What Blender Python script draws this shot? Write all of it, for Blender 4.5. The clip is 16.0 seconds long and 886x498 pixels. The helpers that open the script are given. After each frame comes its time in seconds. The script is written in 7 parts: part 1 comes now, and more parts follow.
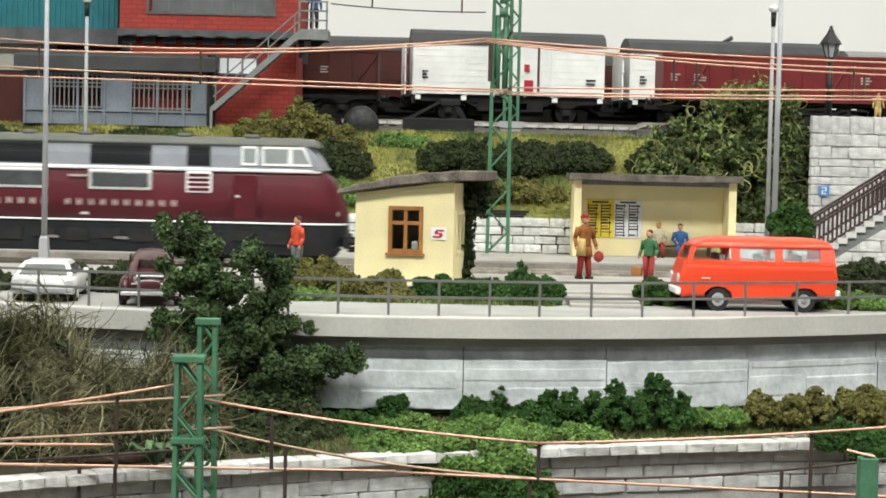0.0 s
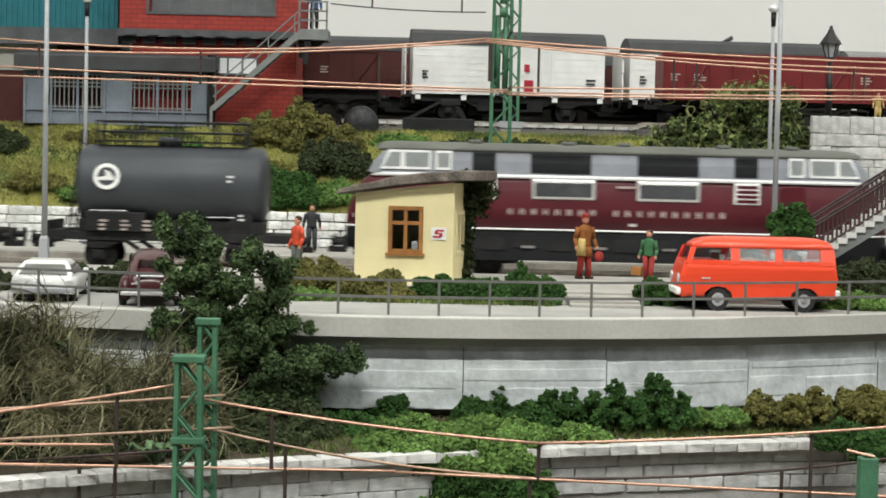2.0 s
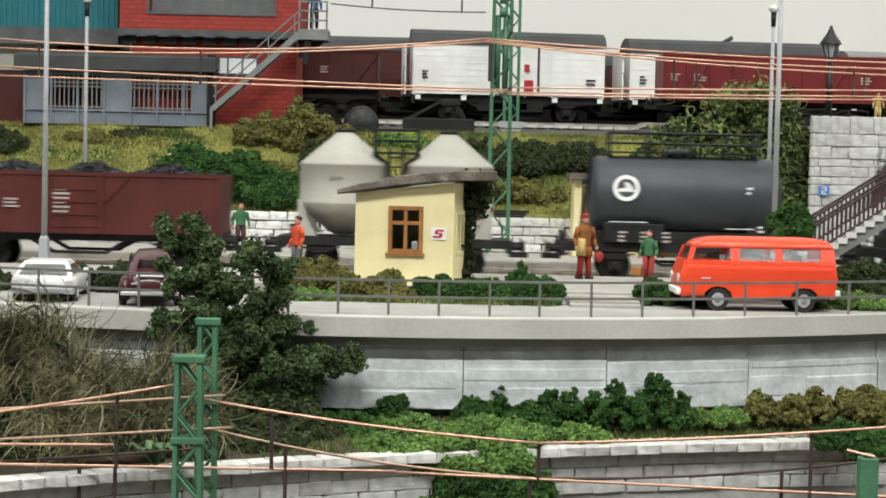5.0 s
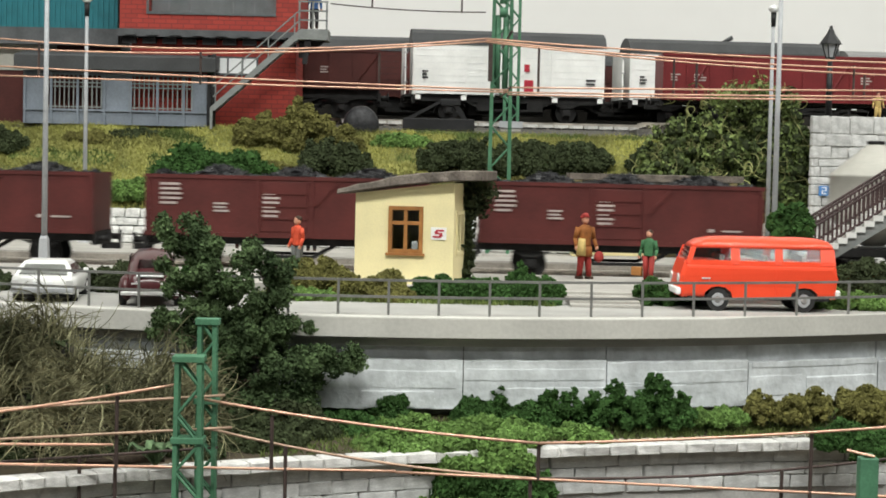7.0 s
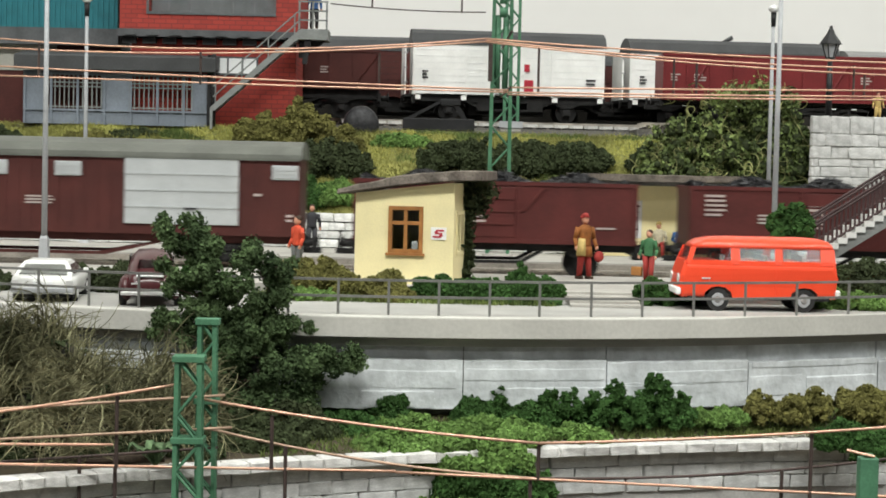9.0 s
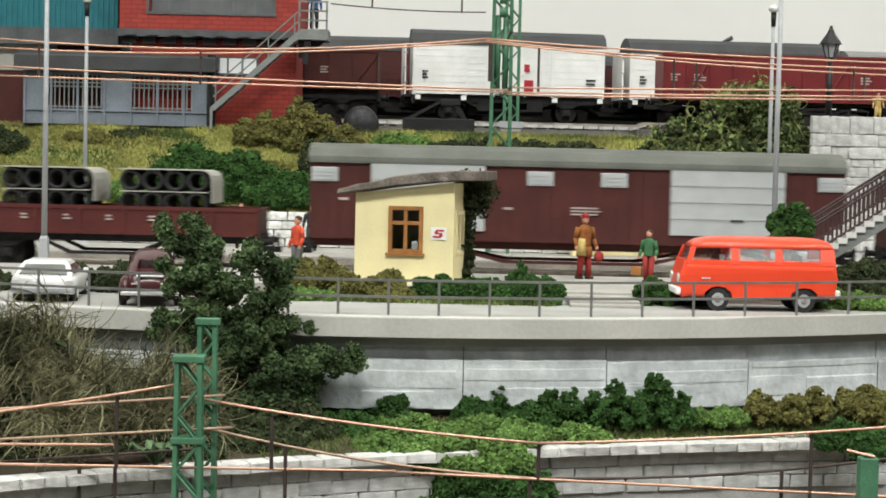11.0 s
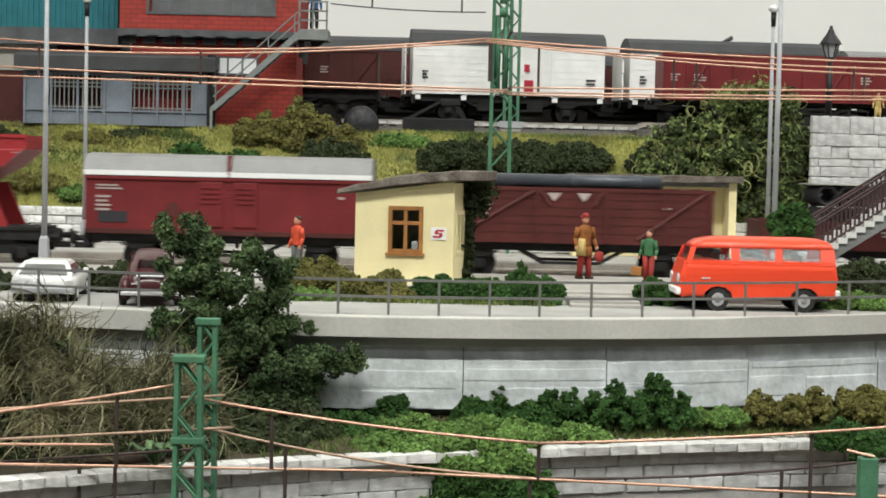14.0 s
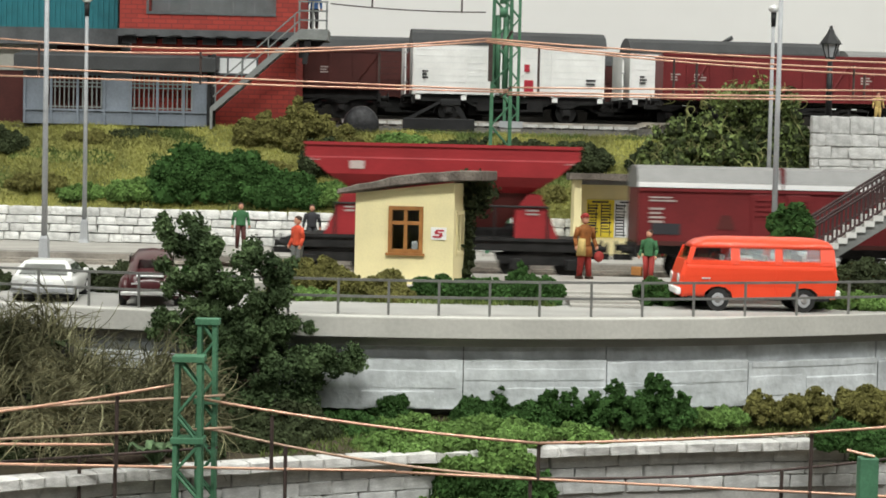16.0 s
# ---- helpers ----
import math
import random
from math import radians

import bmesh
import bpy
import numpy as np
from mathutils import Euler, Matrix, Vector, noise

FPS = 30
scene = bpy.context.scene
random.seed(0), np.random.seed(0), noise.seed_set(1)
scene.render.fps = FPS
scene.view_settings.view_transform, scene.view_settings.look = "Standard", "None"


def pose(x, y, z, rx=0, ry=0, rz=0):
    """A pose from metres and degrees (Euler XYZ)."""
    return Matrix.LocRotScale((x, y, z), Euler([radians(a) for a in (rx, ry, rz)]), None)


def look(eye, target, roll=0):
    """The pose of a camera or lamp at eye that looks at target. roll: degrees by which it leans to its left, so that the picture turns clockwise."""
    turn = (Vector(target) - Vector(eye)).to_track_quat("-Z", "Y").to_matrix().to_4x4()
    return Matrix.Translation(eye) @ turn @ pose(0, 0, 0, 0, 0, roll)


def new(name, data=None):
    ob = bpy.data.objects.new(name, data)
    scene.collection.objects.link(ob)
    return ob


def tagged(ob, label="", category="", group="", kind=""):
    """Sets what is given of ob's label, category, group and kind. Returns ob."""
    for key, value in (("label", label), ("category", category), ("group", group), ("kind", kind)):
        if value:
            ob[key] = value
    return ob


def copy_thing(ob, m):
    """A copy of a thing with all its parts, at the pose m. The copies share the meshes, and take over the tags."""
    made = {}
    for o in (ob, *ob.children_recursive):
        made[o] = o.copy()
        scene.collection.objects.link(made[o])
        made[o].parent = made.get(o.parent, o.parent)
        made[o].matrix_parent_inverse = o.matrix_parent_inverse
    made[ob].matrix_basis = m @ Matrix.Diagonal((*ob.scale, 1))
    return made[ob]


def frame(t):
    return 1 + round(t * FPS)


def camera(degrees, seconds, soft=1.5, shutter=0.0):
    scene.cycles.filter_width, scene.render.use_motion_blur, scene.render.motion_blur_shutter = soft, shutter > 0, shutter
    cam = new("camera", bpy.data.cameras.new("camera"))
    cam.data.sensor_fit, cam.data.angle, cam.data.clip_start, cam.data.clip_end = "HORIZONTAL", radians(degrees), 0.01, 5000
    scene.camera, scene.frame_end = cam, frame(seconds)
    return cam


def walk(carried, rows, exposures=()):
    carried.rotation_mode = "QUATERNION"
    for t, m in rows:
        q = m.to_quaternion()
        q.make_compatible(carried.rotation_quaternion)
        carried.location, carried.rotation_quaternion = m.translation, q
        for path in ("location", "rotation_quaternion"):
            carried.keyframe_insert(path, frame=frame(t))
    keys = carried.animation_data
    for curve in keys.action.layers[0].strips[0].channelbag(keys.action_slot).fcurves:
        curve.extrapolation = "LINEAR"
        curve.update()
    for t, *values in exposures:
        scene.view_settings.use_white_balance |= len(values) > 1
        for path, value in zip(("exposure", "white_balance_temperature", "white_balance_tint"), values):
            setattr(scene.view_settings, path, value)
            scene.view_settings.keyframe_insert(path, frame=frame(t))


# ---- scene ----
# A model railway in 1:87. Lengths below are in metres of the prototype; S brings them to the model's true size.
S = 1 / 87.0
RAIL = 0.22          # top of the rails of the two lower tracks
PLAT = 0.42          # platforms
DECK = 0.13          # road
T1, T2 = 55.35, 59.4  # the two lower tracks
REAR, RZ = 82.4, 6.02  # upper track and its rail height


def P(x, y, z):
    return Vector((x * S, y * S, z * S))


cam = camera(29.3, 16.0, soft=1.75, shutter=0.5)
EYE = look(P(0, 0, 3.68), P(0, 100, -1.02), 1.3)
walk(cam, [(0.0, EYE), (16.0, EYE)], exposures=[(0.0, 0.02), (0.6, 0.04), (1.0, -0.16), (1.5, -0.32), (2.0, -0.26), (2.5, -0.22), (3.5, -0.20), (4.2, -0.19), (6.3, -0.11), (11.5, -0.11), (13.0, -0.13), (14.0, -0.19), (16.0, -0.20)])

# ---- light: ceiling lamps of the hall ----
world = bpy.data.worlds.new("hall_air")
scene.world = world
world.use_nodes = True
world.node_tree.nodes["Background"].inputs[0].default_value = (1, 1, 1, 1)
world.node_tree.nodes["Background"].inputs[1].default_value = 0.0


def ceiling_lamp(x, y, z, lx, ly, watts):
    d = bpy.data.lights.new("hall_light", "AREA")
    d.shape, d.size, d.size_y, d.energy, d.color = "RECTANGLE", lx, ly, watts, (0.975, 0.985, 0.93)
    ob = new("hall_light", d)
    ob.location = (x, y, z)


for lx_ in (-1.4, 0.0, 1.4):
    ceiling_lamp(lx_, 0.30, 1.50, 1.0, 0.30, 12.5)
    ceiling_lamp(lx_, -0.75, 1.50, 1.0, 0.30, 31.0)
    ceiling_lamp(lx_, -2.50, 1.50, 1.3, 0.45, 9.0)


# ---- materials ----
def mat(name, col, rough=0.6, metal=0.0, var=0.25, scale=1.5, fine=14.0, bump=0.15, tint=None, rnd=0.0, island=0.0, spec=0.3, coat=0.0):
    """A procedural surface: broad stains, fine grain and relief. scale and fine are per metre of the prototype."""
    m = bpy.data.materials.new(name)
    m.use_nodes = True
    nt = m.node_tree
    b = nt.nodes["Principled BSDF"]
    tc = nt.nodes.new("ShaderNodeTexCoord")

    def noise_tex(sc, det):
        n = nt.nodes.new("ShaderNodeTexNoise")
        n.inputs["Scale"].default_value = sc / S
        n.inputs["Detail"].default_value = det
        nt.links.new(tc.outputs["Object"], n.inputs["Vector"])
        return n
    big, small = noise_tex(scale, 4.0), noise_tex(fine, 3.0)
    ramp = nt.nodes.new("ShaderNodeValToRGB")
    lo = [c * (1 - var) for c in (tint or col)]
    hi = [min(1.0, c * (1 + var)) for c in col]
    ramp.color_ramp.elements[0].position, ramp.color_ramp.elements[1].position = 0.32, 0.68
    ramp.color_ramp.elements[0].color, ramp.color_ramp.elements[1].color = (*lo, 1), (*hi, 1)
    nt.links.new(big.outputs["Fac"], ramp.inputs["Fac"])
    hsv = nt.nodes.new("ShaderNodeHueSaturation")
    nt.links.new(ramp.outputs["Color"], hsv.inputs["Color"])
    mr = nt.nodes.new("ShaderNodeMapRange")
    mr.inputs["From Min"].default_value, mr.inputs["From Max"].default_value = 0.3, 0.7
    mr.inputs["To Min"].default_value, mr.inputs["To Max"].default_value = 1 - var * 0.6, 1 + var * 0.6
    nt.links.new(small.outputs["Fac"], mr.inputs["Value"])
    val = mr.outputs["Result"]
    if rnd or island:
        src = nt.nodes.new("ShaderNodeObjectInfo") if rnd else nt.nodes.new("ShaderNodeNewGeometry")
        r = nt.nodes.new("ShaderNodeMapRange")
        k = rnd or island
        r.inputs["To Min"].default_value, r.inputs["To Max"].default_value = 1 - k, 1 + k
        nt.links.new(src.outputs["Random" if rnd else "Random Per Island"], r.inputs["Value"])
        mu = nt.nodes.new("ShaderNodeMath")
        mu.operation = "MULTIPLY"
        nt.links.new(val, mu.inputs[0])
        nt.links.new(r.outputs["Result"], mu.inputs[1])
        val = mu.outputs["Value"]
    nt.links.new(val, hsv.inputs["Value"])
    nt.links.new(hsv.outputs["Color"], b.inputs["Base Color"])
    b.inputs["Roughness"].default_value = rough
    b.inputs["Metallic"].default_value = metal
    b.inputs["Specular IOR Level"].default_value = spec
    b.inputs["Coat Weight"].default_value = coat
    if bump:
        bp = nt.nodes.new("ShaderNodeBump")
        bp.inputs["Strength"].default_value = bump
        bp.inputs["Distance"].default_value = 0.03 * S
        nt.links.new(small.outputs["Fac"], bp.inputs["Height"])
        nt.links.new(bp.outputs["Normal"], b.inputs["Normal"])
    return m


def brick_mat(name, c1, c2, mortar, w, h, rough=0.75):
    m = mat(name, c1, rough)
    nt = m.node_tree
    b = nt.nodes["Principled BSDF"]
    tc = next(n for n in nt.nodes if n.type == "TEX_COORD")
    sep, comb = nt.nodes.new("ShaderNodeSeparateXYZ"), nt.nodes.new("ShaderNodeCombineXYZ")
    add = nt.nodes.new("ShaderNodeMath")
    nt.links.new(tc.outputs["Object"], sep.inputs[0])
    nt.links.new(sep.outputs[0], add.inputs[0])
    nt.links.new(sep.outputs[1], add.inputs[1])
    nt.links.new(add.outputs[0], comb.inputs[0])
    nt.links.new(sep.outputs[2], comb.inputs[1])
    br = nt.nodes.new("ShaderNodeTexBrick")
    br.inputs["Scale"].default_value = 1 / S
    br.inputs["Brick Width"].default_value, br.inputs["Row Height"].default_value = w, h
    br.inputs["Mortar Size"].default_value = h * 0.09
    br.inputs["Color1"].default_value, br.inputs["Color2"].default_value = (*c1, 1), (*c2, 1)
    br.inputs["Mortar"].default_value = (*mortar, 1)
    nt.links.new(comb.outputs[0], br.inputs["Vector"])
    nt.links.new(br.outputs["Color"], b.inputs["Base Color"])
    return m


def glass_mat(name, tint=(0.9, 0.95, 0.95), rough=0.03):
    m = bpy.data.materials.new(name)
    m.use_nodes = True
    b = m.node_tree.nodes["Principled BSDF"]
    b.inputs["Base Color"].default_value = (*tint, 1)
    b.inputs["Roughness"].default_value = rough
    b.inputs["Transmission Weight"].default_value = 1.0
    b.inputs["IOR"].default_value = 1.45
    return m


M = dict(
    asphalt=mat("road_grey", (0.36, 0.355, 0.335), 0.9, var=0.12, scale=0.6, fine=25, bump=0.3),
    fascia=mat("concrete_edge", (0.49, 0.48, 0.445), 0.85, var=0.09, scale=0.5, fine=10, bump=0.2),
    panel=mat("concrete_panel", (0.66, 0.69, 0.71), 0.7, var=0.12, scale=1.3, fine=7, bump=0.8, tint=(0.50, 0.525, 0.54)),
    platform=mat("platform_concrete", (0.38, 0.365, 0.335), 0.9, var=0.14, scale=0.7, fine=18, bump=0.3),
    riser=mat("platform_edge", (0.27, 0.245, 0.215), 0.9, var=0.22, scale=1.2, bump=0.3),
    ballast=mat("ballast", (0.47, 0.45, 0.41), 0.95, var=0.4, scale=3, fine=12, bump=1.0),
    rail=mat("rail_steel", (0.46, 0.42, 0.37), 0.45, 0.3, var=0.3, bump=0.05),
    sleeper=mat("sleeper", (0.055, 0.045, 0.038), 0.8, var=0.3, rnd=0.2),
    stone=mat("pale_stone", (0.72, 0.72, 0.70), 0.85, var=0.22, scale=2.2, fine=16, bump=0.7, rnd=0.16),
    ashlar=mat("grey_ashlar", (0.50, 0.50, 0.49), 0.85, var=0.22, scale=2.2, fine=16, bump=0.6, rnd=0.14),
    capstone=mat("cap_stone", (0.60, 0.59, 0.57), 0.85, var=0.2, scale=2.0, fine=16, bump=0.7, rnd=0.12),
    block=mat("grey_block", (0.60, 0.605, 0.60), 0.85, var=0.2, scale=2.0, fine=12, bump=0.5, rnd=0.14),
    gravel=mat("pale_gravel", (0.62, 0.58, 0.50), 0.9, var=0.3, scale=3, bump=0, island=0.3),
    mortar=mat("pale_mortar", (0.36, 0.355, 0.34), 0.95, var=0.2),
    ballast_d=mat("dark_ballast", (0.10, 0.095, 0.085), 0.95, var=0.4, scale=3, fine=12, bump=1.0),
    # near-black that stands for shade below wagons and inside dry thickets
    shadesoil=mat("shade_black", (0.020, 0.018, 0.015), 0.95, var=0.3),
    joint=mat("joint_grey", (0.20, 0.195, 0.185), 0.95, var=0.2),
    earth=mat("earth", (0.055, 0.044, 0.028), 0.95, var=0.4, scale=1.5, bump=0.8),
    turf=mat("turf", (0.26, 0.25, 0.075), 0.95, var=0.35, scale=0.45, fine=10, bump=0.8, tint=(0.09, 0.11, 0.032)),
    grass_y=mat("yellow_grass", (0.35, 0.345, 0.10), 0.9, var=0.3, scale=0.32, fine=6, bump=0, tint=(0.15, 0.155, 0.048), island=0.14),
    grass_g=mat("green_grass", (0.15, 0.19, 0.055), 0.9, var=0.3, scale=0.7, fine=6, bump=0, tint=(0.075, 0.12, 0.03), island=0.25),
    dry=mat("dry_grass", (0.215, 0.205, 0.118), 0.9, var=0.4, scale=0.5, fine=6, bump=0, tint=(0.06, 0.062, 0.025), island=0.45),
    bush=mat("bush_green", (0.036, 0.080, 0.022), 0.95, var=0.28, scale=1.4, fine=9, bump=0, island=0.26, spec=0.1),
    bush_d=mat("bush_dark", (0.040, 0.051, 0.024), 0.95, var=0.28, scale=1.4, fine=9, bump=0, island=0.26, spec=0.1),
    bush_o=mat("bush_olive", (0.128, 0.122, 0.040), 0.95, var=0.28, scale=1.4, fine=9, bump=0, island=0.26, spec=0.1),
    bush_l=mat("bush_light", (0.105, 0.180, 0.048), 0.95, var=0.3, scale=1.4, fine=9, bump=0, island=0.35, spec=0.15),
    leaf=mat("tree_leaf", (0.078, 0.118, 0.050), 0.9, var=0.30, scale=1.1, fine=6, bump=0, tint=(0.024, 0.042, 0.017), island=0.28, spec=0.12),
    paleleaf=mat("pale_leaf", (0.11, 0.18, 0.085), 0.6, var=0.2, scale=4, bump=0),
    creep=mat("creeper_leaf", (0.150, 0.195, 0.062), 0.75, var=0.30, scale=0.8, fine=6, bump=0, tint=(0.04, 0.066, 0.02), island=0.35, spec=0.25),
    vine=mat("vine_stem", (0.24, 0.25, 0.10), 0.8, var=0.4, scale=1.0, bump=0, island=0.4),
    bark=mat("bark", (0.045, 0.032, 0.022), 0.9, var=0.4, bump=0.6),
    cream=mat("cream_plaster", (0.85, 0.75, 0.43), 0.85, var=0.06, scale=1.0, fine=20, bump=0.2),
    roofing=mat("roof_felt", (0.135, 0.115, 0.098), 0.95, var=0.4, scale=2.2, fine=14, bump=0.9),
    woodwin=mat("ochre_wood", (0.34, 0.15, 0.045), 0.6, var=0.2, scale=3, fine=20),
    dark=mat("dark_void", (0.012, 0.012, 0.012), 0.7, var=0.2),
    white=mat("white_paint", (0.85, 0.85, 0.83), 0.5, var=0.05),
    paper=mat("paper_white", (0.72, 0.73, 0.74), 0.6, var=0.05),
    yellow=mat("paper_yellow", (0.72, 0.56, 0.05), 0.6, var=0.08),
    ink=mat("ink", (0.03, 0.03, 0.035), 0.6, var=0.1, bump=0),
    redpaint=mat("red_sign", (0.45, 0.03, 0.05), 0.5, var=0.1),
    blue=mat("blue_sign", (0.08, 0.22, 0.5), 0.5, var=0.1),
    rust=mat("catenary_copper", (0.66, 0.40, 0.29), 0.4, 0.6, var=0.12, bump=0),
    brass=mat("brown_wire", (0.42, 0.29, 0.21), 0.45, 0.4, var=0.15, bump=0),
    darkwire=mat("dark_wire", (0.07, 0.05, 0.045), 0.6, 0.3, var=0.2, bump=0),
    mastgreen=mat("mast_green", (0.068, 0.182, 0.104), 0.55, var=0.2, scale=1.5, bump=0.1),
    fence=mat("railing_grey", (0.20, 0.20, 0.19), 0.5, 0.3, var=0.2),
    pole=mat("pole_grey", (0.36, 0.37, 0.385), 0.5, 0.0, var=0.12),
    black=mat("black_paint", (0.015, 0.015, 0.016), 0.5, var=0.3),
    under=mat("underframe", (0.016, 0.0155, 0.0155), 0.65, var=0.4, scale=2.5, bump=0.2),
    steel=mat("bare_steel", (0.34, 0.33, 0.32), 0.45, 0.7, var=0.3),
    maroon=mat("maroon_paint", (0.088, 0.009, 0.016), 0.48, var=0.12, scale=0.6, bump=0.02, coat=0.05),
    locogrey=mat("light_grey_paint", (0.27, 0.285, 0.32), 0.45, var=0.08, bump=0.02),
    locodark=mat("dark_grille", (0.014, 0.015, 0.018), 0.5, var=0.25),
    wagonroof=mat("dark_wagon_roof", (0.052, 0.054, 0.056), 0.6, var=0.2, scale=0.8, bump=0.05),
    roofgrey=mat("roof_grey", (0.115, 0.12, 0.105), 0.6, var=0.18, scale=0.8, bump=0.05),
    stripe=mat("stripe_white", (0.80, 0.80, 0.80), 0.4, var=0.03, bump=0),
    locoglass=mat("loco_glass", (0.075, 0.08, 0.085), 0.12, var=0.25, scale=1.0, bump=0, spec=0.6),
    cabglass=mat("cab_glass", (0.26, 0.28, 0.28), 0.15, var=0.1, bump=0, spec=0.6),
    silver=mat("silver_trim", (0.75, 0.75, 0.74), 0.3, 0.4, var=0.06, bump=0),
    oxide=mat("brown_oxide", (0.082, 0.017, 0.015), 0.6, var=0.18, scale=0.8, bump=0.06),
    oxide_d=mat("brown_dark", (0.070, 0.018, 0.015), 0.6, var=0.18, scale=0.8, bump=0.06),
    oxide_r=mat("brown_red", (0.150, 0.016, 0.018), 0.55, var=0.15, scale=0.8, bump=0.05),
    hopred=mat("hopper_red", (0.31, 0.026, 0.031), 0.5, var=0.12, scale=0.8, bump=0.05),
    silverroof=mat("silver_roof", (0.24, 0.24, 0.236), 0.5, 0.1, var=0.08, bump=0.03),
    doorgrey=mat("door_silver", (0.47, 0.49, 0.50), 0.45, 0.2, var=0.06, bump=0.04),
    tank=mat("tank_grey", (0.050, 0.055, 0.062), 0.42, var=0.14, scale=0.7, bump=0.03),
    silo=mat("silo_grey", (0.40, 0.39, 0.35), 0.6, var=0.10, scale=0.9, bump=0.06),
    coal=mat("coal", (0.018, 0.018, 0.020), 0.45, var=0.5, scale=4, fine=12, bump=0.8, island=0.4),
    rubber=mat("rubber", (0.022, 0.022, 0.022), 0.75, var=0.2, island=0.2),
    pipe=mat("pipe_grey", (0.085, 0.092, 0.105), 0.3, 0.2, var=0.15),
    vanred=mat("van_orange", (0.83, 0.075, 0.030), 0.32, var=0.03, scale=0.8, bump=0.0, coat=0.3),
    carwhite=mat("car_white", (0.72, 0.72, 0.70), 0.35, var=0.04, bump=0.0, coat=0.3),
    carmaroon=mat("car_maroon", (0.055, 0.012, 0.014), 0.3, var=0.08, bump=0.0, coat=0.4),
    brick=brick_mat("red_brick", (0.35, 0.046, 0.034), (0.265, 0.036, 0.028), (0.17, 0.032, 0.027), 0.52, 0.20),
    slate=mat("slate_frame", (0.085, 0.09, 0.095), 0.6, var=0.2),
    bluegrey=mat("blue_grey_panel", (0.17, 0.195, 0.23), 0.65, var=0.14, scale=0.8, bump=0.1),
    teal=mat("teal_cladding", (0.022, 0.15, 0.18), 0.55, var=0.12),
    stair=mat("stair_grey", (0.20, 0.21, 0.205), 0.6, var=0.15),
    tread=mat("tread_white", (0.62, 0.62, 0.60), 0.7, var=0.1),
    handrail=mat("handrail_brown", (0.05, 0.028, 0.028), 0.6, var=0.2),
    orange=mat("figure_orange", (0.55, 0.07, 0.03), 0.6, var=0.15, scale=6),
    brown=mat("figure_brown", (0.24, 0.085, 0.02), 0.7, var=0.25, scale=6),
    redcloth=mat("figure_red", (0.30, 0.035, 0.03), 0.7, var=0.2, scale=6),
    greencloth=mat("figure_green", (0.045, 0.14, 0.06), 0.7, var=0.2, scale=6),
    greycloth=mat("figure_grey", (0.10, 0.105, 0.10), 0.7, var=0.2, scale=6),
    bluecloth=mat("figure_blue", (0.04, 0.11, 0.28), 0.7, var=0.2, scale=6),
    beige=mat("figure_beige", (0.52, 0.47, 0.34), 0.7, var=0.15, scale=6),
    skin=mat("figure_skin", (0.55, 0.27, 0.18), 0.6, var=0.1, scale=6),
    hair=mat("figure_hair", (0.05, 0.03, 0.02), 0.7, var=0.2, scale=6),
    tancloth=mat("figure_tan", (0.45, 0.33, 0.12), 0.7, var=0.2, scale=6),
    hallwall=mat("hall_wall_paint", (0.80, 0.79, 0.77), 0.9, var=0.02, scale=0.02, fine=0.5, bump=0.0),
    hallgrey=mat("hall_grey_paint", (0.16, 0.158, 0.15), 0.9, var=0.03, scale=0.02, fine=0.5, bump=0.0),
    faded=mat("faded_lettering", (0.42, 0.35, 0.33), 0.7, var=0.2, bump=0),
    hallfloor=mat("hall_floor", (0.30, 0.28, 0.26), 0.7, var=0.1, scale=0.02, fine=0.3, bump=0.0),
    glass=glass_mat("clear_glass"),
    smoke=glass_mat("smoked_glass", (0.35, 0.37, 0.36)),
)


# ---- building blocks ----
def box(bm, x0, x1, y0, y1, z0, z1, bevel=0.0, mi=0):
    r = bmesh.ops.create_cube(bm, size=1.0)
    vs = r["verts"]
    for v in vs:
        v.co = Vector(((x0 + x1) / 2 + v.co.x * (x1 - x0), (y0 + y1) / 2 + v.co.y * (y1 - y0), (z0 + z1) / 2 + v.co.z * (z1 - z0)))
    fs = set(f for v in vs for f in v.link_faces)
    for f in fs:
        f.material_index = mi
    if bevel:
        es = list(set(e for v in vs for e in v.link_edges))
        bmesh.ops.bevel(bm, geom=es, offset=bevel, segments=2, affect="EDGES", profile=0.5, material=-1)
    return bm


def rod(bm, a, b, r, r2=None, seg=8, mi=0):
    """A round bar from a to b, closed at both ends."""
    a, b = Vector(a), Vector(b)
    d = b - a
    q = d.to_track_quat("Z", "Y").to_matrix()
    r2 = r if r2 is None else r2
    rings = []
    for c, rad in ((a, r), (b, r2)):
        rings.append([bm.verts.new(c + q @ Vector((rad * math.cos(2 * math.pi * i / seg), rad * math.sin(2 * math.pi * i / seg), 0))) for i in range(seg)])
    fs = [bm.faces.new((rings[0][i], rings[0][(i + 1) % seg], rings[1][(i + 1) % seg], rings[1][i])) for i in range(seg)]
    for f in fs:
        f.smooth = seg > 6
    fs += [bm.faces.new(rings[0][::-1]), bm.faces.new(rings[1])]
    for f in fs:
        f.material_index = mi
    return bm


def loft(bm, rings, caps=True, smooth=False, mi=0):
    """Skin over closed rings of points with equal counts."""
    vs = [[bm.verts.new(p) for p in ring] for ring in rings]
    n = len(vs[0])
    fs = []
    for a, b in zip(vs, vs[1:]):
        for i in range(n):
            fs.append(bm.faces.new((a[i], a[(i + 1) % n], b[(i + 1) % n], b[i])))
    if caps:
        fs += [bm.faces.new(vs[0][::-1]), bm.faces.new(vs[-1])]
    for f in fs:
        f.smooth, f.material_index = smooth, mi
    return bm


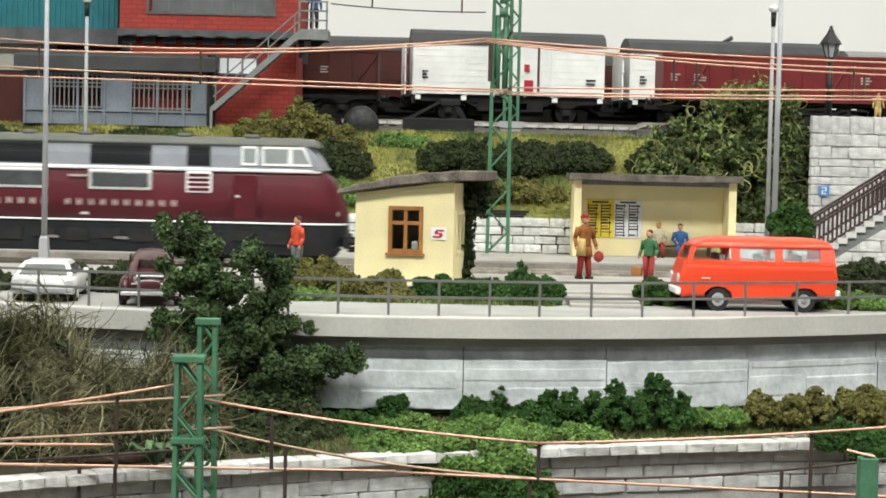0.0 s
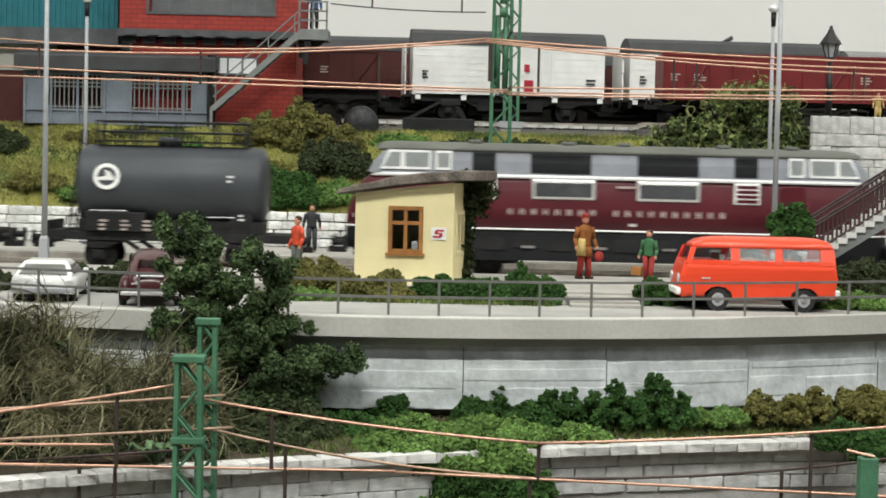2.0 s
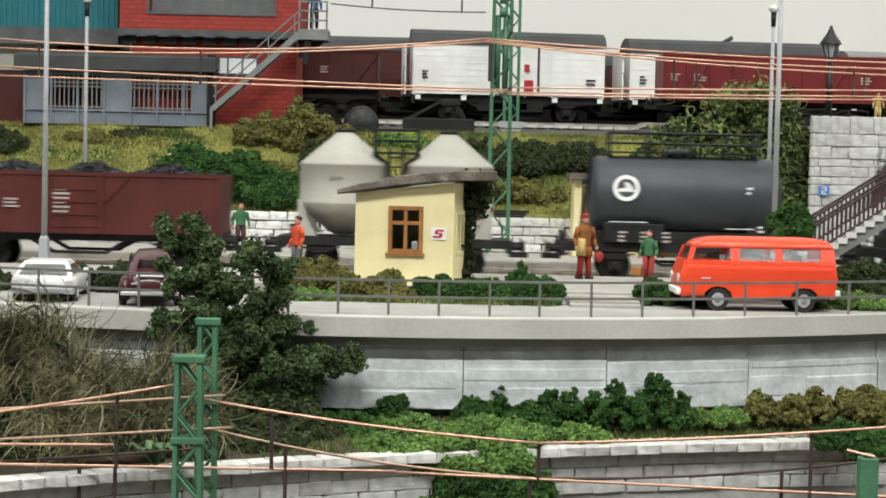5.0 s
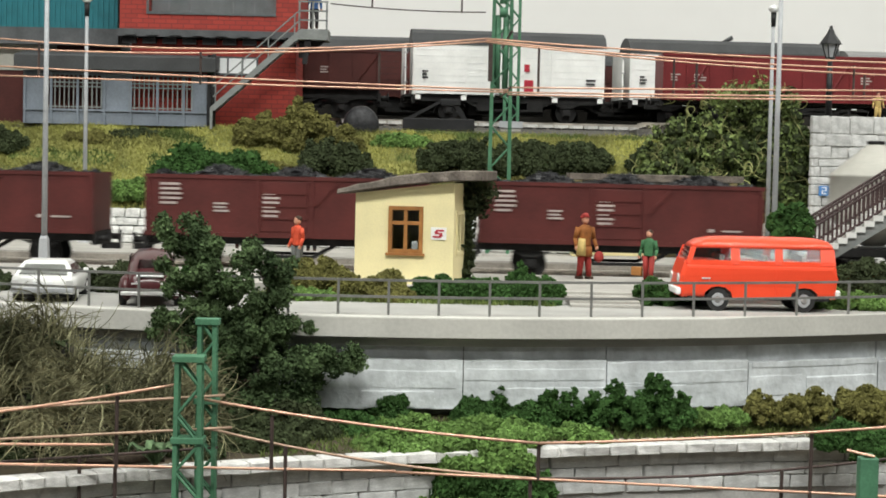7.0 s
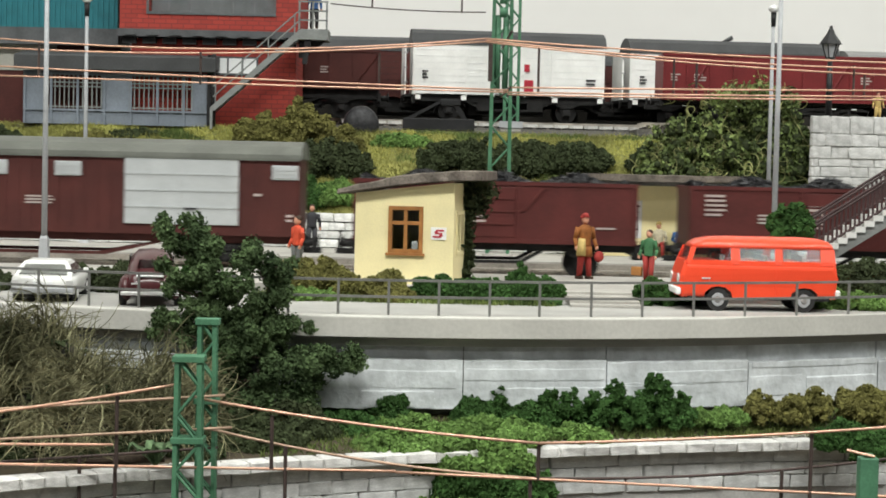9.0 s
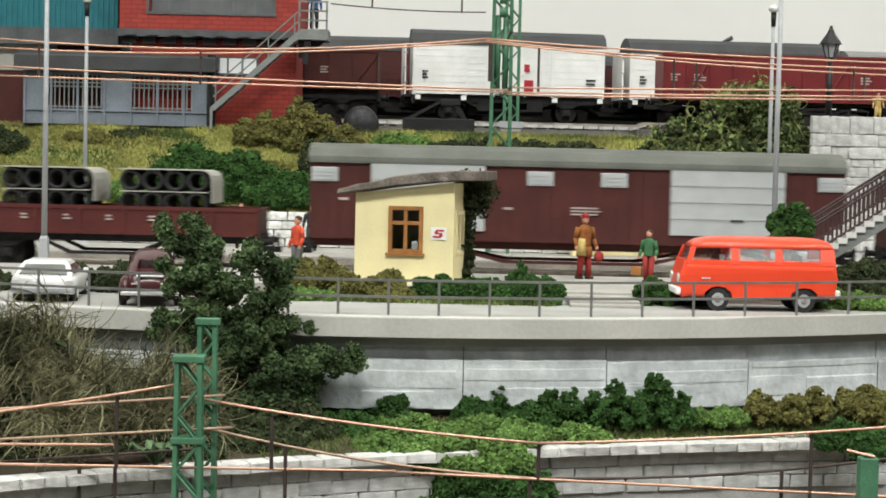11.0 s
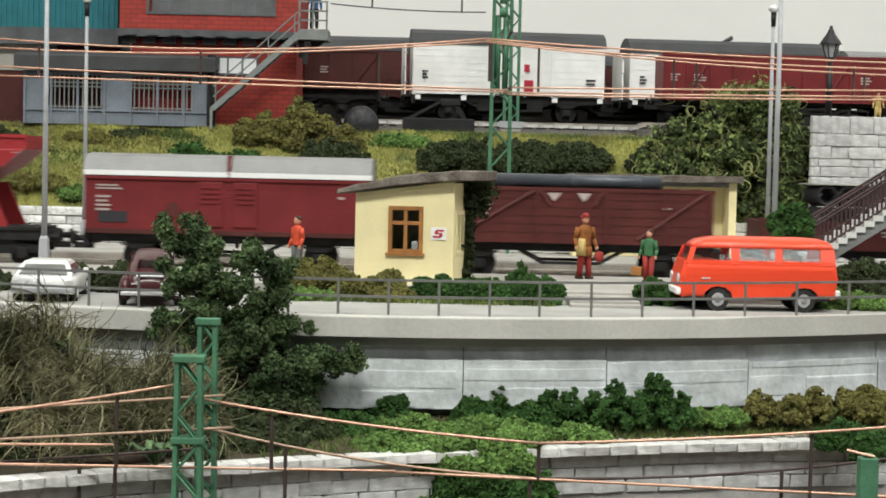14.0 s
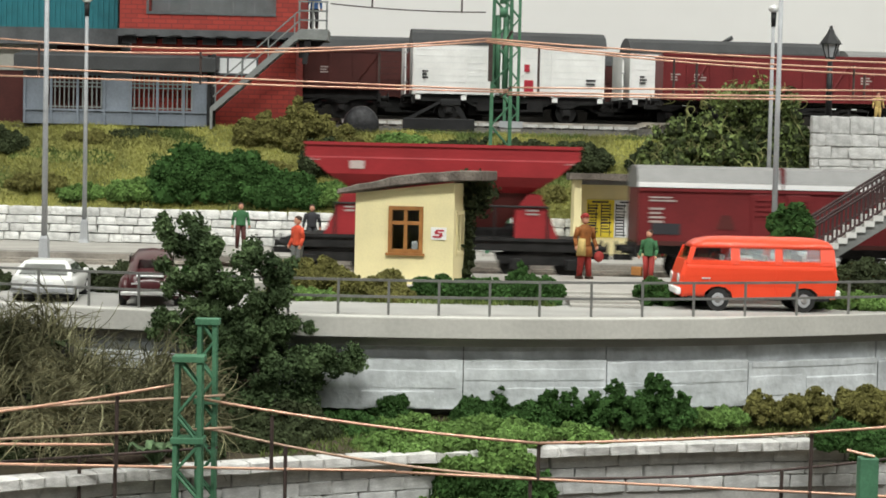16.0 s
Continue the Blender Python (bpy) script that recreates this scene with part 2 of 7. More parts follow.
def prism(bm, pts, y0, y1, bevel=0.0, mi=0):
    """An outline in x and z, drawn out from y0 to y1."""
    a = [bm.verts.new((x, y0, z)) for x, z in pts]
    b = [bm.verts.new((x, y1, z)) for x, z in pts]
    n = len(a)
    fs = [bm.faces.new(a), bm.faces.new(b[::-1])]
    fs += [bm.faces.new((a[(i + 1) % n], a[i], b[i], b[(i + 1) % n])) for i in range(n)]
    for f in fs:
        f.material_index = mi
    if bevel:
        es = list(set(e for v in a + b for e in v.link_edges))
        bmesh.ops.bevel(bm, geom=es, offset=bevel, segments=2, affect="EDGES", profile=0.5)
    return bm


def xprism(bm, pts, x0, x1, bevel=0.0, mi=0):
    """An outline in y and z, drawn out from x0 to x1."""
    before = set(bm.verts)
    prism(bm, pts, x0, x1, bevel, mi)
    for v in bm.verts:
        if v not in before:
            v.co = Vector((v.co.y, v.co.x, v.co.z))
    return bm


def sphere(bm, c, r, sx=1, sy=1, sz=1, sub=2, mi=0):
    q = bmesh.ops.create_icosphere(bm, subdivisions=sub, radius=1)
    for v in q["verts"]:
        v.co = Vector((c[0] + v.co.x * r * sx, c[1] + v.co.y * r * sy, c[2] + v.co.z * r * sz))
        for f in v.link_faces:
            f.smooth, f.material_index = True, mi
    return bm


def mesh_of(name, bm, mats):
    bmesh.ops.recalc_face_normals(bm, faces=bm.faces)
    for v in bm.verts:
        v.co *= S
    me = bpy.data.meshes.new(name)
    bm.to_mesh(me)
    bm.free()
    for m in (mats if isinstance(mats, (list, tuple)) else [mats]):
        me.materials.append(M[m])
    return me


def part(name, bm, material, parent=None, label=""):
    """One mesh object under a thing or under a part."""
    ob = new(name, mesh_of(name, bm, material))
    ob.parent = parent
    return tagged(ob, label)


def bx(name, material, parent, x0, x1, y0, y1, z0, z1, bevel=0.0, label=""):
    return part(name, box(bmesh.new(), x0, x1, y0, y1, z0, z1, bevel), material, parent, label)


def thing(name, x, y, z, label, category, group="", rz=0.0, kind=""):
    ob = new(name)
    ob.empty_display_size = 0.005
    ob.matrix_basis = pose(x * S, y * S, z * S, 0, 0, rz)
    return tagged(ob, label, category, group, kind)


def structure(name, bm, material, label="", category=""):
    return tagged(new(name, mesh_of(name, bm, material)), label, category, kind="structure")


def raw(name, verts, faces, material, parent=None, smooth=False):
    """A mesh straight from arrays of prototype metres."""
    me = bpy.data.meshes.new(name)
    me.from_pydata((np.asarray(verts) * S).tolist(), [], np.asarray(faces).tolist())
    me.materials.append(M[material])
    if smooth:
        me.polygons.foreach_set("use_smooth", [True] * len(me.polygons))
    ob = new(name, me)
    ob.parent = parent
    return ob


RNG = np.random.default_rng(7)
TET_V = np.array([(1, 1, 1), (1, -1, -1), (-1, 1, -1), (-1, -1, 1)], float) * 0.75
TET_F = np.array([(0, 1, 2), (0, 3, 1), (0, 2, 3), (1, 3, 2)])


def turns(n):
    q = RNG.normal(size=(n, 4))
    q /= np.linalg.norm(q, axis=1)[:, None]
    w, x, y, z = q.T
    return np.stack([1 - 2 * (y * y + z * z), 2 * (x * y - z * w), 2 * (x * z + y * w), 2 * (x * y + z * w), 1 - 2 * (x * x + z * z), 2 * (y * z - x * w),
                     2 * (x * z - y * w), 2 * (y * z + x * w), 1 - 2 * (x * x + y * y)], 1).reshape(n, 3, 3)


def on_blobs(blobs, n, lo=0.72, hi=1.08):
    """Random places on and just under the skins of balls, more on the larger ones."""
    bl = np.array(blobs, float)
    wts = bl[:, 3] ** 2
    k = RNG.choice(len(bl), n, p=wts / wts.sum())
    d = RNG.normal(size=(n, 3))
    d /= np.linalg.norm(d, axis=1)[:, None]
    return bl[k, :3] + d * (bl[k, 3] * RNG.uniform(lo, hi, n))[:, None], d


def crumbs(pts, size):
    """Small irregular crumbs of foam at the places given."""
    n = len(pts)
    sc = RNG.uniform(0.6, 1.35, (n, 1, 3)) * size * RNG.uniform(0.7, 1.3, (n, 1, 1))
    v = np.einsum("nij,nkj->nki", turns(n), TET_V[None] * sc) + pts[:, None, :]
    f = TET_F[None] + (np.arange(n) * 4)[:, None, None]
    return v.reshape(-1, 3), f.reshape(-1, 3)


def leaves(pts, out, size):
    """Small folded leaves that face roughly outwards."""
    n = len(pts)
    base = np.array([(-0.5, 0, 0), (0, 0.36, 0.10), (0.5, 0, 0), (0, -0.36, 0.10)])
    up = out + RNG.normal(size=(n, 3)) * 0.6
    up /= np.linalg.norm(up, axis=1)[:, None]
    a = np.cross(up, RNG.normal(size=(n, 3)))
    a /= np.linalg.norm(a, axis=1)[:, None]
    b = np.cross(up, a)
    sz = size * RNG.uniform(0.6, 1.4, n)
    v = pts[:, None, :] + (base[None, :, 0:1] * a[:, None] + base[None, :, 1:2] * b[:, None] + base[None, :, 2:3] * up[:, None]) * sz[:, None, None]
    f = np.array([(0, 1, 2), (0, 2, 3)])[None] + (np.arange(n) * 4)[:, None, None]
    return v.reshape(-1, 3), f.reshape(-1, 3)


def lumps(w, d, h, n, seed, top=1.0):
    """A heap of balls that makes a bush of that width, depth and height."""
    r = random.Random(seed)
    out = []
    n = int(n * 1.9)
    for i in range(n):
        a, q = r.uniform(0, 6.283), math.sqrt(r.random())
        x, y = q * math.cos(a), q * math.sin(a)
        hh = h * math.sqrt(1 - 0.72 * q * q) * r.uniform(0.82, 1.04) * top
        rad = min(h * 0.25, w * 0.11, d * 0.25) * r.uniform(0.5, 1.25)
        z = rad * 0.4 + (hh - 1.4 * rad) * max(0.0, r.uniform(-0.1, 1.0)) ** 0.6
        out.append((x * (w / 2 - rad), y * (d / 2 - rad * 0.8), max(rad * 0.4, z), rad))
        if r.random() < 0.6:
            b, k = r.uniform(0, 6.283), r.uniform(0.35, 0.6)
            out.append((out[-1][0] + rad * 0.75 * math.cos(b), out[-1][1] + rad * 0.5 * math.sin(b), out[-1][2] + rad * r.uniform(0.3, 0.95), rad * k))
    return out


def bush(x, y, z, w, d, h, material, label, seed, dens=1.0, size=0.075, name="bush", group="model foliage bushes", n=0):
    t = thing(name, x, y, z, label, "bush", group)
    bl = lumps(w, d, h, n or int(18 + 9 * w), seed)
    core = bmesh.new()
    for b in bl:
        q = bmesh.ops.create_icosphere(core, subdivisions=1, radius=b[3] * 0.92)
        for v in q["verts"]:
            v.co += Vector(b[:3])
    part("core", core, material, t)
    area = sum(b[3] ** 2 * 12.6 for b in bl)
    pts, _ = on_blobs(bl, int(min(9500, area * 190 * dens)), 0.86, 1.08)
    pts = pts[pts[:, 2] > -0.05]
    v, f = crumbs(pts, size)
    tagged(raw("foliage", v, f, material, t), kind="stuff")
    return t


def blades(pts, length, width, lean=0.5):
    """Single grass blades, a narrow triangle each."""
    n = len(pts)
    a = RNG.uniform(0, 6.283, n)
    side = np.stack([np.cos(a), np.sin(a), np.zeros(n)], 1) * width
    tip = np.stack([RNG.normal(0, lean, n), RNG.normal(0, lean, n) - 0.15, np.ones(n)], 1)
    tip *= (length * RNG.uniform(0.5, 1.3, n) / np.linalg.norm(tip, axis=1))[:, None]
    v = np.stack([pts - side, pts + side, pts + tip], 1).reshape(-1, 3)
    return v, np.arange(n * 3).reshape(-1, 3)


def wire(bm, a, b, r, sag=0.0, seg=6, n=8):
    """A hanging wire from a to b."""
    a, b = Vector(a), Vector(b)
    rings = []
    d = (b - a).normalized()
    q = d.to_track_quat("Z", "Y").to_matrix()
    for i in range(n + 1):
        t = i / n
        c = a.lerp(b, t) - Vector((0, 0, sag * 4 * t * (1 - t)))
        rings.append([c + q @ Vector((r * math.cos(2 * math.pi * k / seg), r * math.sin(2 * math.pi * k / seg), 0)) for k in range(seg)])
    return loft(bm, rings, smooth=True)


# ---- hall, ground and large structure ----
def front(x):
    """The road's railing line, bowed towards the viewer."""
    return 40.65 + 0.048 * (x + 1.3) + 0.0201 * (x + 1.3) ** 2


def capline(x):
    """The lower stone wall's line."""
    return 38.95 + 0.42 * x - 0.0105 * x * x


def hall():
    k = 1 / S
    bm = bmesh.new()
    box(bm, -3.2 * k, 3.2 * k, -3.0 * k, 1.14 * k, -1.0 * k, -0.98 * k)
    structure("floor", bm, "hallfloor", "plain grey hall floor far below the layout", "floor")
    for nm, a in (("wall_north", (-3.2, 3.2, 1.14, 1.16, -1.0, 1.55)), ("wall_south", (-3.2, 3.2, -3.02, -3.0, -1.0, 1.55)),
                  ("wall_east", (3.2, 3.22, -3.0, 1.14, -1.0, 1.55)), ("wall_west", (-3.22, -3.2, -3.0, 1.14, -1.0, 1.55))):
        structure(nm, box(bmesh.new(), *[q * k for q in a]), "hallwall" if nm == "wall_north" else "hallgrey", "plain painted wall of the hall", "wall")
    structure("ceiling", box(bmesh.new(), -3.2 * k, 3.2 * k, -3.0 * k, 1.14 * k, 1.55 * k, 1.57 * k), "hallgrey", "plain grey hall ceiling", "ceiling")


hall()


def strip(xs, f0, f1, z0, z1):
    """A surface between two lines over the stations xs."""
    bm = bmesh.new()
    a = [bm.verts.new((x, f0(x), z0(x) if callable(z0) else z0)) for x in xs]
    b = [bm.verts.new((x, f1(x), z1(x) if callable(z1) else z1)) for x in xs]
    for i in range(len(xs) - 1):
        bm.faces.new((a[i], a[i + 1], b[i + 1], b[i]))
    return bm


XS = [-26 + i * 1.0 for i in range(53)]


def slab(xs, f0, f1, z0, z1, bevel=0.0):
    """A solid slab between two plan lines, from z0 up to z1."""
    bm = bmesh.new()
    rings = [[(x, f0(x), z0), (x, f1(x), z0), (x, f1(x), z1), (x, f0(x), z1)] for x in xs]
    loft(bm, rings)
    if bevel:
        es = [e for e in bm.edges if all(abs(v.co.z - z1) < 1e-6 and abs(v.co.y - f0(v.co.x)) < 1e-4 for v in e.verts)]
        bmesh.ops.bevel(bm, geom=es, offset=bevel, segments=3, affect="EDGES", profile=0.5)
    return bm


structure("ground", box(bmesh.new(), -165, 165, 24, 98.5, -9.0, -6.2), "earth", "brown earth base of the model layout", "ground")
structure("layout_plinth", box(bmesh.new(), -160, 160, 27, 98.5, -84.0, -9.005), "hallgrey", "plain grey plinth under the model layout", "plinth")
structure("side_ground", box(bmesh.new(), -164, -26.01, 50, 98.4, -6.19, -0.61), "earth", "plain earth beyond the station", "ground")
structure("side_ground_east", box(bmesh.new(), 26.01, 164, 50, 98.4, -6.19, -0.61), "earth", "plain earth beyond the station", "ground")
structure("core_ground", box(bmesh.new(), -26, 26, 48.01, 98.4, -6.19, -0.61), "earth", "earth under the station", "ground")
# road deck with its thick concrete edge
structure("road", slab(XS, lambda x: front(x) + 0.12, lambda x: 48.0, -0.6, DECK), "asphalt", "pale grey model road on a raised deck", "road")
structure("kerb", slab(XS, lambda x: front(x) - 0.30, lambda x: front(x) + 0.118, DECK - 0.49, DECK + 0.015, 0.05), "fascia", "thick pale concrete edge beam of the raised road", "kerb")
# ground under platforms and tracks
structure("trackbed", box(bmesh.new(), -160, 160, 53.46, 61.09, -0.605, -0.02), "ballast", "pale grey ballast between the platforms", "track bed")
structure("pavement", slab(XS, lambda x: 47.0, lambda x: 53.45, -0.6, PLAT, 0.04), "platform", "pale concrete platform beside the track", "platform")
structure("platform_far", slab(XS, lambda x: 61.15, lambda x: 68.9, -0.6, PLAT, 0.04), "platform", "pale concrete platform in front of a stone wall", "platform")
structure("platform_riser", box(bmesh.new(), -26, 26, 61.10, 61.147, -0.5, PLAT - 0.06), "riser", "brown stained platform edge", "platform edge")


def bank_z(x, y):
    """Height of the grassy bank over the plan."""
    y0 = 68.45 - 0.055 * x
    t = max(0.0, min(1.0, (y - y0) / (74.85 - y0)))
    z = 1.6 + (5.25 - 1.6) * (1 - (1 - t) ** 1.5)
    return z + 0.22 * noise.noise((x * 0.35, y * 0.4, 3.0)) * (1 if 0.05 < t < 0.93 else 0.2)


def upper_bed():
    return loft(bmesh.new(), [[(x, 74.55, 3.0), (x, 98.5, 3.0), (x, 98.5, RZ - 0.33), (x, 80.7, RZ - 0.33), (x, 80.2, RZ - 0.42), (x, 74.55, 5.22)] for x in (-60, 60)])


def bank():
    bm = bmesh.new()
    nx, ny = 105, 26
    def at(i, j):
        x = -26 + i * 0.5
        y = 68.4 - 0.055 * x + (74.9 - 68.4 + 0.055 * x) * j / (ny - 1)
        return (x, y, bank_z(x, y))
    g = [[bm.verts.new(at(i, j)) for j in range(ny)] for i in range(nx)]
    for i in range(nx - 1):
        for j in range(ny - 1):
            f = bm.faces.new((g[i][j], g[i + 1][j], g[i + 1][j + 1], g[i][j + 1]))
            f.smooth = True
    structure("embankment", bm, "turf", "grassy railway bank in yellow and green model turf", "embankment")
    structure("upper_ground", upper_bed(), "ballast_d", "dark grey ballasted upper track bed", "track bed")
    # slope coloured near black for the shade under the standing wagons
    structure("rear_slope", box(bmesh.new(), -60, 60, 91.0, 96.5, 5.0, RZ + 1.45, 0.2), "shadesoil", "slope behind the rearmost track, blackened to stand for shade", "embankment")
    n = 60000
    x = RNG.uniform(-22, 16, n)
    y = 68.5 - 0.055 * x + (6.5 + 0.055 * x) * RNG.random(n)
    keep = np.array([noise.noise((a * 0.55, b * 0.8, 9.0)) for a, b in zip(x, y)])
    z = np.array([bank_z(a, b) for a, b in zip(x, y)])
    p = np.stack([x, y, z - 0.03], 1)
    for nm, sel, m_, lab in (("grass_yellow", keep > -0.22, "grass_y", "yellow-green static grass on the bank"), ("grass_green", keep <= -0.22, "grass_g", "fresh green static grass on the bank")):
        v, f = blades(p[sel], 0.24, 0.026)
        v2, f2 = crumbs(p[sel][1::5] + (0, 0, 0.05), 0.045)
        v, f = np.concatenate([v, v2]), np.concatenate([f, f2 + len(v)])
        tagged(raw(nm, v, f, m_), lab, "grass", kind="stuff")


bank()


def track(name, y, z, x0, x1, ballast=False):
    """Two rails with sleepers; the sleepers nearest the viewer's stretch are pieces of their own."""
    t = thing(name, 0, y, z, "model track with brown steel rails on dark sleepers", "railway track", kind="structure")
    for s in (-1, 1):
        bm = bmesh.new()
        box(bm, x0, x1, s * 0.75 - 0.075, s * 0.75 + 0.075, -0.20, -0.17)
        box(bm, x0, x1, s * 0.75 - 0.02, s * 0.75 + 0.02, -0.17, -0.05)
        box(bm, x0, x1, s * 0.75 - 0.05, s * 0.75 + 0.05, -0.05, 0.0)
        part("rail", bm, "rail", t)
    bm = bmesh.new()
    for i in range(int((min(x1, 24) - max(x0, -24)) / 0.66)):
        q = max(x0, -24) + 0.3 + i * 0.66
        for s in (-1, 1):
            box(bm, q - 0.07, q + 0.07, s * 0.75 - 0.13, s * 0.75 + 0.13, -0.203, -0.12)
    tagged(part("rail_chairs", bm, "sleeper", t), kind="stuff")
    me = mesh_of("sleeper", box(bmesh.new(), -0.13, 0.13, -1.3, 1.3, -0.33, -0.205), "sleeper")
    x = max(x0, -24) + 0.3
    if x0 < -30:
        bm = bmesh.new()
        for i in range(int((x1 - x0) / 0.66)):
            q = x0 + 0.3 + i * 0.66
            if not -24 < q < 24:
                box(bm, q - 0.13, q + 0.13, -1.3, 1.3, -0.33, -0.205)
        tagged(part("sleepers_beyond", bm, "sleeper", t), kind="stuff")
    while x < min(x1, 24):
        ob = new("sleeper", me)
        ob.parent = t
        ob.location = P(x + random.uniform(-0.02, 0.02), random.uniform(-0.03, 0.03), 0)
        x += 0.66


track("track_1", T1, RAIL, -158, 158)
track("track_2", T2, RAIL, -24, 24)
track("track_3", REAR, RZ, -26, 26)


def edge_blocks():
    t = thing("track_edge", 0, REAR - 1.55, RZ - 0.25, "row of pale concrete edge blocks along the upper track", "edging", kind="structure")
    me = mesh_of("block", box(bmesh.new(), -0.33, 0.33, -0.10, 0.10, 0.0, 0.15, 0.015), "capstone")
    for i in range(24):
        ob = new("block", me)
        ob.parent = t
        ob.location = P(-4.6 + i * 0.72, 0.03 * (i - 10), -0.004 * max(0, i - 10))


edge_blocks()


def stone_set(k, seed):
    """A few rough stones of unit size, bevelled and uneven."""
    out = []
    r = random.Random(seed)
    for i in range(k):
        bm = bmesh.new()
        bmesh.ops.create_cube(bm, size=1.0)
        bmesh.ops.bevel(bm, geom=list(bm.edges), offset=0.075, segments=1, affect="EDGES")
        for v in bm.verts:
            v.co += Vector([r.uniform(-0.045, 0.045) for _ in range(3)])
        for f in bm.faces:
            f.smooth = False
        out.append(bm)
    return out


def stones(parent, material, place, length, courses, seed, w0=0.6, w1=1.1, depth=0.35, gap=0.03, name="stone", clip=False, jit=1.0):
    """Courses of separate stones along a wall. place(s) gives the plan point and heading at s metres along it."""
    r = random.Random(seed)
    mes = [mesh_of(name, bm, material) for bm in stone_set(6, seed)]
    z = courses[0]
    for z0, z1 in zip(courses, courses[1:]):
        s = -r.uniform(0, w0)
        while s < length:
            w = r.uniform(w0, w1)
            if clip:
                w = w + min(0.0, s)
                s = max(0.0, s)
                if w < 0.25 * w0:
                    w = 0.5 * w0
                w = min(w, length - s + 0.02)
            x, y, a = place(s + w / 2)
            ob = new(name, r.choice(mes))
            ob.parent = parent
            ob.matrix_basis = pose(x * S, (y + r.uniform(-0.03, 0.03) * jit) * S, (z0 + z1) / 2 * S, r.uniform(-1.5, 1.5) * jit, 0, a + r.uniform(-1, 1) * jit) @ Matrix.Diagonal((w - gap, depth, (z1 - z0 - gap), 1))
            s += w


def wall_line(x0, y0, x1, y1):
    L = math.hypot(x1 - x0, y1 - y0)
    a = math.degrees(math.atan2(y1 - y0, x1 - x0))
    return (lambda s: (x0 + (x1 - x0) * s / L, y0 + (y1 - y0) * s / L, a)), L


# retaining wall below the road: large cast panels, the lower part proud of a shaded upper band
def retaining_wall():
    t = thing("retaining_wall", 0, 0, 0, "grey streaked concrete panel wall carrying the road deck", "retaining wall", kind="structure")
    joints = [-20.4, -16.9, -13.4, -9.9, -6.4, -2.95, 0.56, 4.11, 7.83, 11.6, 15.4, 19.2]
    # raised bands of each panel, as fractions of its width, and their heights
    bands = {0: [(0.02, 0.98, -1.42, -1.14, 0.03), (0.30, 0.99, -2.10, -1.60, 0.05)],
             1: [(0.02, 0.62, -1.55, -1.50, 0.02), (0.32, 0.99, -1.52, -1.22, 0.035), (0.02, 0.55, -2.12, -1.56, 0.05)],
             2: [(0.03, 0.97, -1.18, -1.03, 0.045), (0.44, 0.98, -2.12, -1.46, 0.06), (0.02, 0.40, -1.90, -1.40, 0.03)],
             3: [(0.05, 0.95, -1.62, -1.20, 0.03), (0.30, 0.80, -2.10, -1.70, 0.045)]}
    rr = random.Random(8)
    for k, (x, x1) in enumerate(zip(joints, joints[1:])):
        off = rr.uniform(-0.02, 0.02)
        n = 14

        def skin(a, b, z0, z1, y_out, y_in, wob, bev=0.03):
            """A slab that follows the bow of the wall, with a worn top edge."""
            rings = []
            for i in range(n + 1):
                q = a + (b - a) * i / n
                y = front(q) + off
                w0, w1 = rr.uniform(-wob, wob), rr.uniform(-wob, wob)
                rings.append([(q, y + y_out, z0 + w0), (q, y + y_in, z0 + w0), (q, y + y_in, z1 + w1), (q, y + y_out + bev, z1 + w1), (q, y + y_out, z1 + w1 - bev)])
            return rings
        zt = -0.93 - max(0.0, x - 2.0) * 0.020
        bm = loft(bmesh.new(), skin(x + 0.012, x1 - 0.012, -2.14, zt, 0.14, 0.50, 0.012))
        loft(bm, skin(x + 0.012, x1 - 0.012, zt - 0.05, -0.47, 0.40, 0.55, 0.0, 0.01))
        for f0, f1, z0, z1, pr in bands[(k + 2) % 4]:
            loft(bm, skin(x + f0 * (x1 - x), x + f1 * (x1 - x), z0, z1, 0.14 - 0.55 * pr, 0.2, 0.012, 0.5 * pr))
        part("panel", bm, "panel", t)
    part("backing", slab(XS, lambda q: front(q) + 0.56, lambda q: front(q) + 0.9, -3.2, -0.6), "joint", t)


retaining_wall()
# sloping strip of soil between the two walls
structure("verge", strip(XS, lambda x: min(capline(x) + 0.1, front(x)), lambda x: front(x) + 0.6, -2.84, -2.30), "earth", "brown soil strip at the wall foot", "soil")


def lower_wall():
    t = thing("stone_wall_lower", 0, 0, 0, "pale grey block wall with a light cap course", "stone wall", kind="structure")
    part("backing", slab([-13 + i for i in range(28)], lambda x: capline(x) + 0.10, lambda x: capline(x) + 0.6, -6.2, -2.95), "mortar", t)

    xs = np.linspace(-12.6, 13.5, 400)
    arc = np.concatenate([[0.0], np.cumsum(np.hypot(np.diff(xs), np.diff(capline(xs))))])

    def place(off):
        def at(s):
            x = float(np.interp(s, arc, xs))
            return x, capline(x) + off, math.degrees(math.atan(0.42 - 0.021 * x))
        return at
    stones(t, "capstone", place(-0.10), 28.5, [-3.04, -2.80], 5, 0.42, 0.8, 0.65, 0.008, "cap_stone", jit=0.25)
    stones(t, "block", place(0.18), 28.5, [-4.02, -3.70, -3.38, -3.05], 6, 0.75, 1.0, 0.35, 0.012, "block", jit=0.4)


lower_wall()


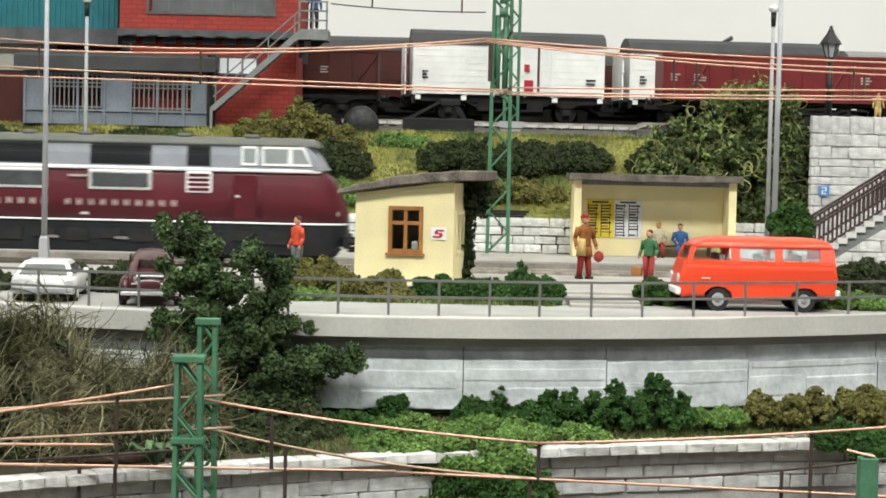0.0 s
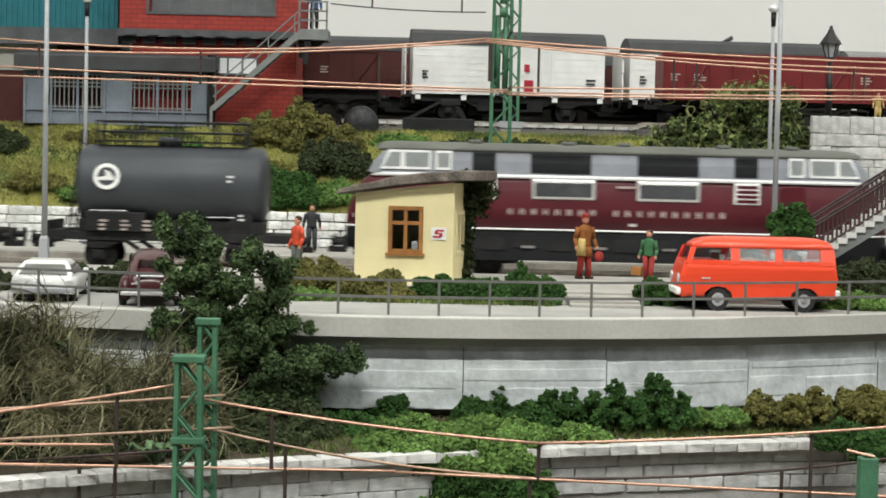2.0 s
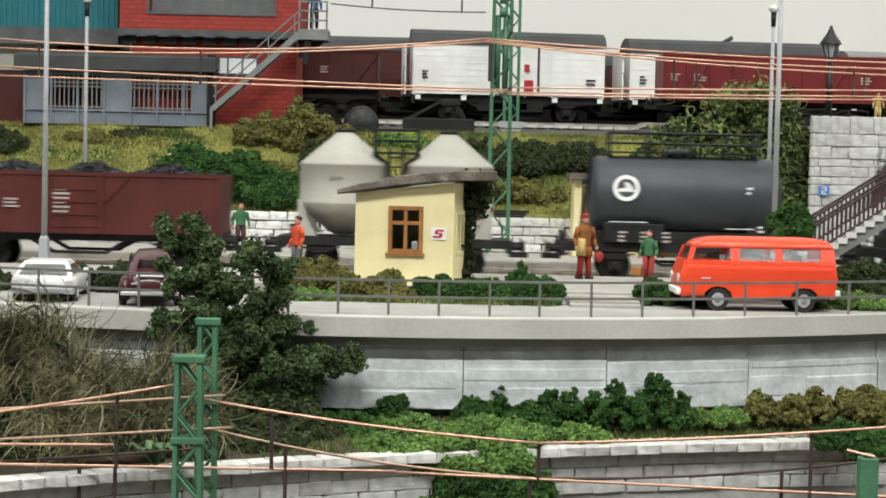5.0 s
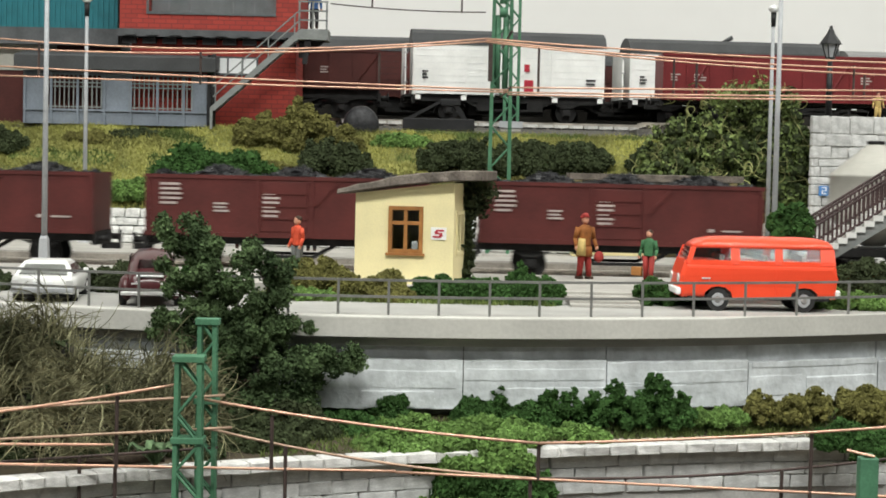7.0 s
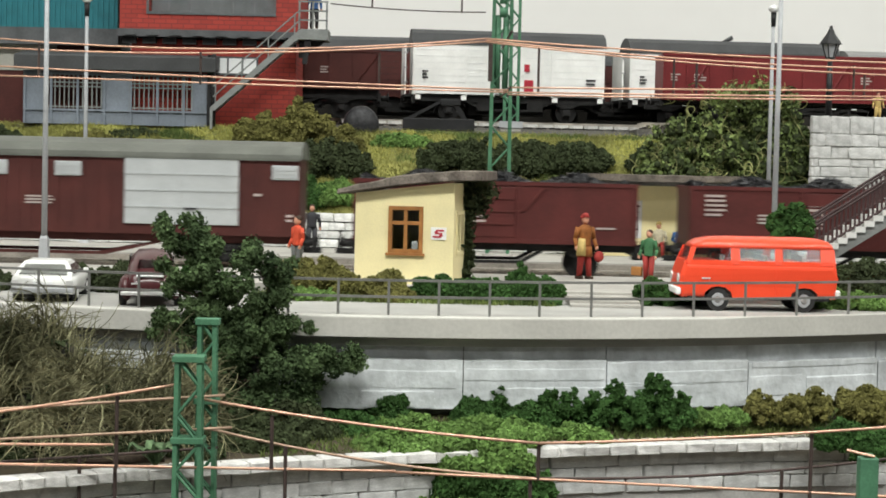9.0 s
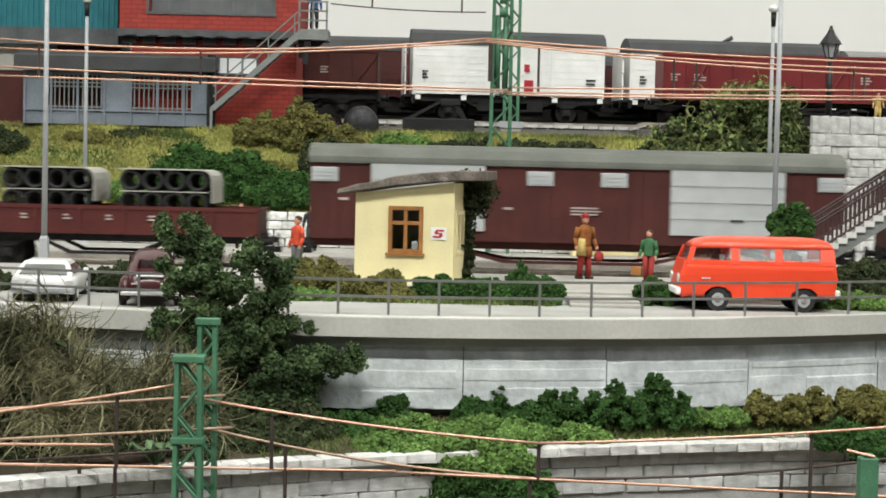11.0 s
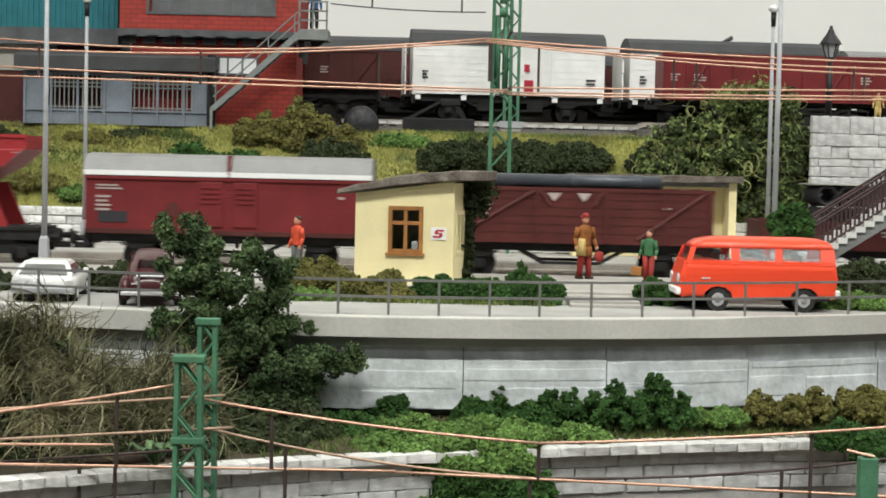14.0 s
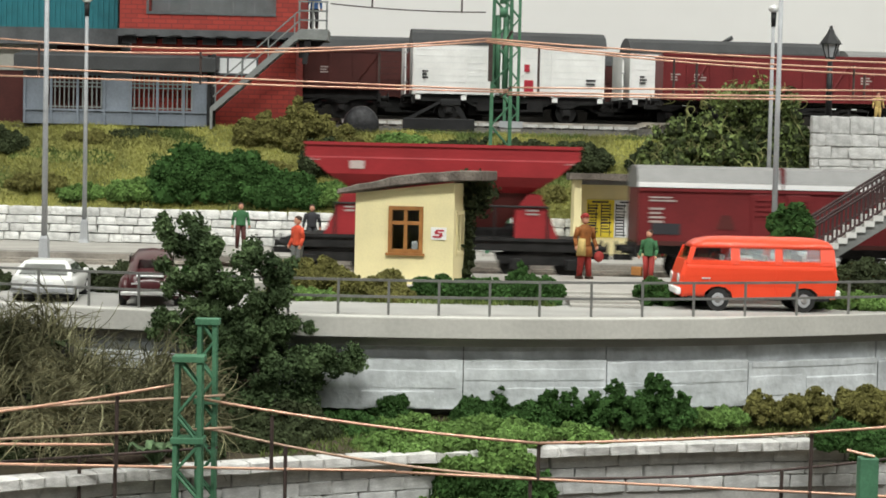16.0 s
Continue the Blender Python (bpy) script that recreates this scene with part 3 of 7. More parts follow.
def far_wall():
    t = thing("stone_wall_far", 0, 0, 0, "low whitish rough stone wall behind the platform", "stone wall", kind="structure")
    part("backing", slab([-26, 0, 14], lambda x: 68.05 - 0.055 * x, lambda x: 68.5 - 0.055 * x, 0.2, 1.66), "joint", t)
    pl, L = wall_line(-21, 69.03, 14.5, 67.08)
    stones(t, "stone", pl, L, [PLAT, 0.78, 1.12, 1.46, 1.84], 11, 0.55, 1.1, 0.4, 0.04)


far_wall()


def abutment():
    t = thing("stone_abutment", 0, 0, 0, "pale ashlar stone abutment beside the stairway", "stone wall", kind="structure")
    bx("backing", "mortar", t, 15.05, 19.5, 65.50, 69.5, 0.2, 6.03)
    bx("backing", "mortar", t, 14.25, 15.047, 65.50, 66.0, 0.2, 6.03)
    ashlar = [0.42, 0.86, 1.30, 1.72, 2.20, 2.60, 3.02, 3.42, 3.72, 4.12, 4.42, 4.90, 5.38, 6.07]
    pl, L = wall_line(14.10, 65.6, 19.4, 65.6)
    stones(t, "ashlar", pl, L, ashlar, 12, 0.6, 1.3, 0.35, 0.022, clip=True)
    pl, L = wall_line(15.05, 69.0, 14.30, 65.8)
    stones(t, "ashlar", pl, L, ashlar, 13, 0.5, 1.0, 0.35, 0.022, clip=True)


abutment()


def steps():
    t = thing("steps", 4.35, 44.55, DECK, "wide shallow pale concrete steps from road to platform", "steps", kind="structure")
    for i in range(4):
        bx("step", "platform", t, -0.95, 0.95, 0.6 * i, 2.42, 0.0 if i == 0 else 0.0715 * i + 0.001, 0.0715 * (i + 1), 0.012)


steps()


def railing():
    t = thing("railing", 0, 0, 0, "grey two-rail metal railing along the road edge", "railing", kind="structure")
    me = mesh_of("post", box(bmesh.new(), -0.031, 0.031, -0.031, 0.031, 0, 0.88, 0.008), "fence")
    posts = [-17.9, -16.5, -15.15, -13.85, -12.6, -11.28, -9.96, -8.64, -7.37, -6.13, -4.91, -3.69, -2.49, -1.28, -0.07, 1.16, 2.38, 3.66, 4.95, 6.28, 7.66, 9.09, 10.6, 12.2, 13.8, 15.5, 17.2]
    for x in posts:
        ob = new("post", me)
        ob.parent = t
        ob.location = P(x, front(x), DECK + 0.01)
    for h in (0.46, 0.86):
        bm = bmesh.new()
        loft(bm, [[(q, front(q) - 0.03, DECK + h - 0.03), (q, front(q) + 0.03, DECK + h - 0.03), (q, front(q) + 0.03, DECK + h + 0.03), (q, front(q) - 0.03, DECK + h + 0.03)] for q in [-20 + i for i in range(40)]])
        part("rail", bm, "fence", t)


railing()


# ---- the train ----
WHEELS = []


def vehicle(name, label, category, group=""):
    return thing(name, 0, T1, RAIL, label, category, group)


def wheelset(parent, x, z=0.5, r=0.5):
    bm = bmesh.new()
    for s in (-1, 1):
        rod(bm, (0, s * 0.70, 0), (0, s * 0.84, 0), r, seg=20)
        rod(bm, (0, s * 0.66, 0), (0, s * 0.70, 0), r + 0.04, seg=20)
        for k in range(4):
            a = k * math.pi / 2
            rod(bm, (0.28 * math.cos(a), s * 0.85, 0.28 * math.sin(a)), (0.28 * math.cos(a), s * 0.80, 0.28 * math.sin(a)), 0.07, seg=6)
    rod(bm, (0, -0.95, 0), (0, 0.95, 0), 0.08)
    w = part("wheelset", bm, "under", parent)
    w.location = P(x, 0, z)
    WHEELS.append((w, x, z, r))


def axle_guard(parent, x, y=1.0):
    for s in (-1, 1):
        bm = bmesh.new()
        prism(bm, [(x - 0.42, 0.98), (x + 0.42, 0.98), (x + 0.2, 0.32), (x - 0.2, 0.32)], s * y - 0.03, s * y + 0.03)
        box(bm, x - 0.16, x + 0.16, s * y - 0.14, s * y + 0.14, 0.34, 0.66, 0.03)
        rod(bm, (x, s * y - 0.2, 0.5), (x, s * y + 0.2, 0.5), 0.1)
        for k in range(4):
            box(bm, x - 0.62 + 0.12 * k, x + 0.62 - 0.12 * k, s * (y + 0.12) - 0.07, s * (y + 0.12) + 0.07, 0.86 - 0.05 * k, 0.90 - 0.05 * k)
        part("axle_guard", bm, "under", parent)


def bogie(parent, x, wb=1.9, r=0.46):
    bm = bmesh.new()
    for s in (-1, 1):
        prism(bm, [(x - wb * 0.85, 0.75), (x - wb * 0.4, 0.82), (x - wb * 0.25, 0.95), (x + wb * 0.25, 0.95), (x + wb * 0.4, 0.82), (x + wb * 0.85, 0.75), (x + wb * 0.8, 0.5), (x + wb * 0.3, 0.45), (x - wb * 0.3, 0.45), (x - wb * 0.8, 0.5)], s * 1.0 - 0.06, s * 1.0 + 0.06)
        for q in (-wb / 2, wb / 2):
            box(bm, x + q - 0.18, x + q + 0.18, s * 1.0 - 0.18, s * 1.0 + 0.18, 0.3, 0.66, 0.03)
    box(bm, x - 0.3, x + 0.3, -0.95, 0.95, 0.5, 0.85)
    part("bogie", bm, "under", parent)
    for q in (-wb / 2, wb / 2):
        wheelset(parent, x + q, r, r)


def buffers(parent, L, z=1.0):
    for sx in (-1, 1):
        bm = bmesh.new()
        box(bm, sx * L - 0.08, sx * L + 0.08, -1.3, 1.3, z - 0.2, z + 0.2)
        part("headstock", bm, "under", parent)
        for s in (-1, 1):
            bm = bmesh.new()
            rod(bm, (sx * L, s * 0.875, z), (sx * (L + 0.4), s * 0.875, z), 0.10)
            rod(bm, (sx * (L + 0.4), s * 0.875, z), (sx * (L + 0.46), s * 0.875, z), 0.23, seg=14)
            part("buffer", bm, "under", parent)
        bm = bmesh.new()
        box(bm, sx * (L + 0.0), sx * (L + 0.62), -0.16, 0.16, z - 0.36, z - 0.18)
        part("coupler", bm, "under", parent)


def frame_(parent, L, z0=0.95, z1=1.2, y=1.1, material="under", truss=0.0):
    bm = bmesh.new()
    for s in (-1, 1):
        box(bm, -L, L, s * y - 0.06, s * y + 0.06, z0, z1)
    box(bm, -L, L, -y, y, z1 - 0.1, z1)
    if truss:
        for s in (-1, 1):
            prism(bm, [(-truss, z0), (-truss * 0.55, 0.5), (truss * 0.55, 0.5), (truss, z0), (truss - 0.25, z0), (truss * 0.5, 0.6), (-truss * 0.5, 0.6), (-truss + 0.25, z0)], s * y - 0.04, s * y + 0.04)
    part("underframe", bm, material, parent)


def bars(parent, x, z, w, h, rows, y=-1.5, material="faded", name="lettering"):
    """Plain bars in place of lettering."""
    bm = bmesh.new()
    st = h / rows
    r = random.Random(int(x * 91 + z * 37))
    for i in range(rows):
        z0 = z - i * st
        box(bm, x, x + w * r.uniform(0.6, 1.0), y - 0.012, y, z0 - st * 0.5, z0)
    return part(name, bm, material, parent)


def loco():
    t = vehicle("diesel_locomotive", "maroon and grey model diesel locomotive with white stripes", "locomotive")
    W = 1.52

    def ring(x, w, z0, z1, lean, r=0.18, top=None):
        """Cross-section with rounded shoulders."""
        return [(x, -w, z0), (x, -w - 0.02, z0 + (z1 - z0) * 0.4), (x, -w + lean, z1 - r), (x, -w + lean + r * 0.3, z1 - r * 0.3), (x, -w + lean + r, z1),
                (x, w - lean - r, z1), (x, w - lean - r * 0.3, z1 - r * 0.3), (x, w - lean, z1 - r), (x, w + 0.02, z0 + (z1 - z0) * 0.4), (x, w, z0)]
    # lower body with bowed noses
    st = []
    for q in (8.72, 8.66, 8.5, 8.25, 7.9, 7.5, 7.0):
        e = max(0.0, (q - 6.9) / 1.85)
        w = W * math.sqrt(max(0.02, 1 - (e * 0.93) ** 2.6))
        zt = 3.30 - 1.30 * max(0.0, (q - 7.95) / 0.77) ** 1.6
        st.append((q, w, zt))
    rings = [ring(-q, w, 1.62, zt, 0.10, 0.22) for q, w, zt in st] + [ring(q, w, 1.62, zt, 0.10, 0.22) for q, w, zt in st[::-1]]
    part("body", loft(bmesh.new(), rings, smooth=True), "maroon", t)
    # skirt
    rings = [ring(-q, w * 0.985, 0.62 if q < 8.3 else 0.9, 1.60, 0.0, 0.04) for q, w, zt in st] + [ring(q, w * 0.985, 0.62 if q < 8.3 else 0.9, 1.60, 0.0, 0.04) for q, w, zt in st[::-1]]
    part("skirt", loft(bmesh.new(), rings, smooth=False), "locodark", t, "black skirt over bogies and tanks")
    for s in (-1, 1):
        for k in range(-6, 7):
            x = k * 1.05 + 0.2
            bx("tank_box", "under", t, x - 0.36, x + 0.36, s * 1.53 - 0.04, s * 1.53 + 0.04, 0.95 + 0.1 * (k % 2), 1.35)
        for k in (-3.1, -0.8, 1.4, 2.9):
            bx("tank_fitting", "steel", t, k, k + 0.42, s * 1.58 - 0.02, s * 1.58 + 0.02, 1.02, 1.10)
    # white belts
    for z0, z1, lean in ((3.23, 3.345, 0.09), (1.585, 1.645, -0.012)):
        rr = []
        for q, w, zt in st:
            if z0 > 3 and q > 7.95:
                continue
            rr.append((q, w))
        rings = [ring(-q, w + 0.02 - lean, z0, z1, 0.0, 0.01) for q, w in rr] + [ring(q, w + 0.02 - lean, z0, z1, 0.0, 0.01) for q, w in rr[::-1]]
        part("stripe", loft(bmesh.new(), rings), "stripe", t, "white stripe")
    # cab and engine-room band

    def upper(z, q, lean):
        return [(-q, -W + lean, z), (q, -W + lean, z), (q + 0.0, W - lean, z), (-q, W - lean, z)]
    part("cab_band", loft(bmesh.new(), [upper(3.34, 8.02, 0.12), upper(3.75, 7.78, 0.15), upper(4.12, 7.42, 0.22)]), "locogrey", t)
    rings = []
    for x in (-7.75, -7.55, -7.2, -5, 0, 5, 7.2, 7.55, 7.75):
        d = 0.10 if abs(x) > 7.6 else (0.03 if abs(x) > 7.4 else 0.0)
        rings.append([(x, -1.36 + d, 4.06), (x, -1.30 + d, 4.16 - d), (x, -0.9, 4.30 - d), (x, 0, 4.36 - d), (x, 0.9, 4.30 - d), (x, 1.30 - d, 4.16 - d), (x, 1.36 - d, 4.06)])
    part("roof", loft(bmesh.new(), rings, smooth=True), "roofgrey", t, "grey-green roof")
    for x in (-4.6, -1.6, 0.2, 3.4, 5.6):
        bm = bmesh.new()
        rod(bm, (x, -0.5, 4.30), (x, -0.5, 4.44), 0.26, 0.22, 12)
        part("roof_vent", bm, "roofgrey", t)
    # dark grilles on the band, both sides
    for s in (-1, 1):
        for a, b in ((-4.70, -3.96), (-2.84, -0.92), (0.56, 2.50), (3.64, 4.38)):
            bm = bmesh.new()
            y0 = W - 0.125
            n = 12
            loft(bm, [[(x, s * (y0 + 0.02), 3.40), (x, s * (y0 + 0.0), 3.74), (x, s * (y0 - 0.055), 4.04), (x, s * (y0 - 0.14), 4.04), (x, s * (y0 - 0.1), 3.40)] for x in (a, b)])
            for k in range(n):
                z = 3.42 + k * 0.05
                xx = y0 + 0.022 - (z - 3.4) * 0.10
                box(bm, a + 0.03, b - 0.03, s * xx - 0.012, s * xx + 0.012, z, z + 0.02)
            part("grille", bm, "locodark", t, "dark ventilation grille")
        # cab windows
        for sx in (-1, 1):
            for a, b in ((5.36, 5.88), (6.02, 6.92), (6.92, 7.62)):
                x0, x1 = sorted((sx * a, sx * b))
                ycl = W - 0.15
                slope = 0.26 if b > 7.3 else 0.0
                top = (x0 + (slope if sx < 0 else 0), x1 - (slope if sx > 0 else 0))
                bm = bmesh.new()
                prism(bm, [(x0, 3.44), (x1, 3.44), (top[1], 4.07), (top[0], 4.07)], -0.03, 0.03)
                bmesh.ops.rotate(bm, verts=bm.verts, cent=(0, 0, 3.7), matrix=Matrix.Rotation(math.radians(s * 8), 3, "X"))
                bmesh.ops.translate(bm, verts=bm.verts, vec=(0, s * (ycl + 0.005), 0))
                wf = part("cab_window", bm, "stripe", t, "white framed cab window")
                bm = bmesh.new()
                prism(bm, [(x0 + 0.08, 3.52), (x1 - 0.08, 3.52), (top[1] - 0.06, 3.98), (top[0] + 0.06, 3.98)], -0.04, 0.04)
                bmesh.ops.rotate(bm, verts=bm.verts, cent=(0, 0, 3.7), matrix=Matrix.Rotation(math.radians(s * 8), 3, "X"))
                bmesh.ops.translate(bm, verts=bm.verts, vec=(0, s * (ycl + 0.005), 0))
                part("pane", bm, "cabglass", wf, "pale pane")
        # engine-room windows and louvres
        for a, b in ((-2.80, -0.78), (0.53, 2.55)):
            wf = part("side_window", box(bmesh.new(), a, b, s * 1.50 - 0.05, s * 1.50 + 0.05, 2.58, 3.22, 0.045), "silver", t, "silver framed window")
            part("pane", box(bmesh.new(), a + 0.10, b - 0.10, s * 1.50 - 0.06, s * 1.50 + 0.06, 2.66, 3.14, 0.03), "locoglass", wf)
        for a, b in ((-4.76, -3.92), (3.62, 4.46)):
            bm = bmesh.new()
            box(bm, a, b, s * 1.50 - 0.05, s * 1.50 + 0.05, 2.54, 3.22, 0.045)
            lo = part("louvre", bm, "stripe", t, "silver louvre")
            for k in range(4):
                bx("slot", "maroon", lo, a + 0.08, b - 0.08, s * 1.50 - 0.06, s * 1.50 + 0.06, 2.60 + 0.150 * k, 2.70 + 0.150 * k)
        for a in (-6.05, 5.15):
            d = part("door", box(bmesh.new(), a, a + 0.72, s * 1.52 - 0.03, s * 1.52 + 0.03, 1.75, 3.16, 0.03), "maroon", t, "maroon cab door")
            bx("handle", "silver", d, a + 0.06, a + 0.20, s * 1.56 - 0.02, s * 1.56 + 0.02, 2.42, 2.50)
            for q in (a - 0.1, a + 0.82):
                rod_bm = rod(bmesh.new(), (q, s * 1.60, 1.75), (q, s * 1.60, 2.7), 0.025)
                part("grab_rail", rod_bm, "maroon", t)
        # company lettering and plates as plain bars
        for x0, n in ((-3.56, 8), (-0.20, 10)):
            bm = bmesh.new()
            for k in range(n):
                x = x0 + k * 0.375
                box(bm, x, x + 0.05, s * 1.545 - 0.01, s * 1.545 + 0.01, 2.08, 2.28)
                box(bm, x + 0.12, x + 0.17, s * 1.545 - 0.01, s * 1.545 + 0.01, 2.08, 2.28)
                box(bm, x + 0.05, x + 0.12, s * 1.545 - 0.01, s * 1.545 + 0.01, 2.16, 2.20)
            part("lettering", bm, "faded", t, "row of small pale letter shapes")
        part("number_plate", box(bmesh.new(), -0.12, 0.62, s * 1.54 - 0.012, s * 1.54 + 0.012, 2.98, 3.05), "faded", t)
        bx("plate", "silver", t, 0.30, 0.55, s * 1.545 - 0.01, s * 1.545 + 0.01, 1.78, 1.86)
    for sx in (-1, 1):
        for s in (-1, 1):
            part("headlight", rod(bmesh.new(), (sx * 8.05, s * 0.98, 1.95), (sx * 8.46, s * 0.95, 1.95), 0.13, seg=12), "silver", t, "round lamp")
        bogie(t, sx * 5.75, 3.2, 0.475)
    buffers(t, 8.72, 1.05)
    return t


def tank_wagon():
    t = vehicle("tank_wagon", "dark grey model tank wagon with black roof walkway", "tank wagon", "tank wagons in the train")
    L, R, zc = 2.94, 1.30, 2.72
    seg = 32
    xs = [(-L - 0.16, 0.0), (-L - 0.14, 0.45), (-L - 0.08, 0.75), (-L, 0.93), (-L + 0.12, 1.0), (L - 0.12, 1.0), (L, 0.93), (L + 0.08, 0.75), (L + 0.14, 0.45), (L + 0.16, 0.0)]
    rings = [[(x, max(k, 0.02) * R * math.cos(2 * math.pi * i / seg), zc + max(k, 0.02) * R * math.sin(2 * math.pi * i / seg)) for i in range(seg)] for x, k in xs]
    part("barrel", loft(bmesh.new(), rings, smooth=True), "tank", t)
    frame_(t, 3.85, 0.95, 1.22, 1.05, truss=1.5)
    for x in (-2.3, 2.3):
        bm = bmesh.new()
        box(bm, x - 0.35, x + 0.35, -1.0, 1.0, 1.2, 1.95)
        part("saddle", bm, "under", t)
        axle_guard(t, x * 0.98)
        wheelset(t, x * 0.98)
    bm = bmesh.new()
    box(bm, -2.55, 2.45, -0.45, 0.45, 4.12, 4.17)
    part("walkway", bm, "black", t)
    for x in (-2.45, -1.2, 0.1, 1.35, 2.35):
        bm = bmesh.new()
        rod(bm, (x, -0.55, 3.98), (x, -0.55, 4.78), 0.035, seg=6)
        rod(bm, (x, 0.55, 3.98), (x, 0.55, 4.78), 0.035, seg=6)
        part("post", bm, "black", t)
    for y in (-0.55, 0.55):
        for z in (4.45, 4.78):
            part("handrail", rod(bmesh.new(), (-2.5, y, z), (2.4, y, z), 0.035, seg=6), "black", t)
    bm = bmesh.new()
    for y in (-0.3, 0.3):
        rod(bm, (-3.35, y * 1.6, 1.2), (-2.95, y * 1.6, 4.5), 0.035, seg=6)
    for k in range(9):
        rod(bm, (-3.33 + 0.04 * k, -0.48, 1.4 + k * 0.33), (-3.33 + 0.04 * k, 0.48, 1.4 + k * 0.33), 0.025, seg=6)
    part("ladder", bm, "black", t)
    part("dome", rod(bmesh.new(), (-0.2, 0, 3.95), (-0.2, 0, 4.3), 0.35, seg=16), "tank", t)
    bx("sill", "under", t, -2.95, 2.95, -0.96, 0.96, 1.0, 1.62)
    # round emblem as plain shapes
    bm = bmesh.new()
    rod(bm, (-1.98, -1.20, 2.98), (-1.98, -1.30, 3.00), 0.42, seg=24)
    em = part("emblem", bm, "white", t, "round white emblem")
    bm = bmesh.new()
    rod(bm, (-1.98, -1.22, 2.984), (-1.98, -1.31, 3.002), 0.30, seg=24)
    part("emblem_field", bm, "tank", em)
    part("emblem_bar", prism(bmesh.new(), [(-2.26, 2.80), (-1.70, 2.80), (-1.74, 2.96), (-1.90, 3.16), (-2.05, 3.20), (-2.0, 3.02), (-2.26, 2.96)], -1.335, -1.29), "white", em)
    bars(t, 1.85, 3.10, 0.24, 0.30, 2, -1.28, "paper")
    bars(t, -2.5, 1.93, 1.5, 0.06, 1, -1.32, "paper")
    for x in (-2.2, -1.5, -0.8):
        bars(t, x, 1.62, 0.30, 0.4, 3, -1.33, "faded")
    bars(t, 1.24, 1.78, 0.9, 0.06, 1, -1.30, "paper")
    bars(t, 2.25, 1.86, 0.2, 0.26, 2, -1.30, "paper")
    bx("label_box", "black", t, -2.65, -0.75, -1.30, -0.9, 1.25, 1.86, 0.02)
    # end platform
    bm = bmesh.new()
    box(bm, -3.95, -3.3, -1.1, 1.1, 1.2, 1.26)
    box(bm, -3.95, -3.85, -1.1, 1.1, 1.26, 1.55)
    part("end_platform", bm, "under", t)
    buffers(t, 3.95)
    return t


def silo_wagon():
    t = vehicle("silo_wagon", "grey model powder wagon with two conical silos", "silo wagon")
    seg = 32
    for x in (-1.69, 1.69):
        prof = [(0.36, 1.28), (0.55, 1.40), (1.10, 1.86), (1.46, 2.20), (1.46, 2.26), (1.49, 2.30), (1.46, 2.34), (1.46, 3.50), (1.49, 3.54), (1.44, 3.60), (0.30, 4.56), (0.24, 4.62)]
        rings = [[(x + r * math.cos(2 * math.pi * i / seg), r * math.sin(2 * math.pi * i / seg), z) for i in range(seg)] for r, z in prof]
        s_ = part("silo", loft(bmesh.new(), rings, smooth=True), "silo", t)
        part("hatch", rod(bmesh.new(), (x, 0, 4.60), (x, 0, 4.70), 0.30, seg=16), "under", s_)
        for sx in (-1, 1):
            for y in (-1.2, 1.12):
                part("support", prism(bmesh.new(), [(x + sx * 1.42, 2.4), (x + sx * 1.42, 1.25), (x + sx * 0.80, 1.25), (x + sx * 1.12, 1.80), (x + sx * 1.28, 2.4)], y, y + 0.08), "silo", t)
        bars(t, x - 0.4, 3.15, 0.6, 0.14, 1, -1.47, "silverroof")
    bm = bmesh.new()
    for y in (-0.85, -0.45):
        rod(bm, (-0.22, y, 1.2), (-0.22, y, 4.1), 0.04, seg=6)
        rod(bm, (0.22, y, 1.2), (0.22, y, 4.1), 0.04, seg=6)
    for k in range(9):
        rod(bm, (-0.22, -0.85, 1.4 + 0.3 * k), (0.22, -0.85, 1.4 + 0.3 * k), 0.03, seg=6)
    part("ladder", bm, "under", t)
    bm = bmesh.new()
    box(bm, -0.75, 0.75, -0.9, 0.9, 3.92, 3.98)
    for x in (-0.7, 0.7):
        for y in (-0.9, 0.9):
            rod(bm, (x, y, 3.95), (x, y, 4.7), 0.035, seg=6)
    for y in (-0.9, 0.9):
        rod(bm, (-0.7, y, 4.7), (0.7, y, 4.7), 0.035, seg=6)
        rod(bm, (-0.7, y, 4.35), (0.7, y, 4.35), 0.03, seg=6)
    part("walkway", bm, "under", t)
    frame_(t, 3.7, 0.95, 1.22, 1.15, truss=1.2)
    for x in (-2.4, 2.4):
        axle_guard(t, x)
        wheelset(t, x)
    bm = bmesh.new()
    box(bm, -3.35, -2.95, -1.16, -1.1, 1.3, 1.62)
    part("plate", bm, "ink", t)
    buffers(t, 3.72)
    return t


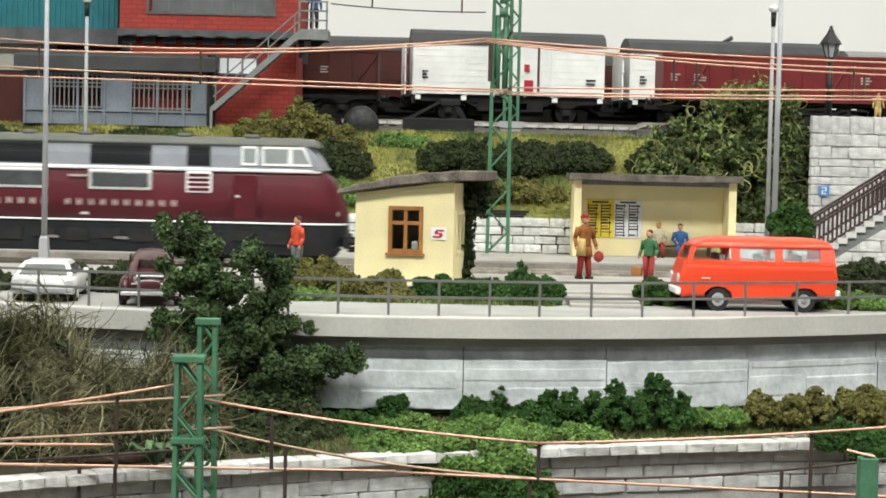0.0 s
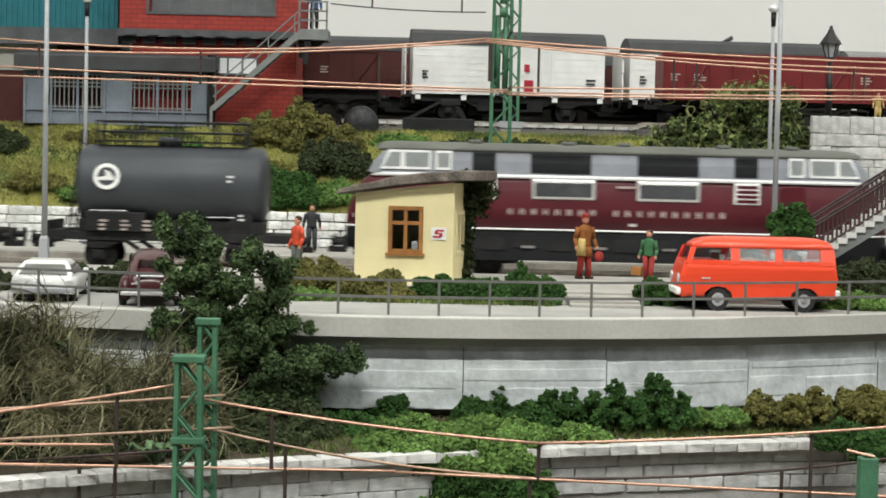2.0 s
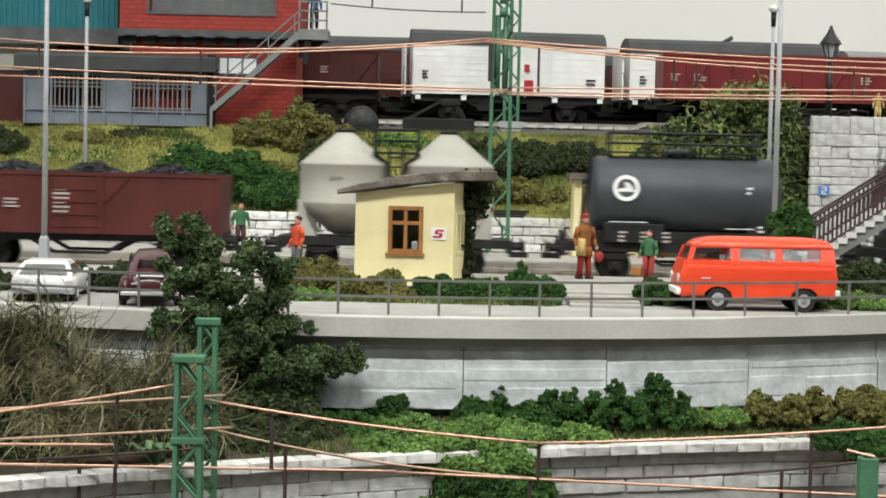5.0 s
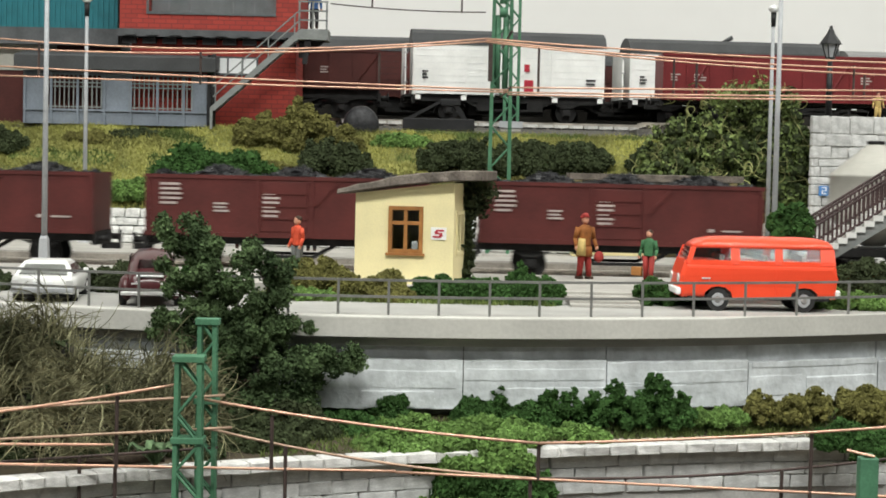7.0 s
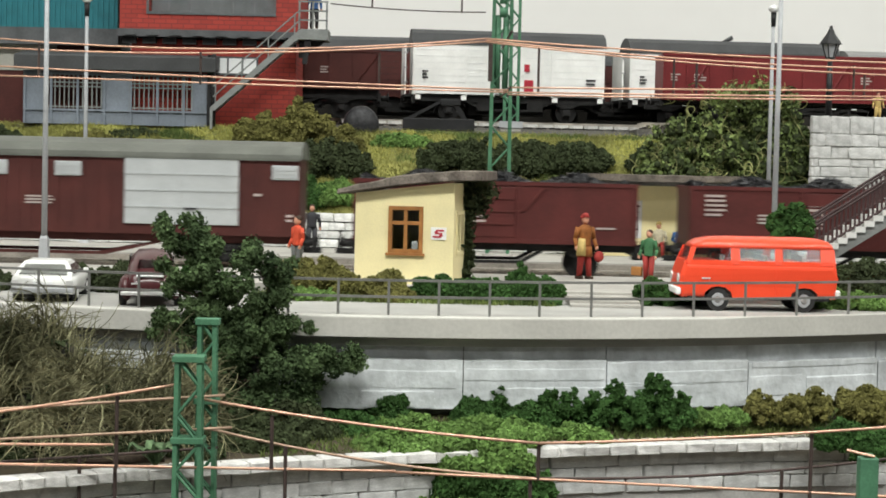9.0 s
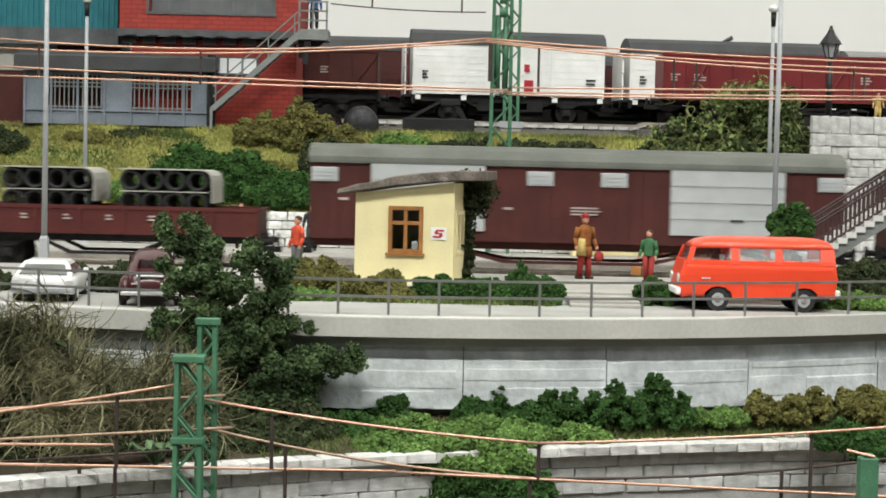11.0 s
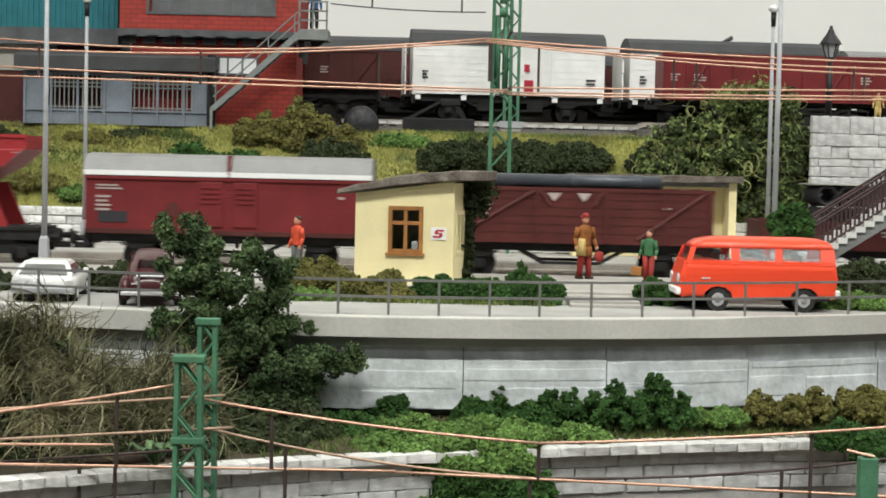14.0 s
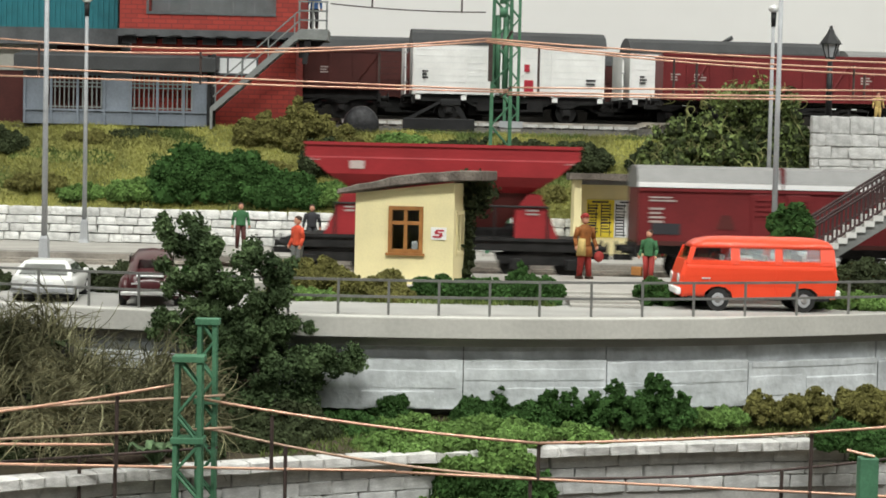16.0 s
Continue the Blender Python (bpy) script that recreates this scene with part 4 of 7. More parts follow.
def open_body(t, L, z0, z1, material, ribs, y=1.42):
    bm = bmesh.new()
    def rg(x, q, z):
        return [(-x, -q, z), (x, -q, z), (x, q, z), (-x, q, z)]
    loft(bm, [rg(L, y + 0.05, z0), rg(L, y + 0.05, z1), rg(L - 0.1, y - 0.05, z1), rg(L - 0.1, y - 0.05, z0 + 0.12)])
    part("body", bm, material, t)
    bm = bmesh.new()
    for s in (-1, 1):
        box(bm, -L - 0.03, L + 0.03, s * y - 0.085, s * y + 0.085, z1 - 0.10, z1 + 0.02)
        box(bm, -L - 0.03, L + 0.03, s * y - 0.08, s * y + 0.08, z0 - 0.06, z0 + 0.08)
    part("top_rail", bm, material, t)
    for x in ribs:
        for s in (-1, 1):
            bx("rib", material, t, x - 0.06, x + 0.06, s * (y + 0.07) - 0.05, s * (y + 0.07) + 0.05, z0 - 0.02, z1 - 0.06)


def coal_wagon():
    t = vehicle("coal_wagon", "brown model open wagon loaded with black coal", "open wagon", "coal wagons in the train")
    L, z0, z1 = 4.52, 1.22, 3.10
    open_body(t, L, z0, z1, "oxide", (-4.45, -0.95, 0.75, 4.45))
    for s in (-1, 1):
        d = part("door", box(bmesh.new(), -0.85, 0.65, s * 1.46 - 0.03, s * 1.46 + 0.03, 1.35, 2.95, 0.02), "oxide", t)
        for z in (1.75, 2.15, 2.55):
            bx("door_bar", "oxide", d, -0.8, 0.6, s * 1.5 - 0.03, s * 1.5 + 0.03, z, z + 0.05)
        part("brace", prism(bmesh.new(), [(0.80, 2.2), (0.92, 2.2), (1.62, 2.95), (1.48, 2.95)], s * 1.5 - 0.03, s * 1.5 + 0.03), "oxide", t)
    for x, z, w, h, n in ((-4.05, 2.85, 0.7, 0.75, 5), (-2.35, 2.25, 0.55, 0.35, 3), (-0.78, 2.60, 0.55, 0.85, 6), (3.2, 1.72, 0.9, 0.12, 1), (2.75, 1.75, 0.25, 0.2, 1)):
        bars(t, x, z, w, h, n, -1.51)
    # heaped coal
    bm = bmesh.new()
    n, m = 36, 8
    g = [[bm.verts.new((-4.35 + 8.7 * i / n, -1.3 + 2.6 * j / m, 2.95 + 0.38 * math.sin(math.pi * j / m) * (0.55 + 0.45 * math.cos(i * 0.62 + 1)) + 0.10 * noise.noise((i * 0.9, j * 0.9, 1)))) for j in range(m + 1)] for i in range(n + 1)]
    for i in range(n):
        for j in range(m):
            bm.faces.new((g[i][j], g[i + 1][j], g[i + 1][j + 1], g[i][j + 1]))
    c = part("coal_heap", bm, "coal", t, "heaped black coal")
    px_ = RNG.uniform(-4.3, 4.3, 700)
    py_ = RNG.uniform(-1.2, 1.2, 700)
    pz_ = 3.0 + 0.38 * np.cos(py_ / 1.3 * 1.57) * (0.55 + 0.45 * np.cos((px_ + 4.35) / 8.7 * 36 * 0.62 + 1))
    v, f = crumbs(np.stack([px_, py_, pz_], 1), 0.10)
    tagged(raw("coal_load", v, f, "coal", c), kind="stuff")
    frame_(t, 4.5, 0.92, 1.2, 1.1, truss=1.6)
    for x in (-2.85, 2.85):
        axle_guard(t, x)
        wheelset(t, x)
    buffers(t, 4.52)
    return t


def box_wagon():
    t = vehicle("box_wagon", "long brown model van with silver sliding doors", "box wagon")
    L, W = 8.52, 1.42
    bm = bmesh.new()
    box(bm, -L, L, -W, W, 1.38, 3.72, 0.03)
    part("body", bm, "oxide_d", t)
    rings = []
    for x in (-L - 0.05, L + 0.05):
        rings.append([(x, -W - 0.06, 3.66), (x, -W - 0.04, 3.80), (x, -1.15, 4.06), (x, -0.6, 4.20), (x, 0, 4.24), (x, 0.6, 4.20), (x, 1.15, 4.06), (x, W + 0.04, 3.80), (x, W + 0.06, 3.66)])
    part("roof", loft(bmesh.new(), rings), "roofgrey", t, "dark grey arched roof")
    for s in (-1, 1):
        for a, b in ((-6.58, -2.95), (2.95, 6.58)):
            d = part("sliding_door", box(bmesh.new(), a, b, s * 1.45 - 0.05, s * 1.45 + 0.05, 1.52, 3.60, 0.02), "doorgrey", t, "silver sliding door")
            bm = bmesh.new()
            for z in (2.05, 2.58, 3.10):
                box(bm, a + 0.02, b - 0.02, s * 1.505 - 0.02, s * 1.505 + 0.02, z, z + 0.05)
            box(bm, (a + b) / 2 - 0.03, (a + b) / 2 + 0.03, s * 1.505 - 0.025, s * 1.505 + 0.025, 1.54, 3.58)
            part("door_rib", bm, "doorgrey", d)
            bx("door_handle", "under", d, (a + b) / 2 + 0.1, (a + b) / 2 + 0.5, s * 1.53 - 0.02, s * 1.53 + 0.02, 2.0, 2.06)
        for x in (-8.05, -1.20, 1.15, 8.05):
            f = part("vent_window", box(bmesh.new(), x - 0.42, x + 0.42, s * 1.44 - 0.04, s * 1.44 + 0.04, 3.0, 3.46, 0.02), "doorgrey", t, "pale louvred vent")
            for k in range(3):
                bx("slat", "doorgrey", f, x - 0.34, x + 0.34, s * 1.49 - 0.012, s * 1.49 + 0.012, 3.06 + 0.12 * k, 3.15 + 0.12 * k)
        bm = bmesh.new()
        k = -8.4
        while k < 8.45:
            if not (2.85 < abs(k) < 6.7):
                box(bm, k - 0.025, k + 0.025, s * 1.43 - 0.012, s * 1.43 + 0.012, 1.4, 3.68)
            k += 0.42
        part("board_joints", bm, "oxide_d", t)
        bx("sill", "oxide_d", t, -L, L, s * 1.36 - 0.06, s * 1.36 + 0.06, 1.20, 1.42)
        bx("door_track", "roofgrey", t, -L, L, s * 1.46 - 0.05, s * 1.46 + 0.05, 3.60, 3.68)
    for x, z, w, h, n in ((-0.2, 2.35, 0.95, 0.3, 3), (-2.35, 2.30, 0.3, 0.15, 1), (7.05, 2.55, 0.35, 0.16, 1), (-7.6, 2.5, 0.35, 0.16, 1), (8.1, 1.9, 0.3, 0.3, 2)):
        bars(t, x, z, w, h, n, -1.45)
    frame_(t, 8.4, 0.95, 1.25, 1.1, "oxide_d", truss=4.2)
    for x in (-6.2, 6.2):
        axle_guard(t, x)
        wheelset(t, x)
    buffers(t, 8.52)
    return t


def tyre_wagon():
    t = vehicle("low_side_wagon", "brown model low-sided wagon stacked with black tyres", "flat wagon")
    L = 5.0
    open_body(t, L, 1.22, 2.05, "oxide", [-4.9 + i * 1.4 for i in range(8)])
    for k in range(6):
        bars(t, -3.9 + k * 1.35, 1.78, 0.28, 0.22, 2, -1.52)
    frame_(t, 4.95, 0.92, 1.2, 1.1, truss=2.0)
    # tyre stacks: rows of tyres on edge, seen from the face
    bm = bmesh.new()
    seg, sm = 22, 8
    rings = []
    for i in range(seg + 1):
        a = 2 * math.pi * i / seg
        ring = []
        for j in range(sm):
            b = 2 * math.pi * j / sm
            r = 0.292 + 0.068 * math.cos(b)
            ring.append((r * math.cos(a), 0.14 * math.sin(b), r * math.sin(a)))
        rings.append(ring)
    tyre_me = mesh_of("tyre", loft(bm, rings, caps=False, smooth=True), "rubber")
    for x0 in (-3.33, 0.44):
        for row in range(2):
            for c in range(4):
                for d in range(4):
                    ob = new("tyre", tyre_me)
                    ob.parent = t
                    ob.location = P(x0 + 0.42 + c * 0.715, -1.12 + d * 0.62, 2.195 + row * 0.70)
                    ob.rotation_euler = (0, random.uniform(0, 1), random.uniform(-0.05, 0.05))
        # clear wrap, folded round one end of the stack
        outer = [(x0, 3.27), (x0 + 2.72, 3.27), (x0 + 2.90, 3.22), (x0 + 3.02, 3.10), (x0 + 3.06, 2.9), (x0 + 3.06, 2.2)]
        inner = [(x0 + 3.03, 2.2), (x0 + 3.03, 2.9), (x0 + 2.99, 3.08), (x0 + 2.88, 3.19), (x0 + 2.72, 3.235), (x0, 3.235)]
        part("wrap", prism(bmesh.new(), outer + inner, -1.30, 1.30), "silo", t, "pale wrap over the tyres")
        bx("strap", "silo", t, x0 + 0.1, x0 + 2.9, -1.29, -1.26, 2.53, 2.56)
    for x in (-3.1, 3.1):
        axle_guard(t, x)
        wheelset(t, x)
    buffers(t, 5.0)
    return t


def pipe_wagon():
    t = vehicle("open_wagon", "brown model open wagon carrying long grey pipes", "open wagon")
    L, z0, z1 = 4.5, 1.25, 2.95
    open_body(t, L, z0, z1, "oxide", (-4.42, -3.75, -1.1, 1.1, 3.0, 4.42))
    for s in (-1, 1):
        for a, b in (((-3.7, 1.35), (-1.2, 2.85)), ((4.25, 2.85), (2.1, 1.35)), ((-1.0, 2.85), (-0.72, 2.4)), ((1.0, 2.85), (0.72, 2.4))):
            part("brace", rod(bmesh.new(), (a[0], s * 1.5, a[1]), (b[0], s * 1.5, b[1]), 0.06, seg=6), "oxide", t)
        bm = bmesh.new()
        for k in range(1, 6):
            box(bm, -4.4, 4.4, s * 1.475 - 0.008, s * 1.475 + 0.008, 1.25 + k * 0.27, 1.265 + k * 0.27)
        part("plank_joints", bm, "oxide_d", t)
    for y, z in ((-0.75, 3.17), (-0.25, 3.17), (0.25, 3.17), (0.75, 3.17)):
        bm = bmesh.new()
        n = 16
        loft(bm, [[(x, y + r * math.cos(2 * math.pi * i / n), z + r * math.sin(2 * math.pi * i / n)) for i in range(n)] for x, r in ((-2.9, 0.17), (-2.9, 0.215), (-0.01, 0.215), (0.0, 0.24), (0.10, 0.24), (0.11, 0.215), (2.15, 0.215), (2.16, 0.24), (2.26, 0.24), (2.27, 0.215), (2.9, 0.215), (2.9, 0.17))], smooth=True)
        part("pipe", bm, "pipe", t, "long grey pipe")
    for x in (-2.0, 2.0):
        bx("bearer", "oxide_d", t, x - 0.1, x + 0.1, -1.3, 1.3, 1.37, 2.955)
    for x, z, w, h, n in ((-3.15, 2.75, 0.6, 0.75, 5), (-4.4, 2.1, 0.4, 0.6, 5), (2.9, 2.4, 0.25, 0.15, 1)):
        bars(t, x, z, w, h, n, -1.51)
    bm = bmesh.new()
    for x in (-0.6, 0.35):
        prism(bm, [(x - 0.2, 2.8), (x + 0.25, 2.8), (x + 0.02, 2.52)], -1.53, -1.50)
    part("triangle_mark", bm, "faded", t)
    frame_(t, 4.5, 0.92, 1.2, 1.1, truss=1.7)
    for x in (-2.9, 2.9):
        axle_guard(t, x)
        wheelset(t, x)
    buffers(t, 4.5)
    return t


def slide_wagon():
    t = vehicle("sliding_roof_wagon", "red-brown model wagon with silver sliding roof", "covered wagon")
    L, W = 4.55, 1.45
    bx("body", "oxide_r", t, -L, L, -W, W, 1.25, 3.05, 0.03)
    for a, b in ((-L - 0.03, 0.0), (0.06, L + 0.03)):
        rings = [[(x, -W - 0.05, 3.03), (x, -W - 0.05, 3.22), (x, -W + 0.02, 3.28), (x, -1.2, 3.66), (x, -0.6, 3.74), (x, 0, 3.76), (x, 0.6, 3.74), (x, 1.2, 3.66), (x, W - 0.02, 3.28), (x, W + 0.05, 3.22), (x, W + 0.05, 3.03)] for x in (a, b)]
        part("roof", loft(bmesh.new(), rings), "silverroof", t, "silver sliding roof section")
        bx("roof_edge", "stripe", t, a, b, -W - 0.075, -W - 0.045, 3.05, 3.21)
    bx("roof_seam", "oxide_r", t, -0.02, 0.08, -1.47, 1.47, 3.05, 3.74)
    for s in (-1, 1):
        for a in (-0.95, 0.15):
            d = part("door", box(bmesh.new(), a, a + 0.8, s * 1.47 - 0.04, s * 1.47 + 0.04, 1.45, 2.9, 0.03), "oxide_r", t)
            for k in range(4):
                bx("louvre", "oxide_r", d, a + 0.1, a + 0.7, s * 1.52 - 0.03, s * 1.52 + 0.03, 2.2 + 0.16 * k, 2.28 + 0.16 * k)
        bx("top_rail", "oxide_r", t, -L, L, s * 1.47 - 0.05, s * 1.47 + 0.05, 2.93, 3.02)
        bx("sill", "oxide_d", t, -L, L, s * 1.44 - 0.07, s * 1.44 + 0.07, 1.2, 1.34)
    bx("end_vent", "ink", t, -4.1, -3.2, -1.475, -1.44, 1.55, 1.9)
    for x, z, w, h, n in ((-4.2, 2.75, 1.0, 0.2, 2), (-4.2, 2.4, 0.6, 0.55, 4), (3.5, 2.5, 0.3, 0.15, 1), (4.15, 2.1, 0.3, 0.35, 3)):
        bars(t, x, z, w, h, n, -1.47)
    bm = bmesh.new()
    prism(bm, [(-2.05, 1.75), (-1.45, 1.75), (-1.6, 2.2), (-1.9, 2.2)], -1.475, -1.45)
    part("mark", bm, "oxide", t)
    frame_(t, 4.5, 0.92, 1.2, 1.1, truss=1.8)
    for x in (-2.9, 2.9):
        axle_guard(t, x)
        wheelset(t, x)
    buffers(t, 4.55)
    return t


def hopper_wagon():
    t = vehicle("hopper_wagon", "bright red model self-discharge hopper wagon", "hopper wagon")
    mid = 2.95

    def r4(x, y, z):
        return [(-x, -y, z), (x, -y, z), (x, y, z), (-x, y, z)]
    bm = bmesh.new()
    loft(bm, [r4(2.9, 0.95, mid - 0.20), r4(3.15, 1.2, mid), r4(3.65, 1.45, 3.26), r4(4.22, 1.475, 3.76), r4(4.36, 1.46, 3.80), r4(4.38, 1.46, 4.24), r4(4.28, 1.40, 4.24), r4(3.9, 1.3, 3.7), r4(2.85, 0.9, 2.9)])
    part("hopper", bm, "hopred", t)
    # funnel takes a darker red than the hopper, as painted underside shade
    part("funnel", loft(bmesh.new(), [r4(1.9, 0.4, 1.5), r4(2.88, 0.93, mid - 0.202)]), "oxide", t, "hopper funnel in darker red to stand for underside shade")
    bm = bmesh.new()
    for s in (-1, 1):
        box(bm, -4.4, 4.4, s * 1.46 - 0.06, s * 1.46 + 0.06, 4.16, 4.26)
    part("top_rail", bm, "hopred", t)
    for sx in (-1, 1):
        for s in (-1, 1):
            bm = bmesh.new()
            prism(bm, [(sx * 2.75, 2.72), (sx * 3.15, 2.72), (sx * 3.75, 1.32), (sx * 2.35, 1.32), (sx * 2.35, 2.2)], s * 1.15 - 0.05, s * 1.15 + 0.05)
            part("end_panel", bm, "hopred", t)
        bars(t, sx * 4.05 - 0.15, 3.75, 0.3, 0.14, 1, -1.46)
        bars(t, sx * 2.9 - 0.2, 2.35, 0.5, 0.35, 3, -1.22)
    bx("chute_panel", "hopred", t, -1.0, 0.9, -1.2, -1.1, 1.38, 2.26, 0.03)
    bx("chute_slot", "under", t, -0.75, 0.6, -1.23, -1.205, 1.75, 2.05)
    bx("chute_lip", "oxide_r", t, -1.1, 1.0, -1.26, -1.1, 2.27, 2.33)
    bx("chute_gear", "steel", t, 0.15, 0.45, -1.25, -1.232, 1.80, 1.98)
    bm = bmesh.new()
    for y in (-1.25, 1.25):
        rod(bm, (-3.4, y, 2.32), (3.4, y, 2.32), 0.04, seg=6)
        for x in (-3.4, -1.7, 0, 1.7, 3.4):
            rod(bm, (x, y, 1.3), (x, y, 2.32), 0.035, seg=6)
    part("side_rail", bm, "under", t)
    bx("emblem", "faded", t, -2.95, -2.48, -1.50, -1.46, 3.42, 3.68, 0.015)
    bx("walkway", "under", t, -4.75, 4.75, -1.3, 1.3, 1.22, 1.32)
    bx("inner_floor", "under", t, -2.5, 2.5, -0.45, 0.45, 1.3, 1.74)
    frame_(t, 4.9, 0.9, 1.22, 1.15)
    for x in (-3.3, 3.3):
        bogie(t, x, 1.8, 0.45)
    buffers(t, 4.9)
    return t


SPEED = 8.677
TRAIN = []


def couple(ob, u0, u1):
    """u0, u1: stretch of the train that the vehicle takes, counted in 1/55.78 m."""
    TRAIN.append((ob, ((u0 + u1) / 2 - 784) / 55.78 - 0.04))


couple(loco(), -360, 612)
tw = tank_wagon()
couple(tw, -846, -505)
couple(copy_thing(tw, tw.matrix_basis), -1374, -1035)
couple(silo_wagon(), -1939, -1513)
cw = coal_wagon()
couple(cw, -2546, -2030)
couple(copy_thing(cw, cw.matrix_basis), -3138, -2624)
couple(copy_thing(cw, cw.matrix_basis), -3734, -3222)
couple(box_wagon(), -4780, -3822)
couple(tyre_wagon(), -5427, -4864)
couple(pipe_wagon(), -6015, -5510)
couple(slide_wagon(), -6630, -6117)
couple(hopper_wagon(), -7251, -6701)


# how far the train is ahead of an even pace, in prototype metres
LEAD = [(0.0, 0.0), (0.5, -0.12), (1.0, -0.12), (1.5, -0.03), (2.0, 0.06), (2.5, 0.11), (3.0, 0.11), (4.0, 0.10), (6.5, 0.05), (8.0, 0.0), (11.0, 0.0), (14.0, 0.0), (15.0, 0.06), (16.0, 0.25)]


def run(t):
    """The way the train has gone at time t."""
    return SPEED * t + float(np.interp(t, [q[0] for q in LEAD], [q[1] for q in LEAD]))


def motions():
    """The train runs from west to east, gathering pace a little at the start and the end; its wheels roll."""
    for ob, x in TRAIN:
        walk(ob, [(t, pose((x + run(t)) * S, T1 * S, RAIL * S)) for t, _ in LEAD])
        for w in [c for c in ob.children if c.name.split(".")[0] == "wheelset"]:
            loc = w.location.copy()
            n = 240
            walk(w, [(16.0 * i / n, pose(loc.x, loc.y, loc.z, 0, math.degrees(run(16.0 * i / n) / 0.5), 0)) for i in range(n + 1)])


# ---- buildings ----
def hut():
    t = thing("waiting_hut", -2.50, 47.95, 0.30, "cream plastered model station hut with brown sloping roof", "hut", rz=-9.0)
    W_, D_ = 2.82, 2.7

    def top(x):
        return 2.66 + 0.36 * x / W_
    # front wall with a window opening, then the other walls
    x0, x1, z0, z1 = 0.96, 1.95, 1.0, 2.32
    bm = bmesh.new()
    prism(bm, [(0, 0), (x0, 0), (x0, top(x0)), (0, top(0))], 0, 0.15)
    prism(bm, [(x1, 0), (W_, 0), (W_, top(W_)), (x1, top(x1))], 0, 0.15)
    prism(bm, [(x0, 0), (x1, 0), (x1, z0), (x0, z0)], 0, 0.15)
    prism(bm, [(x0, z1), (x1, z1), (x1, top(x1)), (x0, top(x0))], 0, 0.15)
    bmesh.ops.remove_doubles(bm, verts=bm.verts, dist=0.001)
    part("wall", bm, "cream", t)
    bm = bmesh.new()
    box(bm, 0, 0.15, 0.15, D_, 0, top(0))
    part("wall", bm, "cream", t)
    bm = bmesh.new()
    box(bm, W_ - 0.15, W_, 0.15, 0.5, 0, top(W_) - 0.03)
    box(bm, W_ - 0.15, W_, 1.9, D_, 0, top(W_) - 0.03)
    box(bm, W_ - 0.15, W_, 0.5, 1.9, 0, 0.95)
    box(bm, W_ - 0.15, W_, 0.5, 1.9, 2.2, top(W_) - 0.03)
    bmesh.ops.remove_doubles(bm, verts=bm.verts, dist=0.001)
    part("wall", bm, "cream", t)
    bm = bmesh.new()
    prism(bm, [(0.15, 0), (W_ - 0.15, 0), (W_ - 0.15, top(W_ - 0.15)), (0.15, top(0.15))], D_ - 0.15, D_)
    part("wall", bm, "cream", t)
    wn = thing("window", 0, 0, 0, "", "")
    wn.parent = t
    for k in list(wn.keys()):
        del wn[k]
    wn["label"] = "ochre wooden casement window"
    bm = bmesh.new()
    for a, b, c, d in ((x0, x0 + 0.11, z0, z1), (x1 - 0.11, x1, z0, z1), (x0 + 0.11, x1 - 0.11, z0, z0 + 0.11), (x0 + 0.11, x1 - 0.11, z1 - 0.11, z1)):
        box(bm, a, b, -0.05, 0.10, c, d)
    part("window_frame", bm, "woodwin", wn)
    part("mullion", box(bmesh.new(), (x0 + x1) / 2 - 0.05, (x0 + x1) / 2 + 0.05, -0.035, 0.08, z0 + 0.11, z1 - 0.11), "woodwin", wn)
    part("transom", box(bmesh.new(), x0 + 0.11, x1 - 0.11, -0.045, 0.09, 1.80, 1.90), "woodwin", wn)
    part("sill", box(bmesh.new(), x0 - 0.06, x1 + 0.06, -0.09, 0.1, z0 - 0.07, z0 - 0.002), "woodwin", wn)
    g = part("pane", box(bmesh.new(), x0 + 0.1, x1 - 0.1, 0.04, 0.055, z0 + 0.1, z1 - 0.1), "smoke", wn)
    g.visible_shadow = False
    # small white sheet added to imitate a glint in the lower pane
    bx("curtain", "paper", wn, x0 + 0.66, x1 - 0.16, 0.075, 0.085, z0 + 0.12, z0 + 0.34, 0, "white patch added as a glint in the pane")
    bx("floor", "dark", t, 0.15, W_ - 0.15, 0.15, D_ - 0.15, 0.0, 0.05)
    # side window
    bm = bmesh.new()
    box(bm, W_ - 0.06, W_ + 0.03, 0.5, 0.6, 0.95, 2.2)
    box(bm, W_ - 0.06, W_ + 0.03, 1.8, 1.9, 0.95, 2.2)
    box(bm, W_ - 0.06, W_ + 0.03, 1.13, 1.25, 0.95, 2.2)
    box(bm, W_ - 0.06, W_ + 0.03, 0.6, 1.8, 0.95, 1.05)
    box(bm, W_ - 0.06, W_ + 0.03, 0.6, 1.8, 2.1, 2.2)
    part("side_window", bm, "cream", t)
    bx("side_pane", "smoke", t, W_ - 0.12, W_ - 0.10, 0.5, 1.9, 0.95, 2.2)
    # uneven felt roof, bowed over the slope
    rings = []
    r = random.Random(4)
    for i in range(15):
        x = -0.48 + (W_ + 1.30) * i / 14
        q = i / 14
        z = 2.62 + 0.46 * math.sin(q * 1.5)
        th = 0.15 + 0.13 * min(1.0, q * 2.2) + r.uniform(-0.02, 0.02)
        rings.append([(x, -0.32 + r.uniform(-0.04, 0.04), z), (x, D_ + 0.3, z), (x, D_ + 0.3, z + th), (x, -0.30 + r.uniform(-0.04, 0.04), z + th)])
    bm = loft(bmesh.new(), rings)
    bmesh.ops.bevel(bm, geom=list(bm.edges), offset=0.03, segments=1, affect="EDGES")
